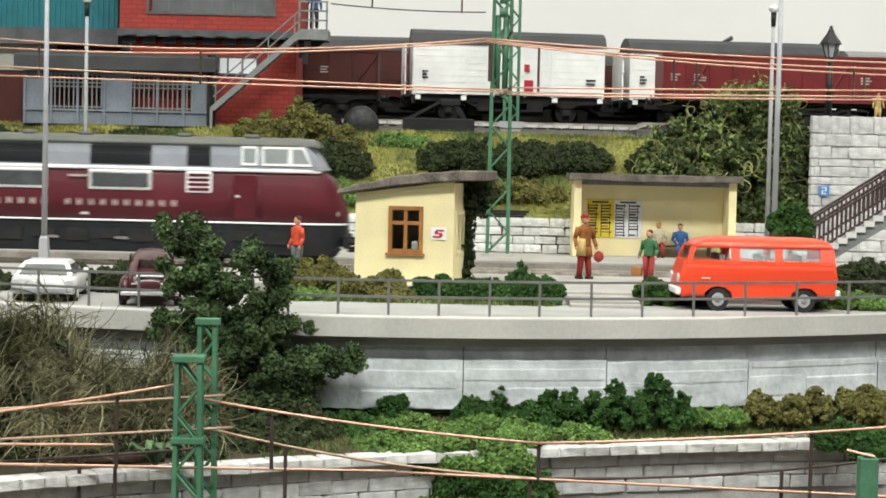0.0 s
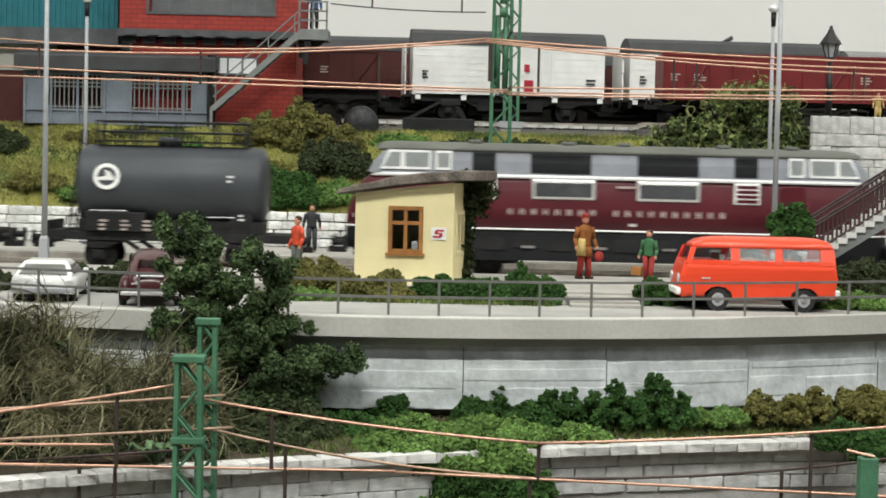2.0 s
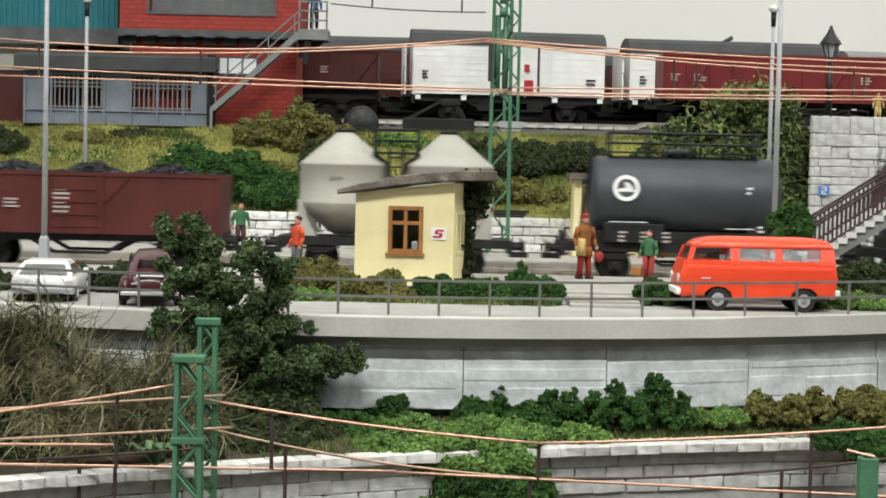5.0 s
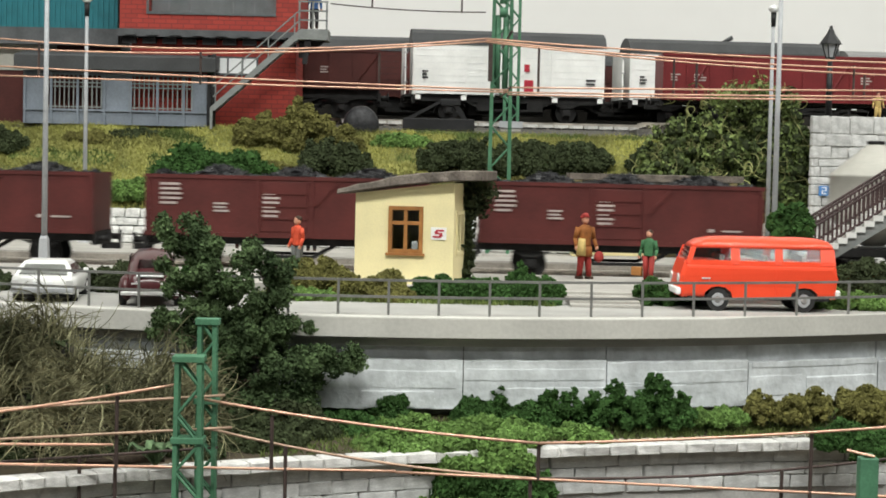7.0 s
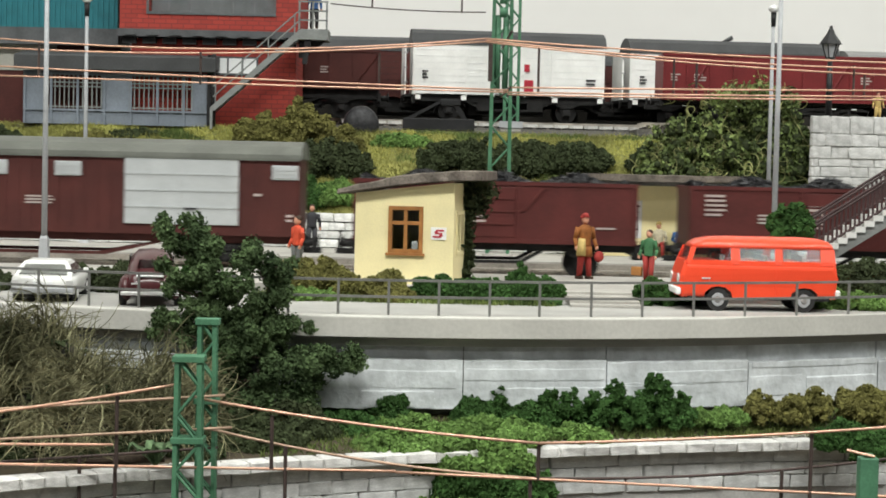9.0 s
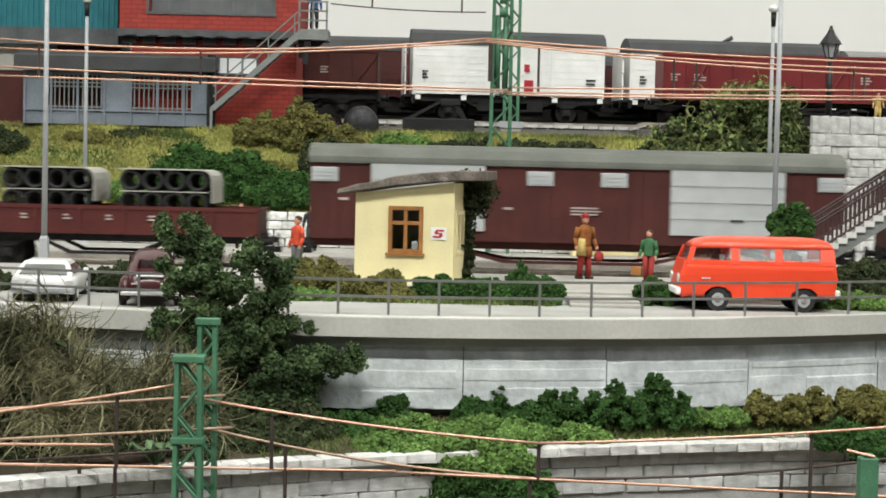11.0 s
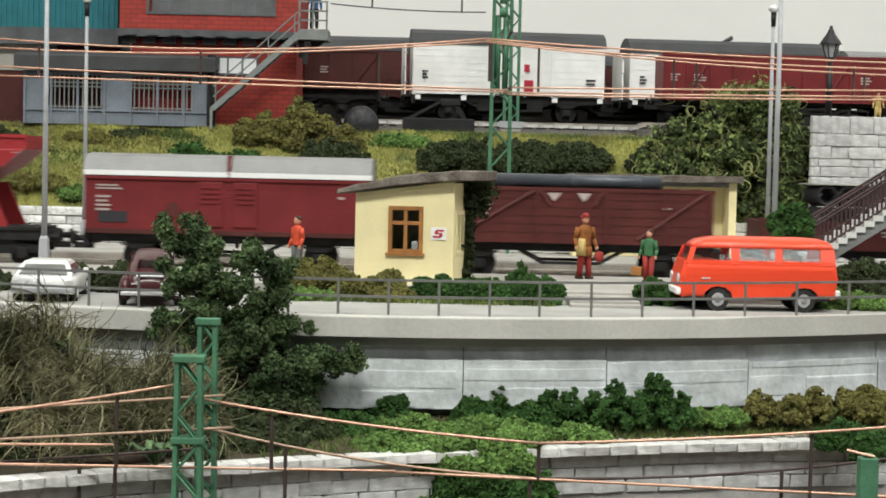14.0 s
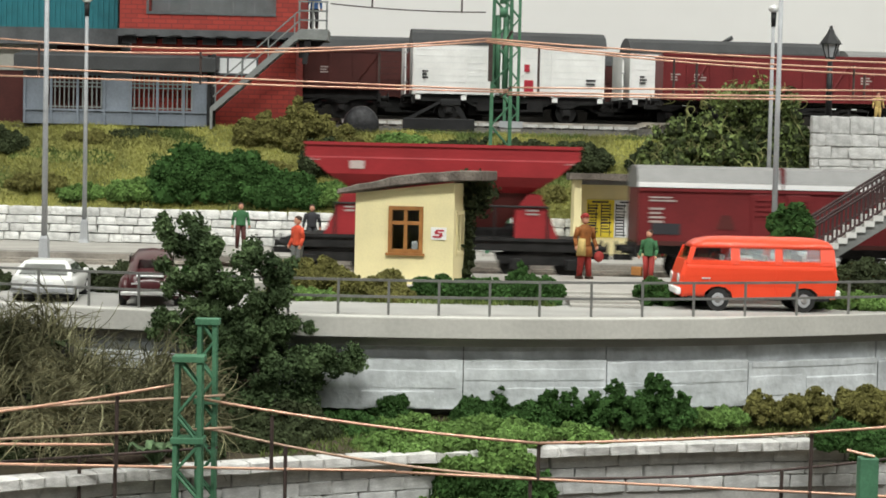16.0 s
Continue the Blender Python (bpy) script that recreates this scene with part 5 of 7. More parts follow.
    part("roof", bm, "roofing", t, "brown mossy felt roof")
    # square station sign with a red mark
    sg = part("sign", box(bmesh.new(), 2.18, 2.62, -0.03, -0.002, 1.40, 1.75), "white", t, "white sign with red mark")
    bm = bmesh.new()
    prism(bm, [(2.25, 1.455), (2.46, 1.455), (2.52, 1.51), (2.50, 1.595), (2.38, 1.595), (2.38, 1.635), (2.57, 1.635), (2.54, 1.685), (2.35, 1.685), (2.28, 1.63), (2.30, 1.555), (2.42, 1.555), (2.42, 1.505), (2.22, 1.505)], -0.042, -0.031)
    part("sign_mark", bm, "redpaint", sg)
    # ivy on the far corner
    bl = [(W_ + 0.02 + (0.12 + 0.55 * (i % 13 > 8)) * r.random(), 1.9 + r.random() * 0.8, 0.15 + 0.24 * (i % 13), 0.20 + 0.16 * (i % 13 > 8)) for i in range(26)]
    pts, out = on_blobs(bl, 3600, 0.3, 1.05)
    v, f = leaves(pts, out, 0.13)
    tagged(raw("ivy", v, f, "bush_d", t), "dark climbing ivy", kind="stuff")


hut()


def shelter():
    t = thing("platform_shelter", 5.02, 65.6, PLAT, "open cream platform shelter with dark flat roof", "shelter")
    Wd, D_ = 6.3, 1.5
    bx("back_wall", "cream", t, 0.3, Wd - 0.3, D_ - 0.15, D_, 0, 3.0)
    for x in (0, Wd - 0.3):
        bx("side_wall", "cream", t, x, x + 0.3, 0, D_ - 0.003, 0, 2.98, 0.02)
    bx("beam", "joint", t, 0.302, Wd - 0.302, 0.05, 0.2, 2.80, 2.975)
    bm = bmesh.new()
    box(bm, -0.2, Wd + 0.2, -0.35, D_ + 0.2, 2.985, 3.22)
    bmesh.ops.subdivide_edges(bm, edges=list(bm.edges), cuts=5, use_grid_fill=True)
    for v in bm.verts:
        v.co += Vector((0, 0, 0.05 * noise.noise(v.co * 1.3)))
    part("roof", bm, "roofing", t, "dark felt roof")
    for x, m_ in ((0.62, "yellow"), (1.72, "paper")):
        b = part("timetable", box(bmesh.new(), x, x + 1.08, D_ - 0.19, D_ - 0.152, 0.72, 2.2), m_, t, "printed timetable board")
        bm = bmesh.new()
        for c in range(2):
            for k in range(11):
                if random.random() < 0.9:
                    a = x + 0.06 + c * 0.52
                    box(bm, a, a + random.uniform(0.25, 0.44), D_ - 0.196, D_ - 0.191, 0.80 + k * 0.115, 0.80 + k * 0.115 + random.uniform(0.035, 0.075))
        for q in (0.04, 0.36, 0.56, 0.90):
            box(bm, x + q, x + q + 0.03, D_ - 0.197, D_ - 0.191, 0.76, 2.06)
        box(bm, x + 0.2, x + 0.85, D_ - 0.196, D_ - 0.191, 2.08, 2.15)
        part("print", bm, "ink", b)
    bn = thing("bench", 8.6, 66.55, PLAT, "plain brown wooden bench inside the shelter", "bench")
    for k in range(3):
        bx("slat", "bark", bn, -0.4, 2.0, -0.25 + 0.18 * k, -0.10 + 0.18 * k, 0.42, 0.47)
    for x in (-0.3, 1.8):
        bx("leg", "bark", bn, x, x + 0.1, -0.22, 0.22, 0, 0.418)


shelter()


def signal_box():
    t = thing("signal_box", -14.42, 74.75, 5.2, "red brick model signal box with overhanging upper storey", "signal box")
    bx("lower_wall", "brick", t, 0.45, 7.9, 0.45, 4.5, 0, 3.95)
    # upper storey with a window band
    bm = bmesh.new()
    box(bm, 0, 8.1, 0, 4.8, 4.35, 5.1)
    box(bm, 0, 1.25, 0, 4.8, 5.1, 8.0)
    box(bm, 6.95, 8.1, 0, 4.8, 5.1, 8.0)
    box(bm, 1.25, 6.95, 2.5, 4.8, 5.1, 8.0)
    bmesh.ops.remove_doubles(bm, verts=bm.verts, dist=0.001)
    part("upper_wall", bm, "brick", t)
    bm = bmesh.new()
    box(bm, -0.08, 8.18, -0.08, 4.9, 4.02, 4.345)
    part("floor_beam", bm, "slate", t, "dark grey floor beam")
    for k in range(8):
        bx("bracket", "slate", t, 0.25 + k * 1.02, 0.75 + k * 1.02, -0.16, -0.082, 4.08, 4.22)
    w = part("window_frame", box(bmesh.new(), 1.2, 7.0, -0.05, 0.08, 5.0, 5.12), "slate", t)
    for x in (1.2, 6.9):
        bx("frame_post", "slate", w, x, x + 0.1, -0.05, 0.08, 5.12, 7.9)
    for k in range(1, 6):
        bx("mullion", "slate", w, 1.2 + k * 0.96, 1.25 + k * 0.96, -0.02, 0.05, 5.12, 7.9)
    g = part("pane", box(bmesh.new(), 1.3, 6.9, 0.02, 0.035, 5.12, 7.9), "glass", w)
    g.visible_shadow = False
    # dark curtain behind the panes
    bx("curtain", "slate", w, 1.3, 6.9, 0.9, 0.95, 5.1, 7.9)
    bx("roof", "slate", t, -0.4, 8.5, -0.4, 5.2, 8.0, 8.3)
    # stair to the gallery
    def edge(y0, y1):
        return prism(bmesh.new(), [(4.25, 0.92), (4.45, 0.78), (8.30, 4.14), (8.12, 4.34)], y0, y1)
    st = part("stair", edge(-1.28, -1.16), "stair", t, "grey steel outside stair")
    part("stringer", edge(-0.42, -0.30), "stair", st)
    for k in range(14):
        bx("tread", "stair", st, 4.40 + k * 0.27, 4.68 + k * 0.27, -1.16, -0.42, 0.98 + k * 0.236, 1.02 + k * 0.236)
    for q in (0.95, 0.5):
        part("handrail", rod(bmesh.new(), (4.4, -1.22, 0.9 + q), (8.15, -1.22, 4.25 + q), 0.035, seg=6), "stair", st)
    for k in range(4):
        x = 4.5 + k * 1.15
        part("baluster", rod(bmesh.new(), (x, -1.22, 0.98 + k * 1.03), (x, -1.22, 1.95 + k * 1.03), 0.03, seg=6), "stair", st)
    for y in (-1.22, -0.36):
        part("stair_leg", box(bmesh.new(), 4.27, 4.39, y - 0.06, y + 0.06, 0.0, 0.9), "stair", st)
    wl = part("lower_window", box(bmesh.new(), 4.15, 6.2, 0.38, 0.447, 2.42, 3.24), "slate", t, "pale window under the stair")
    for a in (4.22, 4.88, 5.54):
        bx("pane", "paper", wl, a, a + 0.58, 0.365, 0.378, 2.5, 3.16)
    for k in range(9):
        bx("beam_block", "black", t, 0.1 + k * 0.9, 0.72 + k * 0.9, 0.2, 0.44, 3.72, 4.01)
    gl = part("gallery", box(bmesh.new(), 8.1, 9.42, -1.3, 0.6, 3.95, 4.40), "stair", t, "grey steel gallery")
    for x in (8.15, 8.75, 9.36):
        bx("gallery_post", "stair", gl, x - 0.04, x + 0.04, -1.3, -1.22, 4.35, 5.6)
    for z in (4.75, 5.15, 5.55):
        bx("gallery_rail", "stair", gl, 8.1, 9.42, -1.3, -1.25, z, z + 0.07)
    bm = bmesh.new()
    prism(bm, [(8.1, 3.95), (9.3, 3.95), (8.3, 3.2), (8.1, 3.2)], -0.6, -0.4)
    prism(bm, [(8.4, 3.95), (8.7, 3.95), (8.5, 2.9), (8.3, 2.9)], -1.2, -1.0)
    part("gallery_bracket", bm, "black", gl)


    t.scale = (0.98, 0.9, 1.0)
signal_box()


def shed():
    t = thing("lineside_shed", -18.48, 74.2, 5.3, "blue-grey framed shed with dark felt roof", "shed")
    L = 8.2
    bx("wall", "bluegrey", t, 0, L, 0.1, 1.5, 0, 0.55)
    bx("wall", "bluegrey", t, 0, L, 0.1, 0.2, 1.98, 2.1)
    for a, b in ((0, 0.95), (3.42, 4.62), (7.37, 8.2)):
        bx("wall", "bluegrey", t, a, b, 0.1, 0.2, 0.55, 1.98)
    bx("back_wall", "oxide_d", t, 0.0, L, 1.3, 1.45, 0.552, 2.09)
    for k in range(8):
        bx("frame_post", "bluegrey", t, k * 1.16, k * 1.16 + 0.1, 0.02, 0.098, 0, 2.1)
    for z in (0.52, 1.94):
        bx("rail", "bluegrey", t, 0, L, 0.03, 0.098, z, z + 0.08)
    for a, b in ((0.97, 3.4), (4.64, 7.35)):
        n = int((b - a) / 0.2)
        for k in range(n + 1):
            bx("bar", "stair", t, a + k * (b - a) / n - 0.025, a + k * (b - a) / n + 0.025, 0.06, 0.1, 0.56, 2.0)
        for z in (0.66, 1.46, 1.62):
            bx("cross_bar", "stair", t, a, b, 0.04, 0.06, z, z + 0.05)
    bm = bmesh.new()
    prism(bm, [(-0.35, 2.12), (8.45, 2.12), (8.45, 2.72), (-0.35, 2.72)], -0.35, 1.7)
    bmesh.ops.bevel(bm, geom=list(bm.edges), offset=0.04, segments=1, affect="EDGES")
    for v in bm.verts:
        v.co.z += (v.co.y + 0.35) * 0.12
    part("roof", bm, "wagonroof", t, "dark grey felt roof")
    part("drainpipe", rod(bmesh.new(), (8.32, -0.1, 0.0), (8.32, -0.1, 2.9), 0.10, seg=8), "black", t)
    bx("corner_post", "black", t, 8.03, 8.40, -0.03, 0.096, 0, 2.85)
    t.scale = (1.0, 1.0, 1.10)
    # buildings behind: teal cladding on a grey plinth
    b = thing("clad_building", -23.45, 76.0, 5.3, "teal corrugated building on a grey plinth", "building")
    bx("plinth", "slate", b, 0, 8.75, -0.1, 3.0, 3.55, 4.3)
    bx("wall", "teal", b, 0, 8.7, 0, 3.0, 4.3, 8.5)
    bm = bmesh.new()
    for k in range(36):
        box(bm, 0.05 + k * 0.24, 0.15 + k * 0.24, -0.05, 0.0, 4.3, 8.5)
    part("corrugation", bm, "teal", b)
    bx("lower_wall", "silo", b, 0, 5.9, 0.4, 3.0, 2.4, 3.548)
    bx("base_wall", "oxide_d", b, 0, 5.9, 0.45, 3.0, 0, 2.398)
    bx("lower_wall", "oxide_d", b, 5.9, 8.75, 0.45, 3.0, 0, 3.548)
    bx("window", "paper", b, 6.9, 7.7, 0.40, 0.46, 2.6, 3.2)


shed()


# ---- standing wagons on the upper track ----
def white_van(name, x0, x1, body, roofm, label, z_top=4.25, doors=True, letters=True):
    t = thing(name, (x0 + x1) / 2, REAR, RZ, label, "covered wagon", "wagons standing on the upper track")
    L = (x1 - x0) / 2
    W = 1.4
    bx("body", body, t, -L, L, -W, W, 1.25, z_top - 0.70, 0.02)
    prof = [(-W - 0.04, z_top - 0.80), (-W, z_top - 0.62), (-1.05, z_top - 0.25), (-0.5, z_top - 0.05), (0, z_top), (0.5, z_top - 0.05), (1.05, z_top - 0.25), (W, z_top - 0.62), (W + 0.04, z_top - 0.80)]
    part("roof", loft(bmesh.new(), [[(x, y, z) for y, z in prof] for x in (-L - 0.08, L + 0.08)]), roofm, t, "dark grey arched roof")
    bm = bmesh.new()
    for k in range(1, 8):
        z = 1.2 + k * (z_top - 1.95) / 8
        box(bm, -L + 0.02, L - 0.02, -W - 0.012, -W, z, z + 0.012)
    part("board_joints", bm, "paper" if body == "white" else "under", t)
    for x in (-L + 0.05, -L * 0.45, -0.75, 0.75, L * 0.45, L - 0.05):
        bx("rib", body, t, x - 0.05, x + 0.05, -W - 0.06, -W - 0.013, 1.2, z_top - 0.82)
    if doors:
        d = part("door", box(bmesh.new(), -0.7, 0.7, -W - 0.09, -W - 0.02, 1.3, z_top - 0.9, 0.02), body, t)
        bx("door_bar", body, d, -0.65, 0.65, -W - 0.12, -W - 0.09, 2.2, 2.28)
    if letters:
        bars(t, -L + 0.4, 2.35, 0.35, 0.45, 3, -W - 0.07, "ink")
        bars(t, L - 0.9, 2.1, 0.5, 0.35, 2, -W - 0.07, "ink")
    for k in range(5):
        bx("foot_bracket", body, t, -L + 0.1 + k * (2 * L - 0.4) / 4, -L + 0.35 + k * (2 * L - 0.4) / 4, -W, -W + 0.1, 0.98, 1.2)
    frame_(t, L, 0.9, 1.18, 1.1, truss=L * 0.45)
    bx("brake_gear", "under", t, -L * 0.4, L * 0.4, -0.5, 0.5, 0.35, 0.9)
    for x in (-1.5, 0.9):
        bx("battery_box", "under", t, x, x + 0.8, -1.15, -0.6, 0.5, 0.92, 0.03)
    for x in (-L * 0.62, L * 0.62):
        axle_guard(t, x)
        bm = bmesh.new()
        for s in (-1, 1):
            rod(bm, (x, s * 0.7, 0.5), (x, s * 0.84, 0.5), 0.5, seg=18)
        rod(bm, (x, -0.95, 0.5), (x, 0.95, 0.5), 0.08)
        part("axle", bm, "under", t)
    buffers(t, L)
    return t


def on_upper(t, yaw=5.0):
    """Turns a standing wagon with the upper track, which draws away to the east."""
    x = t.location.x / S
    t.matrix_basis = pose(x * S, (REAR + x * math.tan(math.radians(yaw))) * S, RZ * S, 0, 0, yaw)
    return t


def end_platform(t, L, h):
    """White van end: brakeman's ladder, door panel and step."""
    e = bx("end_wall", "white", t, -L - 0.42, -L - 0.36, -1.3, 1.3, 1.2, h, 0.0, "white boarded end platform")
    bx("end_floor", "under", e, -L - 0.45, -L, -1.3, 1.3, 1.1, 1.2)
    for z in (1.75, 2.45, 3.15):
        bx("end_rail", "pole", e, -L - 0.46, -L - 0.30, -1.36, -1.30, z, z + 0.05)
    bx("end_post", "white", e, -L - 0.06, -L + 0.02, -1.36, -1.30, 1.2, h)


wv = on_upper(white_van("refrigerator_wagon", -1.72, 7.45, "white", "wagonroof", "white boarded model refrigerator wagon with dark roof", 4.40))
end_platform(wv, 4.585, 3.55)
bx("red_placard", "redpaint", wv, 0.55, 1.15, -1.47, -1.405, 1.4, 2.0)
bx("red_placard", "redpaint", wv, 0.55, 0.95, -1.47, -1.405, 2.4, 2.75)
bm = bmesh.new()
rod(bm, (-0.55, -1.45, 1.5), (0.35, -1.45, 3.3), 0.03, seg=6)
part("diagonal_brace", bm, "paper", wv)
ww = on_upper(white_van("refrigerator_wagon", 8.72, 18.9, "white", "wagonroof", "white boarded model refrigerator wagon with dark roof", 4.25))
end_platform(ww, 5.09, 3.4)
part("roof_vent", rod(bmesh.new(), (-0.35, -0.2, 4.18), (0.1, -0.2, 4.42), 0.07, 0.12, 8), "wagonroof", ww)
on_upper(white_van("refrigerator_wagon", 19.5, 29.0, "white", "silverroof", "white model wagon with pale roof", 3.95, letters=False))


def high_sided(name, x0, x1, y, z_rail, z0, z1, material, label, yaw):
    """A standing open wagon with ribbed steel sides."""
    t = thing(name, (x0 + x1) / 2, y, z_rail, label, "open wagon", "wagons standing on the upper track")
    L = (x1 - x0) / 2
    n = int(L * 2 / 1.05)
    ribs = [-L + 0.06 + (2 * L - 0.12) * i / n for i in range(n + 1)]
    open_body(t, L, z0, z1, material, ribs, 1.38)
    for i, (a, b) in enumerate(zip(ribs, ribs[1:])):
        if i % 3 == 1:
            part("brace", rod(bmesh.new(), (a, -1.45, z0 + 0.1), (b, -1.45, z1 - 0.15), 0.05, seg=6), material, t)
    for x, w in ((-L + 0.35, 0.45), (-L + 1.4, 0.6), (L * 0.4, 0.5)):
        bars(t, x, (z0 + z1) / 2 + 0.1, w, 0.36, 3, -1.44)
    bx("wagon_floor", "under", t, -L + 0.1, L - 0.1, -1.3, 1.3, z0, z0 + 0.1)
    frame_(t, L, 0.9, z0 - 0.02, 1.1, truss=L * 0.4)
    for x in (-L * 0.62, L * 0.62):
        axle_guard(t, x)
        bm = bmesh.new()
        for s in (-1, 1):
            rod(bm, (x, s * 0.7, 0.5), (x, s * 0.84, 0.5), 0.5, seg=18)
        rod(bm, (x, -0.95, 0.5), (x, 0.95, 0.5), 0.08)
        part("axle", bm, "under", t)
    buffers(t, L)
    t.matrix_basis = pose((x0 + x1) / 2 * S, y * S, z_rail * S, 0, 0, yaw)
    return t


high_sided("open_wagon", -12.6, -3.25, 81.6, RZ, 1.40, 3.20, "oxide_d", "dark brown model open wagon with steel sides", 3.0)
high_sided("open_wagon", 9.75, 22.5, 78.2, RZ, 1.10, 3.12, "oxide_r", "red-brown model open wagon with ribbed steel sides", 0.0)
structure("siding_bed", box(bmesh.new(), 8.6, 26, 76.4, 80.0, 5.0, RZ - 0.332), "ballast_d", "dark ballast of the siding", "track bed")
track("track_5", 78.2, RZ, 8.9, 24)
white_van("box_car", -32.0, -20.0, "oxide_d", "wagonroof", "dark brown model covered wagon with grey roof", z_top=3.72, letters=False)
for xa, xb, bo, zt in ((-6.4, 3.2, "oxide_d", 4.36), (4.4, 14.0, "oxide_d", 3.85)):
    far = white_van("box_car", xa, xb, bo, "wagonroof", "dark brown model covered wagon on the rearmost track", z_top=zt, letters=False)
    far.location.y = (REAR + 4.8) * S
    if xa < 0:
        bx("white_panel", "white", far, -4.0, -2.4, -1.47, -1.405, 2.7, 3.6)
track("track_4", REAR + 4.8, RZ, -26, 26)
bs = thing("buffer_stop", -0.30, 77.0, 5.42, "black steel buffer stop on the upper track side", "buffer stop")
bx("base_beam", "black", bs, -1.65, 1.6, -0.2, 0.2, 0.0, 0.55, 0.03)
part("strut", prism(bmesh.new(), [(-1.5, 0.55), (-1.2, 0.55), (0.35, 1.42), (0.1, 1.42)], -0.16, -0.04), "black", bs)
part("strut", prism(bmesh.new(), [(1.0, 0.55), (1.25, 0.55), (0.75, 1.42), (0.5, 1.42)], -0.16, -0.04), "black", bs)
part("head_beam", box(bmesh.new(), 0.05, 0.95, -0.22, 0.2, 1.15, 1.42, 0.03), "black", bs)
ms = thing("stone_mound", -3.75, 75.0, 5.68, "dark grey rounded boulder at the track edge", "boulder")
part("rock", sphere(bmesh.new(), (0, 0, -0.20), 0.95, 0.86, 0.5, 0.98, 3), "coal", ms)


# ---- masts, wires, lamps ----
def mast(name, x, y, z0, z1, w0, w1, label, head=True, d=0.42):
    """A green lattice mast: four corner angles with zigzag braces."""
    t = thing(name, x, y, z0, label, "catenary mast", "green lattice masts")
    h = z1 - z0
    bx("foundation", "platform", t, -w0 * 0.75, w0 * 0.75, -d * 0.8, d * 0.8, -0.3, 0.12, 0.03)
    for sx in (-1, 1):
        for sy in (-1, 1):
            bm = bmesh.new()
            rings = []
            for z, w in ((0.1, w0), (h, w1)):
                q, k, a = sx * w / 2, sy * w / 2 * d / 0.7, 0.045 if y < 50 else 0.062
                rings.append([(q - a, k - a, z), (q + a, k - a, z), (q + a, k + a, z), (q - a, k + a, z)])
            part("leg", loft(bm, rings), "mastgreen", t)
    n = max(4, int(h / ((w0 + w1) / 2 * 1.15)))
    for i in range(n):
        za, zb = 0.15 + (h - 0.2) * i / n, 0.15 + (h - 0.2) * (i + 1) / n
        wa, wb = w0 + (w1 - w0) * za / h, w0 + (w1 - w0) * zb / h
        s = 1 if i % 2 else -1
        for sy in (-1, 1):
            part("brace", rod(bmesh.new(), (s * wa / 2, sy * wa / 2 * d / 0.7, za), (-s * wb / 2, sy * wb / 2 * d / 0.7, zb), 0.035, seg=5), "mastgreen", t)
            part("brace", rod(bmesh.new(), (sy * wa / 2, s * wa / 2 * d / 0.7, za), (sy * wb / 2, -s * wb / 2 * d / 0.7, zb), 0.035, seg=5), "mastgreen", t)
    if head:
        for z in (h - 0.12, h - 1.78):
            w = w0 + (w1 - w0) * z / h
            bx("collar", "mastgreen", t, -w / 2 - 0.09, w / 2 + 0.09, -w / 2 * d / 0.7 - 0.09, w / 2 * d / 0.7 + 0.09, z, z + 0.13, 0.015)
    return t


m0 = mast("catenary_mast", 2.06, 64.3, PLAT, 12.6, 0.78, 0.62, "tall green lattice catenary mast behind the far track", head=False)
m00 = mast("catenary_mast", 3.03, 79.4, 5.56, 13.0, 0.62, 0.62, "green lattice catenary mast on the bank top", head=False)
bx("base", "pole", m00, -0.55, 0.55, -0.4, 0.4, 0.12, 0.42)
bm = bmesh.new()
for z in (9.0, 9.5):
    rod(bm, (0, -0.5, z), (0, -0.5, z + 0.35), 0.14, seg=10)
part("insulator", bm, "mastgreen", m0)
for q in (-0.17, 0.13):
    part("balance_weight", rod(bmesh.new(), (q, -0.12, 6.35), (q, -0.12, 9.1), 0.115, seg=10), "mastgreen", m0, "green balance weight inside the mast")
part("weight_guide", box(bmesh.new(), -0.52, -0.36, -0.42, -0.30, 6.6, 8.1), "darkwire", m0)
bm = bmesh.new()
for z, l in ((6.05, 6.3), (7.85, 6.3)):
    rod(bm, (0.0, -0.3, z), (0.0, T1 - 64.3 - 0.5, z - 0.1), 0.045, seg=6)
part("cantilever", bm, "darkwire", m0)
mast("catenary_mast", -5.10, 34.3, -6.2, -0.22, 0.56, 0.46, "green lattice catenary mast with capped head")
mast("catenary_mast", -4.86, 35.2, -6.2, 0.46, 0.38, 0.31, "slender green lattice catenary mast beside the tree")
gm = thing("mast_stub", 8.55, 33.5, -6.2, "green mast head with short copper wire", "catenary mast", "green lattice masts")
bx("post", "mastgreen", gm, -0.19, 0.19, -0.15, 0.15, 0, 4.35, 0.03)
part("cap", rod(bmesh.new(), (0, 0, 4.35), (0, 0, 4.42), 0.1), "mastgreen", gm)
part("wire_end", rod(bmesh.new(), (-0.45, -0.1, 4.5), (0.1, -0.1, 4.38), 0.03, seg=6), "rust", gm)


def catenary(label, y, spans, drops):
    """Carrier and contact wires with droppers; every wire is a part of its own."""
    t = thing("overhead_line", 0, y, 0, label, "overhead wire", "overhead lines")
    for (xa, za, ya), (xb, zb, yb), sag, m_ in spans:
        part("wire", wire(bmesh.new(), (xa, ya, za), (xb, yb, zb), 0.031, sag), m_, t)
    for x, za, zb, yy in drops:
        part("dropper", rod(bmesh.new(), (x, yy, za), (x, yy, zb), 0.04, seg=6), "darkwire", t)
    return t


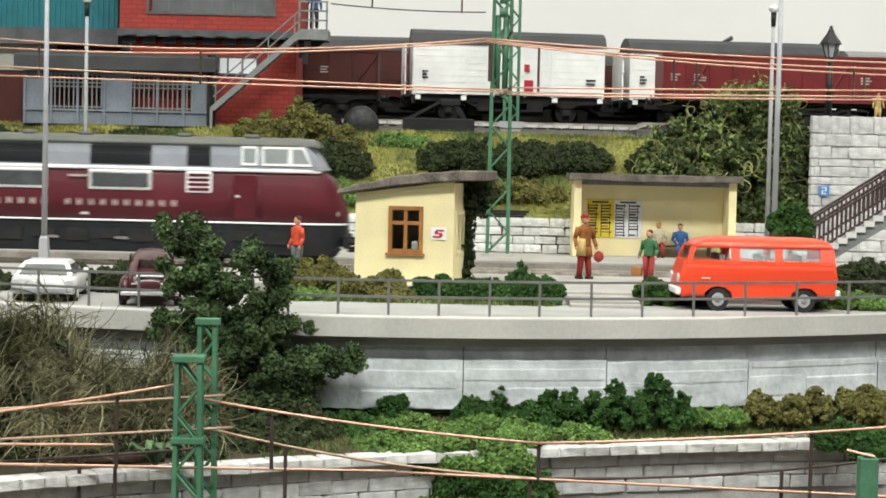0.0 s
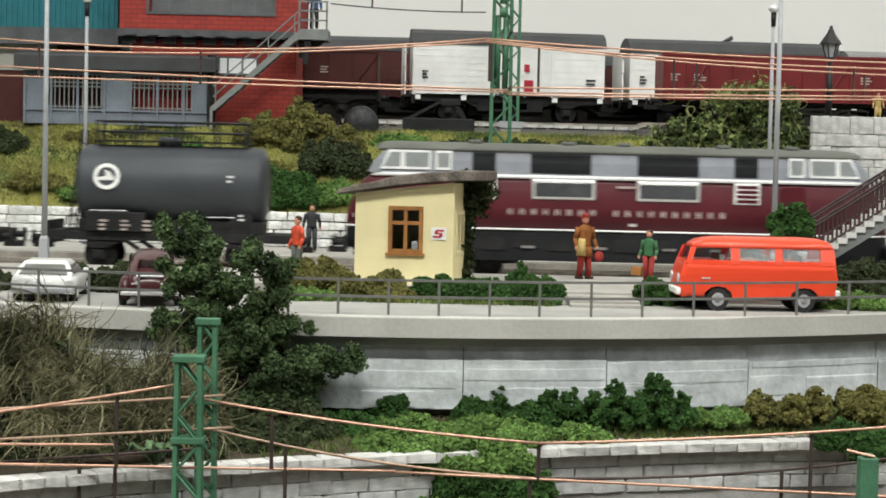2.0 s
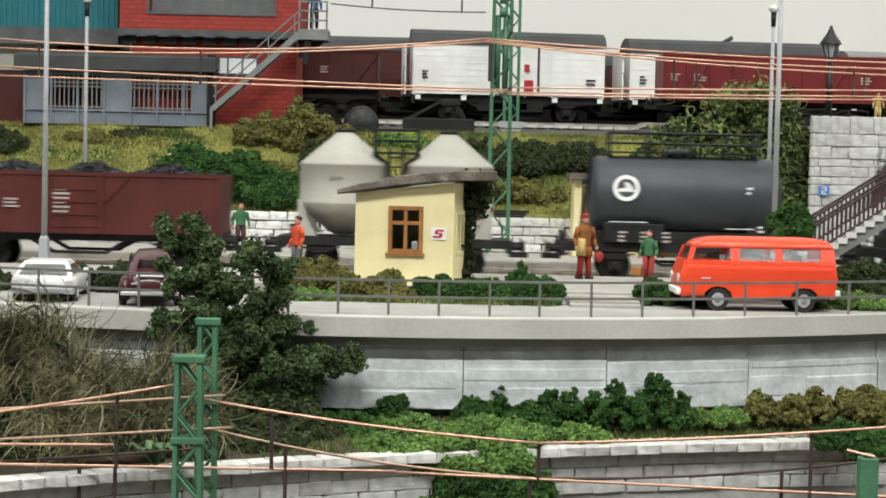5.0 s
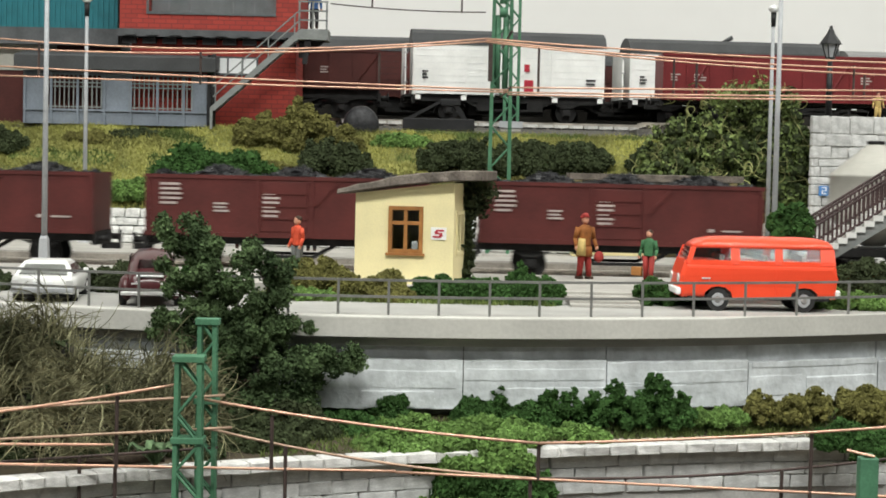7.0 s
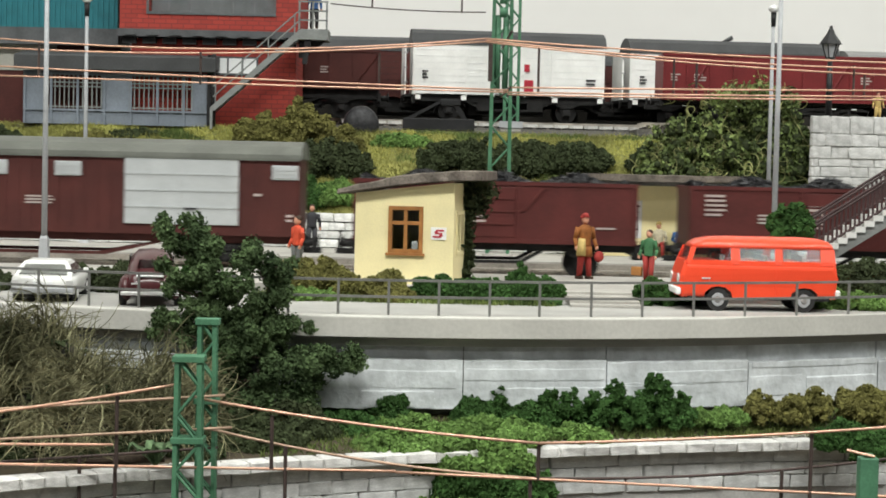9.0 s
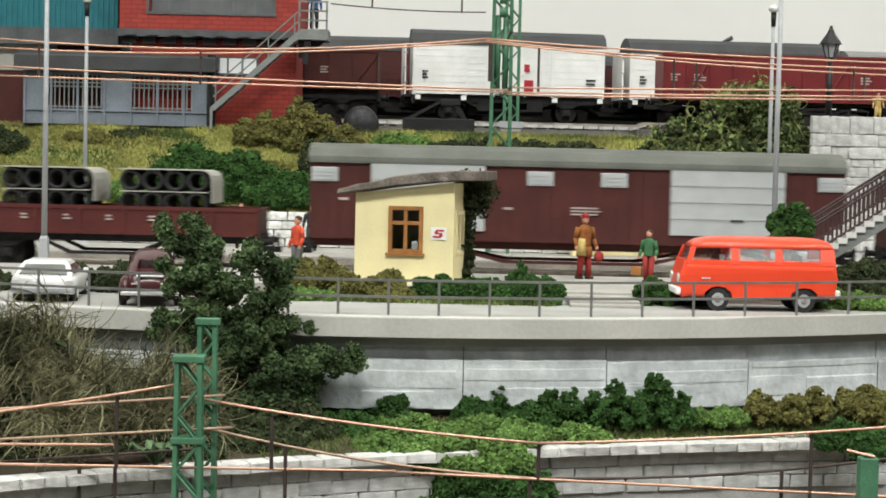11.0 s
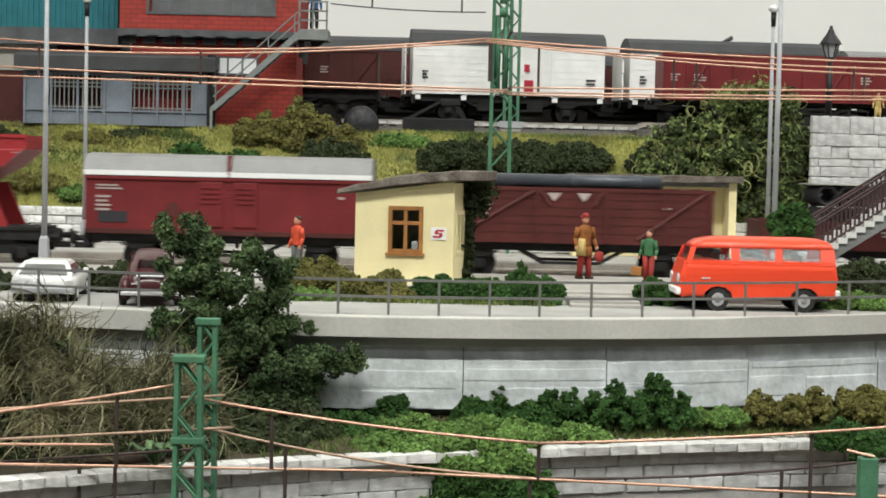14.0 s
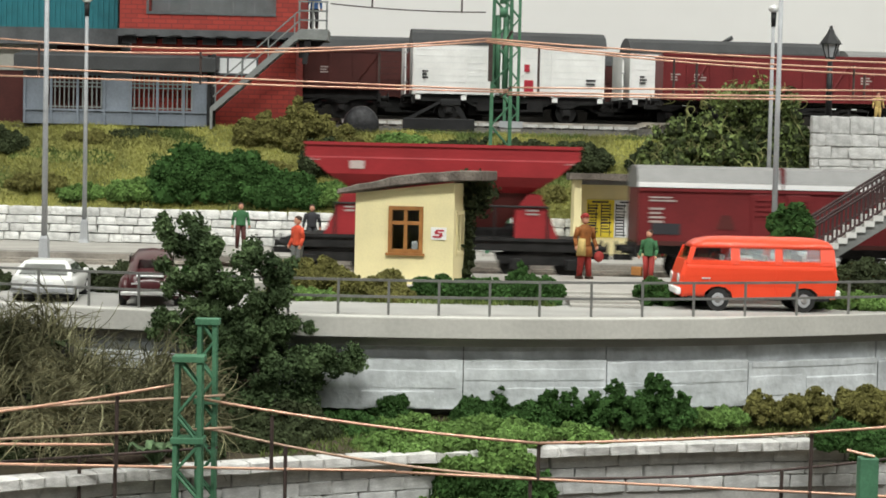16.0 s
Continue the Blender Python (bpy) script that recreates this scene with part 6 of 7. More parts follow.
# WIRES
UP = 54.9
catenary("copper overhead wires above the lower tracks", UP, [
    ((-15.0, 7.60, 0), (1.25, 7.92, 0), 0.36, "rust"), ((-15.0, 7.32, 0.6), (1.3, 7.88, 0.6), 0.28, "rust"),
    ((-15.0, 6.70, 0), (2.0, 6.28, 0), 0.03, "rust"), ((-15.0, 6.42, 0.6), (2.0, 6.24, 0.6), 0.02, "rust"),
    ((2.0, 6.37, 0), (16.0, 6.58, 0), 0.02, "rust"), ((2.0, 6.21, 0), (16.0, 6.38, 0), 0.02, "rust"), ((2.0, 6.16, 0.6), (16.0, 6.30, 0.6), 0.03, "rust"),
    ((1.25, 7.92, 0), (16.0, 7.42, 0), 0.10, "rust"), ((1.25, 7.86, 0), (16.0, 7.24, 0), 0.18, "rust"), ((1.25, 7.86, 0.6), (16.0, 7.05, 0.6), 0.16, "rust")],
    [(-13.25, 6.40, 7.50, 0.3), (-8.0, 6.25, 7.30, 0.3), (-2.2, 6.3, 7.40, 0.3), (2.97, 6.22, 7.68, 0.3), (7.36, 6.22, 7.45, 0.3), (8.1, 6.22, 7.30, 0.3), (13.2, 6.3, 7.35, 0.3), (13.55, 6.3, 7.05, 0.3)])
catenary("thin grey wires over the upper track", 76.0, [
    ((-5.26, 10.95, 0), (1.67, 10.72, 0), 0.1, "darkwire")], [(-3.4, 10.80, 12.5, 0), (0.6, 10.66, 12.5, 0)])
LOW = 34.5
catenary("copper overhead wires of the lowest track", LOW, [
    ((-10.2, -1.65, 0), (-5.35, -0.83, 0), 0.04, "rust"), ((-10.2, -1.56, 0.3), (-4.43, -1.08, 0.3), 0.0, "brass"),
    ((-10.2, -2.14, 0), (-4.24, -1.70, 0), 0.0, "brass"), ((-10.2, -2.22, 0.3), (-6.73, -2.16, 0.3), 0.0, "rust"),
    ((-10.2, -2.72, 0.6), (-4.6, -2.22, 0.6), 0.0, "darkwire"), ((-10.2, -2.60, 0.2), (-0.87, -2.56, 0.2), 0.0, "rust"),
    ((-4.83, -1.13, 0), (2.06, -1.88, 0), 0.09, "rust"), ((2.06, -1.88, 0), (10.2, -1.28, 0), 0.07, "rust"),
    ((-4.8, -1.77, 0.3), (2.0, -2.66, 0.3), 0.16, "brass"), ((2.0, -2.66, 0.3), (10.2, -1.94, 0.3), 0.17, "darkwire"),
    ((-0.87, -2.56, 0.1), (10.2, -2.86, 0.1), 0.0, "rust")],
    [(-6.62, -2.6, -1.09, 0.1), (-6.7, -3.6, -2.37, 0.4), (-7.44, -3.6, -2.45, 0.4), (-3.43, -2.55, -1.45, 0.1), (-3.15, -3.6, -2.10, 0.2), (2.06, -2.66, -1.88, 0.1), (1.91, -3.6, -2.64, 0.2), (7.66, -3.0, -1.56, 0.1), (7.09, -3.6, -2.35, 0.2)])


def lamp_post(x, y, z0, z1, label, lamp=False):
    t = thing("lamp_post", x, y, z0, label, "lamp post", "tall grey poles")
    h = z1 - z0
    part("base", loft(bmesh.new(), [[(-0.2 * k, -0.2 * k, z), (0.2 * k, -0.2 * k, z), (0.2 * k, 0.2 * k, z), (-0.2 * k, 0.2 * k, z)] for k, z in ((1.0, 0), (0.75, 0.15), (0.62, 0.85), (0.4, 0.95))]), "pole", t)
    part("pole", rod(bmesh.new(), (0, 0, 0.9), (0, 0, h), 0.095, 0.065, 12), "pole", t)
    if lamp:
        part("socket", rod(bmesh.new(), (0, 0, h - 0.55), (0, 0, h), 0.09, 0.11, 10), "black", t)
        hd = part("lamp_head", sphere(bmesh.new(), (0, 0, h + 0.14), 0.22, 1, 1, 0.75), "silver", t)
        part("lens", sphere(bmesh.new(), (0, -0.06, h + 0.08), 0.15, 1, 1, 0.7), "paper", hd)
    return t


lamp_post(-12.3, 52.2, PLAT, 9.6, "tall slim grey steel pole on the near platform")
lamp_post(-14.4, 67.9, PLAT, 10.0, "tall slim grey pole before the stone wall", True)
lamp_post(10.14, 52.0, PLAT, 9.8, "tall slim grey steel pole beside the stairway")
lamp_post(12.62, 66.1, PLAT, 10.05, "tall grey pole with small lamp head", True)


def lantern():
    t = thing("street_lantern", 14.98, 66.6, 6.07, "black ornate model street lantern", "street lantern")
    part("post", rod(bmesh.new(), (0, 0, -0.02), (0, 0, 2.2), 0.14, 0.10, 10), "black", t)
    bm = bmesh.new()

    def sq(k, z):
        return [(k * math.cos(a * math.pi / 3), k * math.sin(a * math.pi / 3), z) for a in range(6)]
    for a in range(6):
        x, y = math.cos(a * math.pi / 3), math.sin(a * math.pi / 3)
        rod(bm, (0.17 * x, 0.17 * y, 2.30), (0.34 * x, 0.34 * y, 2.85), 0.025, seg=5)
    loft(bm, [sq(0.08, 2.22), sq(0.20, 2.28), sq(0.18, 2.32)])
    part("cage", bm, "black", t)
    part("glass", loft(bmesh.new(), [sq(0.15, 2.32), sq(0.31, 2.84)]), "pole", t)
    part("cap", loft(bmesh.new(), [sq(0.44, 2.84), sq(0.40, 2.92), sq(0.20, 3.20), sq(0.16, 3.26), sq(0.10, 3.40), sq(0.02, 3.55)]), "black", t)
    part("finial", sphere(bmesh.new(), (0, 0, 3.50), 0.07), "black", t)


lantern()


def footbridge_stair():
    t = thing("stairway", 11.2, 50.6, PLAT, "grey stair with white treads and brown railing", "stairs")
    n, run, rise = 24, 0.262, 0.172
    z0 = 0.98
    for k in range(-5, n):
        bx("tread", "tread", t, k * run, k * run + run + 0.03, -0.26, 1.58, z0 + k * rise, z0 + k * rise + rise - 0.005)
    for y in (-0.18, 1.60):
        part("stringer", prism(bmesh.new(), [(-1.3, -0.02), (-0.9, -0.02), (n * run, z0 + n * rise - 0.50), (n * run, z0 + n * rise - 0.06), (-1.3, 0.06)], y, y + 0.12), "stair", t)
    for y in (-0.12, 1.62):
        for q in (0.98, 0.88, 0.12):
            part("handrail", rod(bmesh.new(), (-0.1, y, z0 + q - 0.02), (n * run, y, z0 + n * rise + q), 0.042, seg=6), "handrail", t)
        for k in range(0, n * 2):
            part("baluster", box(bmesh.new(), k * run / 2 - 0.03, k * run / 2 + 0.03, y - 0.02, y + 0.02, z0 + k * rise / 2 + 0.1, z0 + k * rise / 2 + 0.95), "handrail", t)


footbridge_stair()
sg = thing("platform_sign", 14.62, 65.3, 3.0, "small blue square sign on the stone wall", "sign")
bx("plate", "blue", sg, -0.2, 0.2, 0.0, 0.06, 0, 0.38)
bm = bmesh.new()
for a, b, c, d in ((-0.09, 0.09, 0.29, 0.33), (0.05, 0.09, 0.20, 0.29), (-0.09, 0.09, 0.17, 0.20), (-0.09, -0.05, 0.09, 0.17), (-0.09, 0.09, 0.05, 0.09)):
    box(bm, a, b, -0.012, -0.002, c, d)
bmesh.ops.remove_doubles(bm, verts=bm.verts, dist=0.001)
part("numeral", bm, "paper", sg, "white numeral 2")
rp = thing("red_signal", 17.55, 66.7, 6.07, "red painted signal post on the stone abutment", "signal")
bx("post", "hopred", rp, -0.12, 0.12, -0.1, 0.1, 0.0, 1.4)
bx("board", "hopred", rp, -0.3, 0.35, -0.14, -0.102, 1.2, 2.5, 0.03)


# ---- vehicles on the road ----
def wheel(parent, x, y, r, w, s):
    ty = part("wheel", rod(bmesh.new(), (x, y, r), (x, y + s * w, r), r, seg=24), "rubber", parent)
    bm = rod(bmesh.new(), (x, y, r), (x, y - s * 0.012, r), r * 0.58, r * 0.55, 24)
    part("rim", bm, "pole", ty, "pale steel rim")
    part("hub_cap", rod(bmesh.new(), (x, y - s * 0.012, r), (x, y - s * 0.04, r), r * 0.3, r * 0.2, 16), "steel", ty)


def van():
    t = thing("camper_van", 8.30, 45.2, DECK, "bright orange-red model minibus parked by the railing", "van", rz=1.0)
    W = 0.86
    # side outline of the body, nose at the left
    bm = bmesh.new()
    outl = [(-2.18, 0.35), (-2.24, 0.60), (-2.22, 0.95), (-2.10, 1.28), (2.16, 1.28), (2.21, 0.9), (2.19, 0.35),
            (1.68, 0.35), (1.64, 0.50), (1.48, 0.62), (1.28, 0.65), (1.08, 0.62), (0.92, 0.50), (0.88, 0.35), (-0.74, 0.35), (-0.78, 0.50), (-0.94, 0.62), (-1.14, 0.65), (-1.34, 0.62), (-1.50, 0.50), (-1.54, 0.35)]
    prism(bm, outl, -W, W)
    es = [e for e in bm.edges if abs(abs(e.verts[0].co.y) - W) < 1e-4 and abs(e.verts[0].co.y - e.verts[1].co.y) < 1e-4 and max(abs(e.verts[0].co.x), abs(e.verts[1].co.x)) > 2.0]
    bmesh.ops.bevel(bm, geom=es, offset=0.16, segments=4, affect="EDGES", profile=0.5)
    for v in bm.verts:
        if v.co.z < 0.8:
            v.co.y *= 0.965
    part("body", bm, "vanred", t)
    # greenhouse built of pillars and roof around real windows
    def yz(z):
        return W - 0.02 - 0.10 * (z - 1.2) / 0.6
    bm = bmesh.new()
    rr = []
    for z, x0, x1, ins in ((1.20, -2.12, 2.165, 0.022), (1.33, -2.07, 2.16, 0.034)):
        rr.append([(x0, -W + ins + 0.08, z), (x0 + 0.12, -W + ins, z), (x1 - 0.1, -W + ins, z), (x1, -W + ins + 0.1, z), (x1, W - ins - 0.1, z), (x1 - 0.1, W - ins, z), (x0 + 0.12, W - ins, z), (x0, W - ins - 0.08, z)])
    loft(bm, rr)
    part("belt", bm, "vanred", t)
    bm = bmesh.new()
    rr = []
    for z, x0, x1, ins in ((1.655, -1.89, 2.125, 0.122), (1.76, -1.80, 2.08, 0.145), (1.86, -1.62, 1.98, 0.23), (1.925, -1.3, 1.75, 0.38), (1.95, -0.9, 1.4, 0.6)):
        rr.append([(x0, -W + ins + 0.14, z), (x0 + 0.14, -W + ins, z), (x1 - 0.14, -W + ins, z), (x1, -W + ins + 0.14, z), (x1, W - ins - 0.14, z), (x1 - 0.14, W - ins, z), (x0 + 0.14, W - ins, z), (x0, W - ins - 0.14, z)])
    loft(bm, rr, smooth=True)
    part("roof", bm, "vanred", t)
    for s in (-1, 1):
        for a, b, sl in ((-2.07, -1.95, 0.15), (-0.78, -0.58, 0.0), (0.46, 0.62, 0.0), (1.74, 2.14, -0.04)):
            bm = bmesh.new()
            y0, y1 = W - 0.02, W - 0.130
            loft(bm, [[(a, s * y0, 1.25), (b, s * y0, 1.25), (b, s * (y0 - 0.07), 1.25), (a, s * (y0 - 0.07), 1.25)], [(a + sl, s * y1, 1.67), (b + sl, s * y1, 1.67), (b + sl, s * (y1 - 0.07), 1.67), (a + sl, s * (y1 - 0.07), 1.67)]])
            part("pillar", bm, "vanred", t)
        for a, b, sl in ((-1.95, -0.78, 0.15), (-0.58, 0.46, 0.0), (0.62, 1.74, 0.0)):
            bm = bmesh.new()
            y0, y1 = W - 0.035, W - 0.145
            loft(bm, [[(a, s * y0, 1.25), (b, s * y0, 1.25), (b, s * (y0 - 0.02), 1.25), (a, s * (y0 - 0.02), 1.25)], [(a + sl, s * y1, 1.67), (b, s * y1, 1.67), (b, s * (y1 - 0.02), 1.67), (a + sl, s * (y1 - 0.02), 1.67)]])
            g = part("side_window", bm, "glass", t, "reflecting side window")
            g.visible_shadow = False
            for (p, q) in ((a, a + 0.03), (b - 0.03, b)):
                bm = bmesh.new()
                loft(bm, [[(p, s * (y0 + 0.012), 1.25), (q, s * (y0 + 0.012), 1.25), (q, s * y0, 1.25), (p, s * y0, 1.25)], [(p + (sl if p < a + 0.01 else 0), s * (y1 + 0.012), 1.67), (q + (sl if p < a + 0.01 else 0), s * (y1 + 0.012), 1.67), (q + (sl if p < a + 0.01 else 0), s * y1, 1.67), (p + (sl if p < a + 0.01 else 0), s * y1, 1.67)]])
                part("window_rubber", bm, "vanred", g)
        wheel(t, -1.14, s * (W - 0.20 + 0.13), 0.305, 0.18, -s)
        wheel(t, 1.28, s * (W - 0.20 + 0.13), 0.305, 0.18, -s)
        bx("door_handle", "silver", t, -1.62, -1.38, s * (W + 0.0) - 0.02, s * (W + 0.0) + 0.02, 0.84, 0.88)
        bm = bmesh.new()
        for k in (-0.78, 0.46):
            box(bm, k, k + 0.012, s * (W - 0.002) - 0.006, s * (W - 0.002) + 0.006, 0.45, 1.24)
        part("door_seam", bm, "vanred", t)
    for sx, x in ((-1, -2.26), (1, 2.22)):
        bm = bmesh.new()
        box(bm, x - 0.07, x + 0.07, -W, W, 0.42, 0.60, 0.04)
        part("bumper", bm, "white", t, "white bumper")
    g = part("windscreen", loft(bmesh.new(), [[(-2.06, -0.72, 1.27), (-2.04, -0.72, 1.27), (-2.04, 0.72, 1.27), (-2.06, 0.72, 1.27)], [(-1.90, -0.66, 1.66), (-1.88, -0.66, 1.66), (-1.88, 0.66, 1.66), (-1.90, 0.66, 1.66)]]), "glass", t)
    g.visible_shadow = False
    bx("rear_window", "smoke", t, 2.12, 2.15, -0.6, 0.6, 1.27, 1.66)
    bx("floor_pan", "under", t, -2.0, 2.0, -0.76, 0.76, 0.30, 0.42)
    bx("interior", "greycloth", t, -1.2, 1.8, -0.7, 0.7, 0.43, 1.22)
    for x in (-1.1, 0.1, 1.2):
        bx("seat_back", "greycloth", t, x, x + 0.15, -0.65, 0.65, 1.24, 1.48, 0.04)
    part("headlight", rod(bmesh.new(), (-2.26, -0.6, 0.85), (-2.20, -0.6, 0.85), 0.12, seg=14), "silver", t)
    part("headlight", rod(bmesh.new(), (-2.26, 0.6, 0.85), (-2.20, 0.6, 0.85), 0.12, seg=14), "silver", t)

    t.scale = (0.938, 1.0, 1.0)


van()


def car_shell(t, paint, prof):
    """A car body from half-width and height at stations along it; y runs from the tail to the nose."""
    rings = []
    for y, w, z0, z1 in prof:
        rings.append([(-w * 0.96, y, z0), (-w, y, (z0 + z1) * 0.5), (-w * 0.97, y, z1 - 0.06), (-w * 0.86, y, z1), (w * 0.86, y, z1), (w * 0.97, y, z1 - 0.06), (w, y, (z0 + z1) * 0.5), (w * 0.96, y, z0)])
    part("body", loft(bmesh.new(), rings, smooth=True), paint, t)


def hatchback():
    t = thing("hatchback_car", -9.98, 42.2, DECK, "white model hatchback parked nose to the platform", "car", rz=6)
    car_shell(t, "carwhite", [(0.0, 0.74, 0.38, 0.80), (0.06, 0.80, 0.28, 0.88), (0.9, 0.83, 0.22, 0.90), (2.6, 0.83, 0.22, 0.88), (3.7, 0.80, 0.25, 0.76), (3.95, 0.72, 0.32, 0.66)])
    rr = [[(-0.76, 0.10, 0.86), (0.76, 0.10, 0.86), (0.76, 2.75, 0.86), (-0.76, 2.75, 0.86)], [(-0.60, 0.62, 1.28), (0.60, 0.62, 1.28), (0.60, 2.0, 1.28), (-0.60, 2.0, 1.28)], [(-0.54, 0.72, 1.36), (0.54, 0.72, 1.36), (0.54, 1.9, 1.36), (-0.54, 1.9, 1.36)]]
    bm = loft(bmesh.new(), rr)
    bmesh.ops.bevel(bm, geom=list(bm.edges), offset=0.04, segments=2, affect="EDGES")
    part("cabin", bm, "carwhite", t)
    part("rear_window", loft(bmesh.new(), [[(-0.62, 0.13, 0.93), (0.62, 0.13, 0.93), (0.62, 0.2, 0.93), (-0.62, 0.2, 0.93)], [(-0.50, 0.55, 1.25), (0.50, 0.55, 1.25), (0.50, 0.62, 1.25), (-0.50, 0.62, 1.25)]]), "smoke", t, "tinted rear window")
    for s in (-1, 1):
        for a, b in ((0.62, 1.35), (1.42, 2.25)):
            part("side_window", loft(bmesh.new(), [[(s * 0.765, a - 0.15, 0.93), (s * 0.765, b + 0.2 * (b > 2), 0.93), (s * 0.70, b, 0.93), (s * 0.70, a, 0.93)], [(s * 0.635, a + 0.1, 1.24), (s * 0.635, b - 0.15 * (b > 2), 1.24), (s * 0.58, b - 0.2, 1.24), (s * 0.58, a + 0.1, 1.24)]]), "smoke", t)
        for y in (0.75, 3.15):
            ty = part("wheel", rod(bmesh.new(), (s * 0.82, y, 0.29), (s * 0.62, y, 0.29), 0.29, seg=20), "rubber", t)
            part("rim", rod(bmesh.new(), (s * 0.835, y, 0.29), (s * 0.81, y, 0.29), 0.18, seg=18), "silver", ty)
        bx("tail_light", "silver", t, s * 0.70 - 0.09, s * 0.70 + 0.09, -0.025, 0.03, 0.60, 0.74)
        bx("mirror", "carwhite", t, s * 0.88 - 0.07, s * 0.88 + 0.07, 2.2, 2.28, 0.9, 1.02, 0.02)
    bx("bumper", "pole", t, -0.80, 0.80, -0.10, 0.06, 0.33, 0.50, 0.03)
    bx("plate", "paper", t, -0.25, 0.25, -0.03, 0.01, 0.58, 0.69)
    bx("floor_pan", "under", t, -0.68, 0.68, 0.1, 3.8, 0.16, 0.24)
    t.scale = (0.96, 0.96, 0.75)


def beetle():
    t = thing("vintage_car", -7.19, 41.6, DECK, "dark maroon rounded vintage model car parked nose to platform", "car", rz=8)
    bm = bmesh.new()
    # rounded body: tail, cabin and nose as one lofted shell
    rings = []
    for y, w, zt, z0 in ((0.0, 0.30, 0.62, 0.40), (0.08, 0.48, 0.80, 0.30), (0.35, 0.56, 1.02, 0.26), (0.75, 0.60, 1.26, 0.24), (1.15, 0.62, 1.42, 0.24), (1.7, 0.63, 1.50, 0.24), (2.2, 0.62, 1.44, 0.24), (2.55, 0.60, 1.10, 0.24), (2.9, 0.56, 0.96, 0.24), (3.5, 0.46, 0.80, 0.28), (3.9, 0.28, 0.55, 0.36)):
        rings.append([(-w, y, z0), (-w * 1.04, y, z0 + (zt - z0) * 0.45), (-w * 0.86, y, z0 + (zt - z0) * 0.8), (-w * 0.55, y, zt - 0.03), (0, y, zt), (w * 0.55, y, zt - 0.03), (w * 0.86, y, z0 + (zt - z0) * 0.8), (w * 1.04, y, z0 + (zt - z0) * 0.45), (w, y, z0)])
    part("body", loft(bmesh.new(), rings, smooth=True), "carmaroon", t)
    for s in (-1, 1):
        for y in (0.62, 3.0):
            part("fender", sphere(bmesh.new(), (s * 0.62, y, 0.46), 0.36, 0.52, 1.25, 1.0, 3), "carmaroon", t)
            ty = part("wheel", rod(bmesh.new(), (s * 0.78, y, 0.31), (s * 0.60, y, 0.31), 0.31, seg=20), "rubber", t)
            part("rim", rod(bmesh.new(), (s * 0.795, y, 0.31), (s * 0.77, y, 0.31), 0.19, seg=18), "silver", ty)
        bx("tail_light", "silver", t, s * 0.36 - 0.10, s * 0.36 + 0.10, 0.02, 0.10, 0.60, 0.64)
        part("side_window", box(bmesh.new(), s * 0.55 - 0.02, s * 0.55 + 0.02, 1.1, 2.1, 1.05, 1.32, 0.02), "smoke", t)
    bm = bmesh.new()
    prism(bm, [(-0.34, 1.02), (0.34, 1.02), (0.28, 1.24), (-0.28, 1.24)], 0.36, 0.72)
    part("rear_window", bm, "smoke", t)
    bx("trim", "silver", t, -0.34, 0.34, 0.02, 0.12, 0.80, 0.85, 0.01)
    bx("bumper", "silver", t, -0.72, 0.72, -0.14, -0.05, 0.32, 0.42, 0.02)
    for x in (-0.3, 0.3):
        bx("bumper_horn", "silver", t, x - 0.03, x + 0.03, -0.15, 0.2, 0.30, 0.45)
    t.scale = (0.98, 0.98, 0.92)


hatchback()
beetle()


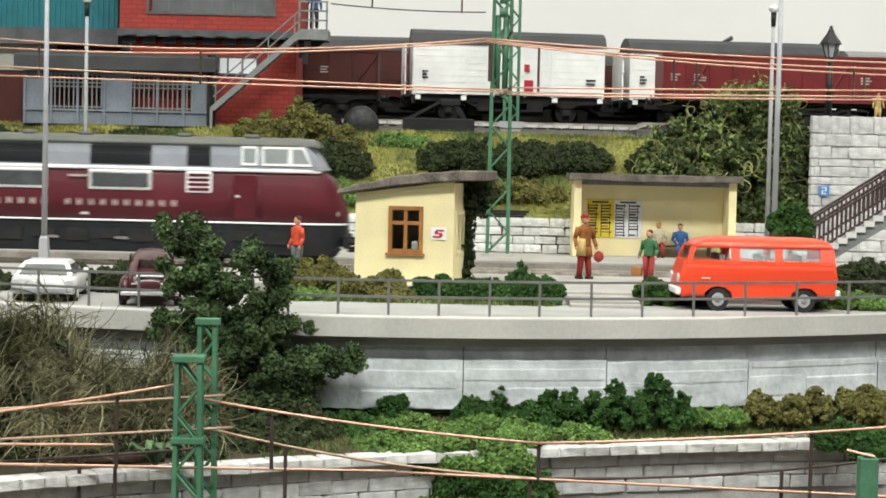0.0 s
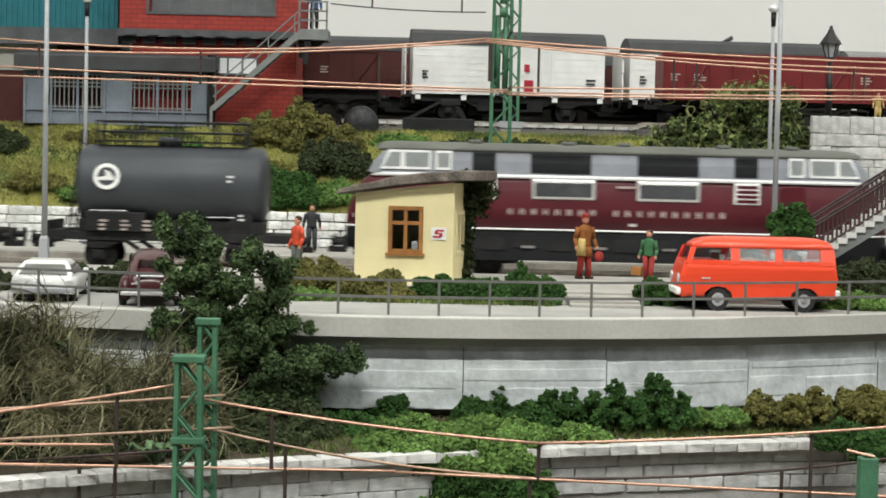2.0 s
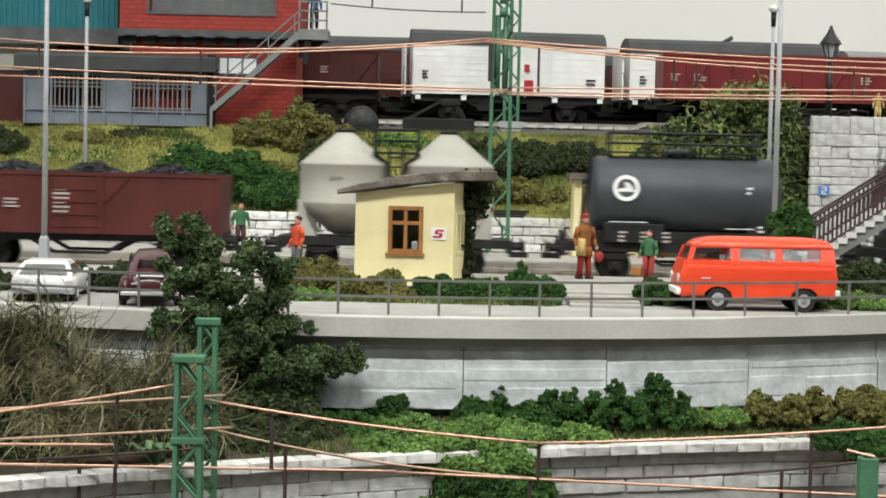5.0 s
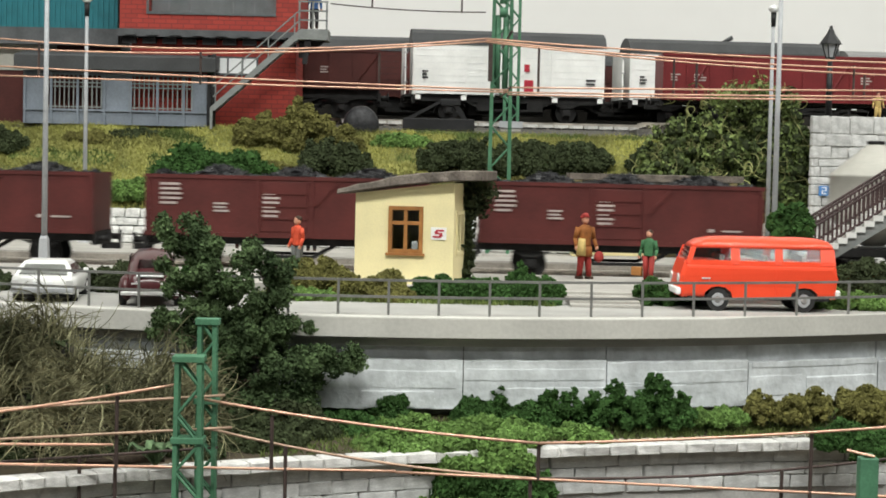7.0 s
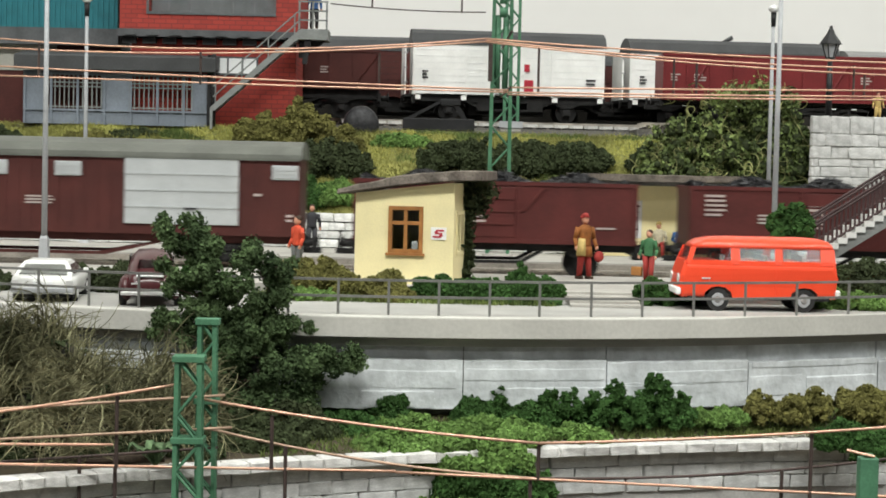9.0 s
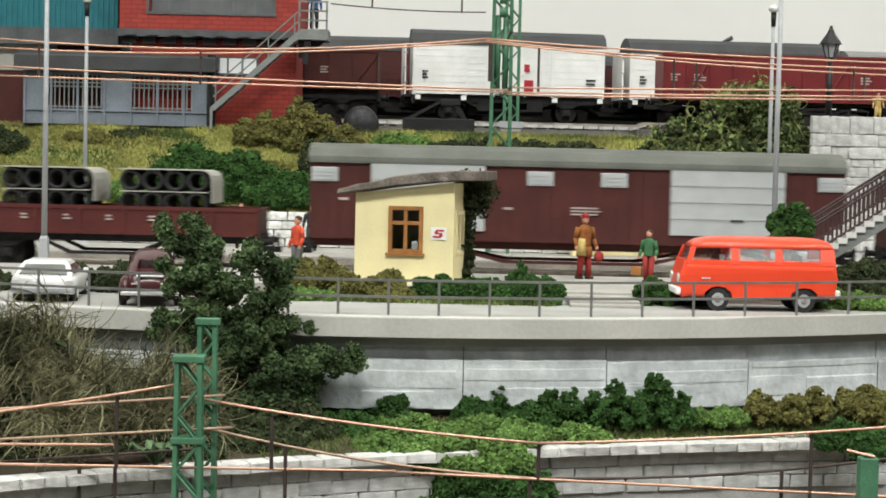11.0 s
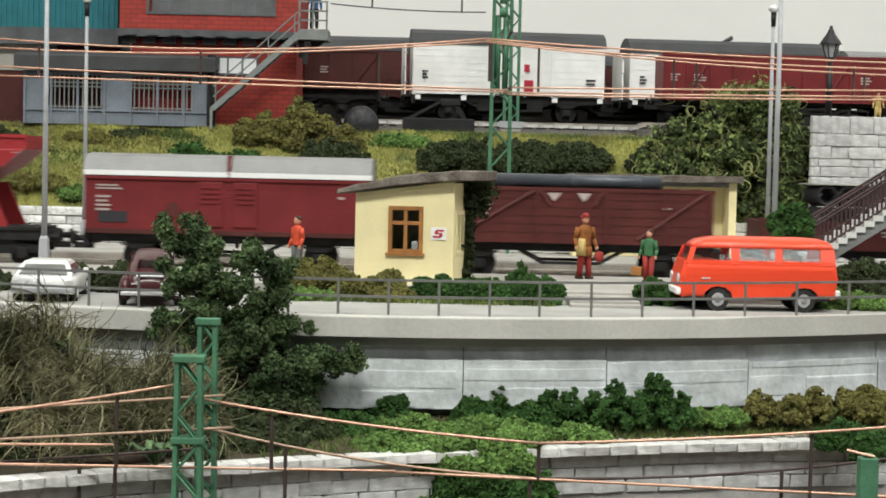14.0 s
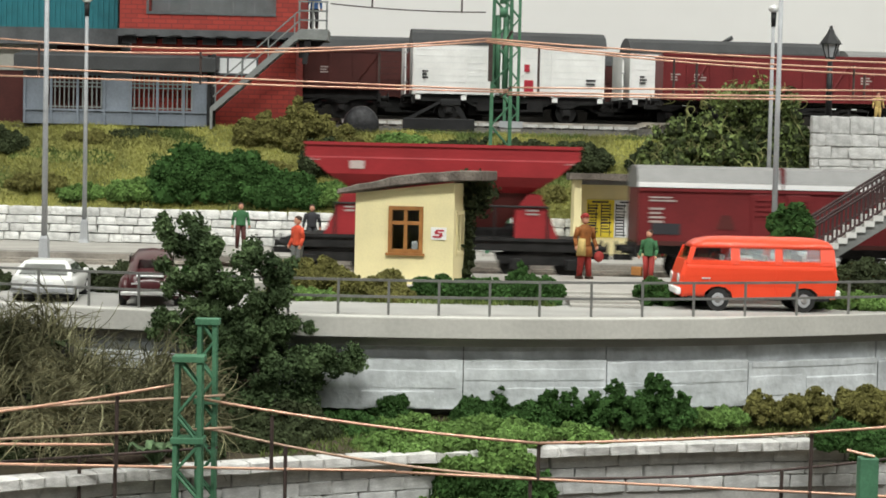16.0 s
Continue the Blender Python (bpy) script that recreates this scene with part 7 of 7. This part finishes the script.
# ---- model figures, each one plain mesh ----
def figure(name, x, y, z, h, top, legs, label, hat=None, bag=None, rz=0.0, sit=False, coat=None):
    bm = bmesh.new()
    k = h / 1.75
    mats = [top, legs, "skin", hat or "hair", bag or "brown", "hair", coat or top, "tancloth"]

    def el(c, a, b, d, mi, n=10):
        rings = []
        for i in range(7):
            u = -1 + 2 * i / 6
            q = math.sqrt(max(0.03, 1 - u * u))
            rings.append([(c[0] + a * q * math.cos(2 * math.pi * j / n), c[1] + b * q * math.sin(2 * math.pi * j / n), c[2] + d * u) for j in range(n)])
        loft(bm, rings, smooth=True, mi=mi)
    zh = 0.0
    if sit:
        zh = -0.40
        for s in (-1, 1):
            rod(bm, (s * 0.1, 0, 0.52), (s * 0.12, -0.42, 0.50), 0.10, 0.09, 8, 1)
            rod(bm, (s * 0.12, -0.42, 0.50), (s * 0.12, -0.40, 0.06), 0.08, 0.06, 8, 1)
            box(bm, s * 0.12 - 0.05, s * 0.12 + 0.05, -0.55, -0.35, 0, 0.08, mi=5)
    else:
        for s in (-1, 1):
            rod(bm, (s * 0.10, s * 0.04, 0.9), (s * 0.13, -s * 0.05, 0.08), 0.115, 0.075, 8, 1)
            box(bm, s * 0.13 - 0.06, s * 0.13 + 0.06, -s * 0.05 - 0.13, -s * 0.05 + 0.12, 0, 0.08, mi=5)
    rings = []
    for zz, a, b in ((0.90 if not sit else 0.86, 0.19, 0.13), (0.95, 0.19, 0.13), (1.10, 0.18, 0.12), (1.30, 0.22, 0.13), (1.43, 0.21, 0.11), (1.50, 0.08, 0.08)):
        rings.append([(a * math.cos(2 * math.pi * j / 12), b * math.sin(2 * math.pi * j / 12), zz + zh) for j in range(12)])
    loft(bm, rings, smooth=True, mi=0)
    if coat:
        rings = [[(a * math.cos(2 * math.pi * j / 12), b * math.sin(2 * math.pi * j / 12), zz) for j in range(12)] for zz, a, b in ((0.62, 0.25, 0.18), (0.9, 0.21, 0.15))]
        loft(bm, rings, smooth=True, mi=6)
    for s in (-1, 1):
        e = (s * 0.30, 0.02, 1.12 + zh)
        hnd = (s * 0.33, -0.10, 0.86 + zh) if not sit else (s * 0.16, -0.30, 0.60)
        rod(bm, (s * 0.22, 0, 1.42 + zh), e, 0.075, 0.065, 8, 0)
        rod(bm, e, hnd, 0.06, 0.05, 8, 0)
        el(hnd, 0.05, 0.05, 0.07, 2)
    el((0, 0, 1.64 + zh), 0.10, 0.115, 0.135, 2)
    el((0, 0.03, 1.70 + zh), 0.112, 0.12, 0.095, 3)
    if hat:
        rod(bm, (0, 0, 1.70 + zh), (0, 0, 1.72 + zh), 0.145, 0.135, 12, 3)
        el((0, 0, 1.75 + zh), 0.10, 0.105, 0.075, 3)
    if bag == "redcloth":
        el((0.42, -0.08, 0.62), 0.16, 0.09, 0.16, 4)
        rod(bm, (-0.20, -0.17, 1.12), (-0.24, -0.20, 0.66), 0.10, 0.14, 10, 7)
    elif bag:
        box(bm, -0.62, -0.22, -0.14, 0.0, 0.22, 0.52, 0.03, 4)
    for v in bm.verts:
        v.co *= k
    ob = new(name, mesh_of(name, bm, mats))
    ob.matrix_basis = pose(x * S, y * S, z * S, 0, 0, rz)
    tagged(ob, label, "figurine", "model figures")


figure("figurine", 4.34, 51.9, PLAT, 1.95, "brown", "redcloth", "painted figurine in brown coat and red hat with bags", "redcloth", "redcloth", 28, coat="brown")
figure("figurine", 6.18, 50.8, PLAT, 1.56, "greencloth", "redcloth", "painted figurine in green jacket with brown case", None, "woodwin", -40)
figure("figurine", -4.36, 50.6, PLAT, 1.74, "orange", "greycloth", "painted figurine in orange shirt and grey trousers", None, None, -55)
figure("figurine", 8.45, 66.5, PLAT, 1.75, "beige", "redcloth", "seated painted figurine in beige coat and hat", "tancloth", None, 0, True)
figure("figurine", 9.3, 66.5, PLAT, 1.7, "bluecloth", "bluecloth", "seated painted figurine in blue clothes", None, None, 0, True)
figure("figurine", -7.9, 66.0, PLAT, 1.75, "greencloth", "oxide_d", "painted figurine in green coat by the stone wall", None, None, 10)
figure("figurine", -5.1, 65.6, PLAT, 1.75, "ink", "ink", "painted figurine in dark suit by the stone wall", None, None, 0)
figure("figurine", -6.2, 78.8, RZ + 4.02, 1.75, "bluecloth", "ink", "small blue figurine on the signal box gallery", None, None, 0)
figure("figurine", 17.55, 69.1, 6.03, 1.15, "tancloth", "tancloth", "yellowish figurine on top of the stone abutment", None, None, 0)


# ---- vegetation ----
def tree():
    t = thing("tree", -4.75, 39.9, -2.6, "dark green leafy model tree in front of the road", "tree")
    r = random.Random(21)
    bm = bmesh.new()
    pts = [(0, 0, -0.2), (-0.1, 0.05, 1.0), (-0.3, 0, 2.0), (-0.7, 0.1, 3.1), (-1.1, 0, 4.0)]
    for a, b, ra, rb in zip(pts, pts[1:], (0.2, 0.16, 0.13, 0.08), (0.16, 0.13, 0.08, 0.04)):
        rod(bm, a, b, ra, rb, 10)
    part("trunk", bm, "bark", t)
    # limbs: foot, tip, spread of the foliage round them, number of clumps
    limbs = [((-0.3, 1.6), (-1.2, 4.5), 0.6, 72), ((-1.3, 4.2), (-1.9, 5.0), 0.2, 8), ((-0.9, 3.6), (-0.6, 4.55), 0.28, 13), ((-1.2, 2.2), (-1.9, 2.55), 0.24, 9),
             ((0.2, 2.0), (0.95, 4.05), 0.38, 34), ((-0.1, 3.9), (0.2, 4.35), 0.14, 4), ((0.3, 2.0), (1.35, 2.7), 0.28, 14), ((0.8, 1.6), (2.75, 1.85), 0.25, 24),
             ((-0.6, 0.2), (-0.3, 2.4), 0.58, 36), ((0.5, 0.2), (0.7, 2.0), 0.58, 40), ((1.4, 0.3), (1.6, 1.6), 0.33, 18)]
    bl = []
    for (xa, za), (xb, zb), w, n in limbs:
        base = min(pts, key=lambda p: abs(p[2] - za + 0.3))
        part("limb", rod(bmesh.new(), base, (xa, 0, za), 0.07, 0.05, 6), "bark", t)
        part("limb", rod(bmesh.new(), (xa, 0, za), (xb, 0, zb), 0.05, 0.015, 6), "bark", t)
        for k in range(n):
            q = (k + r.random()) / n
            x, y, z = xa + (xb - xa) * q + r.gauss(0, w * 0.62), r.gauss(0, w * 0.7), za + (zb - za) * q + r.gauss(0, w * 0.5)
            bl.append((x, y, z, r.uniform(0.11, 0.27)))
            if k % 3 == 0:
                part("twig", rod(bmesh.new(), (xa + (xb - xa) * q, 0, za + (zb - za) * q), (x, y, z), 0.02, 0.01, 5), "bark", t)
    p, o = on_blobs(bl, 26000, 0.5, 1.05)
    v, f = crumbs(p, 0.042)
    p, o = on_blobs(bl, 17000, 0.8, 1.38)
    v2, f2 = leaves(p, o, 0.09)
    f2 = f2 + len(v)
    v, f = np.concatenate([v, v2]), np.concatenate([f, f2])
    tagged(raw("crown", v, f, "leaf", t), kind="stuff")


tree()


def flow(roots, each, length, width, seg=9, up=0.45, curl=0.42):
    """Tufts of long strands; each tuft leans and curls its own way."""
    k = len(roots)
    n = k * each
    lean = np.repeat(RNG.normal(size=(k, 3)) * (0.9, 0.6, 0.6) + (0, -0.2, up), each, axis=0)
    axis = np.repeat(RNG.normal(size=(k, 3)), each, axis=0) * curl
    p = np.repeat(roots, each, axis=0) + RNG.normal(size=(n, 3)) * 0.07
    d = lean + RNG.normal(size=(n, 3)) * 0.30
    rows = []
    step = length * RNG.uniform(0.35, 1.25, n)[:, None] / seg
    for i in range(seg + 1):
        d /= np.linalg.norm(d, axis=1)[:, None]
        wv = np.cross(d, np.array([0.2, 1.0, 0.3]))
        wv *= (width * (1 - 0.75 * i / seg) / np.maximum(1e-6, np.linalg.norm(wv, axis=1)))[:, None]
        rows += [p - wv, p + wv]
        p = p + d * step
        d = d + np.cross(axis, d) + RNG.normal(size=(n, 3)) * 0.16 + np.array([0, 0, -0.03])
    v = np.stack(rows, 1)
    q = v.shape[1]
    f = np.array([(2 * i, 2 * i + 1, 2 * i + 3, 2 * i + 2) for i in range(seg)])[None] + (np.arange(n) * q)[:, None, None]
    return v.reshape(-1, 3), f.reshape(-1, 4)


def dry_thicket(x, y, z, w, d, h, seed, n, label):
    t = thing("dry_bush", x, y, z, label, "bush")
    bl = lumps(w, d, h, 60, seed)
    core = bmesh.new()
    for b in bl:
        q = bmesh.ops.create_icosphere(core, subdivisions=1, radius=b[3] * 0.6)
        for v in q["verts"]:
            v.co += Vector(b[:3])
    # core coloured near black as the shade deep between the strands
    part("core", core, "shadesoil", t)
    # tufts of strands spring from a few roots, so that dark gaps stay between them
    p, o = on_blobs(bl, n // 18, 0.5, 1.0)
    v, f = flow(p, 18, 1.45, 0.021, 11, 0.55, 0.15)
    tagged(raw("straw", v, f, "dry", t), kind="stuff")
    # dark green crumbs further in add to this painted shade
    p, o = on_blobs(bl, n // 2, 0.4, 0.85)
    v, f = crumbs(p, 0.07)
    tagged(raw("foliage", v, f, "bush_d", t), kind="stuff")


dry_thicket(-9.4, 37.2, -3.0, 5.4, 3.0, 3.4, 31, 11000, "tangled dry olive-brown grass bush")
dry_thicket(-6.5, 38.2, -3.0, 3.0, 2.0, 2.2, 32, 3600, "tangled dry olive-brown grass bush")

# (x, y, z, width, depth, height, material, label, density)
B = "dark green foam foliage bush"
O = "olive brown foam foliage bush"
Lg = "light green foam foliage bush"
K = "blackish green foam foliage bush"
plan = [
    # foot of the retaining wall
    (-3.0, 41.0, -2.6, 3.0, 1.0, 0.62, "bush", B), (-1.15, 40.9, -2.6, 1.15, 1.0, 1.02, "bush", B), (0.85, 40.9, -2.6, 1.3, 0.9, 0.90, "bush", B), (1.42, 40.95, -2.5, 0.62, 0.6, 1.05, "bush", B),
    (2.1, 41.0, -2.55, 1.6, 1.0, 0.74, "bush", B), (2.68, 41.1, -2.5, 0.7, 0.6, 0.95, "bush", B), (3.15, 41.1, -2.5, 0.8, 0.6, 1.05, "bush", B), (3.75, 41.15, -2.5, 0.8, 0.7, 0.95, "bush", B),
    (4.32, 41.25, -2.5, 0.75, 0.6, 1.20, "bush", B), (4.75, 41.2, -2.5, 0.9, 0.8, 0.9, "bush", B), (5.35, 41.5, -2.5, 1.0, 0.8, 1.42, "bush", B), (5.95, 41.5, -2.5, 0.9, 0.8, 0.95, "bush", B), (6.9, 41.9, -2.5, 1.7, 0.7, 0.52, "bush_l", Lg),
    (8.1, 42.3, -2.5, 1.1, 0.9, 0.95, "bush_o", O), (8.9, 42.5, -2.5, 1.0, 0.9, 0.80, "bush_o", O), (9.6, 42.9, -2.5, 0.9, 0.9, 0.98, "bush_o", O), (10.9, 43.2, -2.5, 1.7, 1.0, 1.12, "bush_o", O), (12.3, 43.5, -2.5, 1.6, 1.0, 1.2, "bush_o", O), (9.9, 41.2, -2.9, 1.6, 0.9, 0.8, "bush", B), (10.6, 40.9, -3.1, 1.4, 0.9, 0.8, "bush", B),
    (-2.2, 40.0, -2.8, 2.8, 1.4, 0.75, "bush", B), (-0.6, 39.9, -2.8, 2.8, 1.6, 0.7, "bush_l", Lg), (1.2, 40.0, -2.8, 3.0, 1.6, 0.75, "bush_l", Lg), (-1.2, 38.9, -3.0, 2.2, 1.0, 0.6, "bush_l", Lg), (0.6, 39.0, -3.3, 3.4, 1.0, 0.9, "bush_l", Lg), (1.2, 38.9, -4.0, 3.2, 0.9, 1.1, "bush", B), (0.9, 38.8, -4.7, 3.4, 0.9, 1.2, "bush_l", Lg), (3.0, 40.6, -2.8, 2.4, 1.0, 0.5, "bush_l", Lg),
    # between road and platform
    (-3.9, 46.6, 0.13, 2.3, 1.2, 1.08, "bush_o", O), (-3.0, 46.3, 0.13, 1.8, 1.2, 1.04, "bush_o", O), (-3.6, 45.0, 0.13, 1.9, 1.2, 0.43, "bush_l", Lg), (-1.6, 45.6, 0.13, 1.7, 1.0, 0.92, "bush_o", O), (-1.3, 45.0, 0.13, 1.3, 0.8, 0.55, "bush_o", O),
    (-0.1, 45.5, 0.13, 1.7, 1.0, 0.88, "bush", B), (1.2, 45.4, 0.13, 1.9, 1.0, 0.76, "bush", B), (2.55, 45.3, 0.13, 1.7, 1.1, 0.90, "bush", B), (2.1, 46.4, 0.3, 0.8, 0.6, 0.92, "bush", B), (5.75, 45.8, 0.13, 1.3, 0.8, 0.85, "bush", B),
    (6.6, 46.3, 0.13, 1.8, 0.8, 0.67, "bush", B), (11.0, 45.9, 0.13, 2.6, 1.2, 0.55, "bush_l", Lg), (11.6, 47.0, 0.13, 2.6, 1.4, 1.59, "bush_d", K), (13.5, 47.2, 0.13, 2.6, 1.4, 1.46, "bush_d", K), (12.3, 48.6, PLAT, 1.4, 1.0, 0.9, "bush_d", K),
    (-8.6, 46.0, 0.13, 1.8, 1.0, 0.92, "bush_d", K), (-10.0, 46.2, 0.13, 1.5, 0.9, 0.85, "bush_d", K), (-12.5, 46.0, 0.13, 1.6, 0.9, 0.85, "bush_d", K), (-6.6, 46.0, 0.13, 2.0, 1.0, 0.98, "bush", B),
    (-7.6, 36.6, -3.0, 3.0, 1.2, 0.8, "bush_d", K), (-9.8, 36.0, -3.0, 3.0, 1.0, 0.75, "bush_d", K), (-5.9, 37.2, -2.9, 2.4, 1.0, 0.9, "bush_d", K), (-3.5, 39.3, -2.9, 2.4, 1.1, 1.2, "bush_d", K), (-4.6, 38.4, -2.9, 3.4, 1.6, 1.0, "bush_d", K), (-10.5, 35.6, -3.0, 2.6, 1.2, 0.7, "bush_o", O),
    # on the bank
    (-10.4, 70.0, None, 4.4, 2.2, 2.7, "bush", B), (-8.4, 69.9, None, 3.8, 2.0, 2.3, "bush", B), (-6.2, 69.6, None, 3.8, 1.8, 1.6, "bush", B), (-12.7, 70.0, None, 2.8, 1.8, 1.0, "bush_l", Lg), (-4.4, 69.6, None, 2.6, 1.8, 1.1, "bush_l", Lg), (-15.0, 70.2, None, 2.4, 1.6, 0.7, "bush_l", Lg),
    (-8.0, 73.0, None, 2.6, 1.4, 1.75, "bush_o", O), (-6.1, 72.8, None, 2.9, 1.6, 2.55, "bush_o", O), (-4.6, 72.6, None, 2.4, 1.5, 1.65, "bush_o", O), (-4.6, 71.2, None, 3.6, 2.2, 1.7, "bush_d", K), (-1.9, 73.2, None, 3.0, 1.4, 0.8, "bush_l", Lg), (-7.3, 71.4, None, 2.2, 1.4, 0.7, "bush_o", O),
    (0.6, 71.6, None, 3.8, 2.2, 1.5, "bush_d", K), (3.2, 71.4, None, 4.2, 2.4, 1.7, "bush_d", K), (5.6, 71.4, None, 3.2, 2.2, 1.5, "bush_d", K), (9.2, 71.4, None, 3.6, 2.2, 1.6, "bush_d", K), (-15.4, 73.2, None, 2.4, 1.2, 0.7, "bush_o", O), (-19.4, 72.8, None, 3.4, 1.8, 1.3, "bush_d", K), (-13.4, 73.6, None, 2.6, 1.2, 0.6, "bush_d", K),
    (-1.0, 70.2, None, 3.0, 1.8, 0.9, "bush_o", O), (3.0, 69.7, None, 4.4, 2.2, 1.0, "bush_o", O), (6.6, 69.6, None, 3.2, 2.0, 0.9, "bush_o", O), (-17.0, 70.6, None, 2.8, 1.8, 0.8, "bush_o", O),
]
for i, (x, y, z, w, d, h, m_, lab) in enumerate(plan):
    z = bank_z(x, y) - 0.3 if z is None else z
    bush(x, y, z, w, d, h, m_, lab, 100 + i, dens=1.0 if y < 50 else 0.6, size=0.047 if y < 50 else 0.068)


sh = bush(10.08, 49.2, 1.75, 1.5, 1.3, 1.3, "bush", "round green model shrub on a short trunk", 77, name="shrub", n=34)
part("trunk", rod(bmesh.new(), (0, 0, PLAT - 1.75), (0, 0, 0.5), 0.1, 0.07), "bark", sh)


def creeper():
    """Large tangled creeper over the bank beside the stairway."""
    t = thing("creeper_bush", 12.75, 68.9, 1.7, "large tangled olive-green creeper bush with pale stems", "bush")
    bl = []
    for k, (cx, hh) in enumerate(((-3.7, 4.7), (-2.8, 5.1), (-1.7, 5.5), (-0.3, 5.6), (0.9, 5.3), (1.5, 4.9))):
        bl += [(x + cx, y, z, r_) for x, y, z, r_ in lumps(2.8, 2.5, hh, 84, 77 + k)]
    core = bmesh.new()
    for b in bl:
        q = bmesh.ops.create_icosphere(core, subdivisions=1, radius=b[3] * 0.85)
        for v in q["verts"]:
            v.co += Vector(b[:3])
    part("core", core, "bush_d", t)
    p, o = on_blobs(bl, 32000, 0.85, 1.2)
    v, f = leaves(p, o, 0.19)
    tagged(raw("foliage", v, f, "creep", t), kind="stuff")
    # thin shoots arching over the top
    p, o = on_blobs([(-1.3, -0.4, 5.0, 0.8), (-0.2, -0.4, 5.2, 0.9), (0.9, -0.4, 5.0, 0.7)], 1500, 0.2, 1.0)
    v, f = leaves(p, o, 0.17)
    tagged(raw("shoot_leaves", v, f, "creep", t), kind="stuff")
    p, o = on_blobs(bl, 420, 0.95, 1.15)
    p = np.concatenate([p, RNG.normal(size=(40, 3)) * (1.2, 0.4, 0.2) + (-0.4, -0.4, 5.2)])
    v, f = flow(p, 2, 1.5, 0.03, 12, 0.3, 0.35)
    tagged(raw("tangle", v, f, "vine", t), kind="stuff")


creeper()
# pale gravel crumbs behind the cap stones
gx = RNG.uniform(1.5, 9.5, 1500)
gy = np.array([capline(a) + 0.25 + abs(RNG.normal(0, 0.22)) for a in gx])
v, f = crumbs(np.stack([gx, gy, np.full(1500, -2.78)], 1), 0.035)
tagged(raw("gravel", v, f, "gravel"), "pale gravel scattered behind the wall cap", "gravel", kind="stuff")
# low grass on the soil strip and verge
n = 9000
gx = RNG.uniform(-4, 12, n)
gy = np.array([RNG.uniform(min(capline(a), front(a) - 0.4) + 0.2, front(a) + 0.2) for a in gx])
gz = np.array([-2.84 + 0.54 * (b - capline(a)) / max(0.3, front(a) + 0.6 - capline(a)) for a, b in zip(gx, gy)])
v, f = blades(np.stack([gx, gy, gz], 1), 0.16, 0.016)
tagged(raw("verge_grass", v, f, "grass_g"), "short green grass on the soil strip", "grass", kind="stuff")
n = 5000
gx = RNG.uniform(-5, 3.0, n)
v, f = blades(np.stack([gx, RNG.uniform(44.5, 46.6, n), np.full(n, DECK)], 1), 0.2, 0.018)
tagged(raw("lawn", v, f, "grass_g"), "bright green grass strip beside the hut", "grass", kind="stuff")


def leafy_plant(x, y, z):
    """A low plant with broad pale leaves."""
    t = thing("leafy_plant", x, y, z, "small plant with broad pale green leaves", "plant")
    r = random.Random(3)
    for k in range(9):
        a, l = k * 0.7 + r.uniform(-0.2, 0.2), r.uniform(0.42, 0.66)
        c, q = math.cos(a), math.sin(a)
        rings = []
        for u, w, h in ((0.0, 0.02, 0.0), (0.3, 0.13, 0.30), (0.65, 0.15, 0.46), (0.9, 0.08, 0.46), (1.0, 0.01, 0.40)):
            px, py = c * l * u, q * l * u * 0.7
            h = h * (0.7 + 0.5 * r.random()) + 0.05
            rings.append([(px - q * w, py + c * w, h), (px, py, h - 0.03), (px + q * w, py - c * w, h), (px, py, h - 0.015)])
        part("leaf", loft(bmesh.new(), rings, smooth=True), "paleleaf", t)


leafy_plant(-5.98, 35.6, -2.80)
lg = thing("fallen_branch", -7.2, 36.0, -2.72, "weathered brown fallen branch", "branch")
part("stem", loft(bmesh.new(), [[(x, 0.02 * math.cos(a) * k + y, z + 0.02 * k * math.sin(a)) for a in (0, 1.05, 2.1, 3.14, 4.2, 5.2)] for x, y, z, k in ((-2.6, 0.0, -0.22, 2.0), (-1.2, 0.1, -0.10, 2.6), (-0.2, 0.0, 0.0, 3.6), (0.6, 0.05, 0.06, 5.2), (1.35, 0.0, 0.09, 4.4))], smooth=True), "bark", lg)
part("knot", sphere(bmesh.new(), (0.7, -0.05, 0.08), 0.16, 1.4, 0.8, 0.7, 2), "bark", lg)
part("twig", rod(bmesh.new(), (0.5, 0, 0.08), (0.9, 0.1, 0.42), 0.03, 0.012, 6), "bark", lg)


# dark spare rails stacked on the stone wall
rs = thing("rail_stack", 2.3, 67.75, 1.82, "stack of dark spare rails on the stone wall", "rails")
for k in range(3):
    bx("rail", "black", rs, -1.1, 0.9 + 0.1 * k, -0.16 + 0.03 * k, 0.12, 0.10 * k, 0.10 * k + 0.085)
motions()
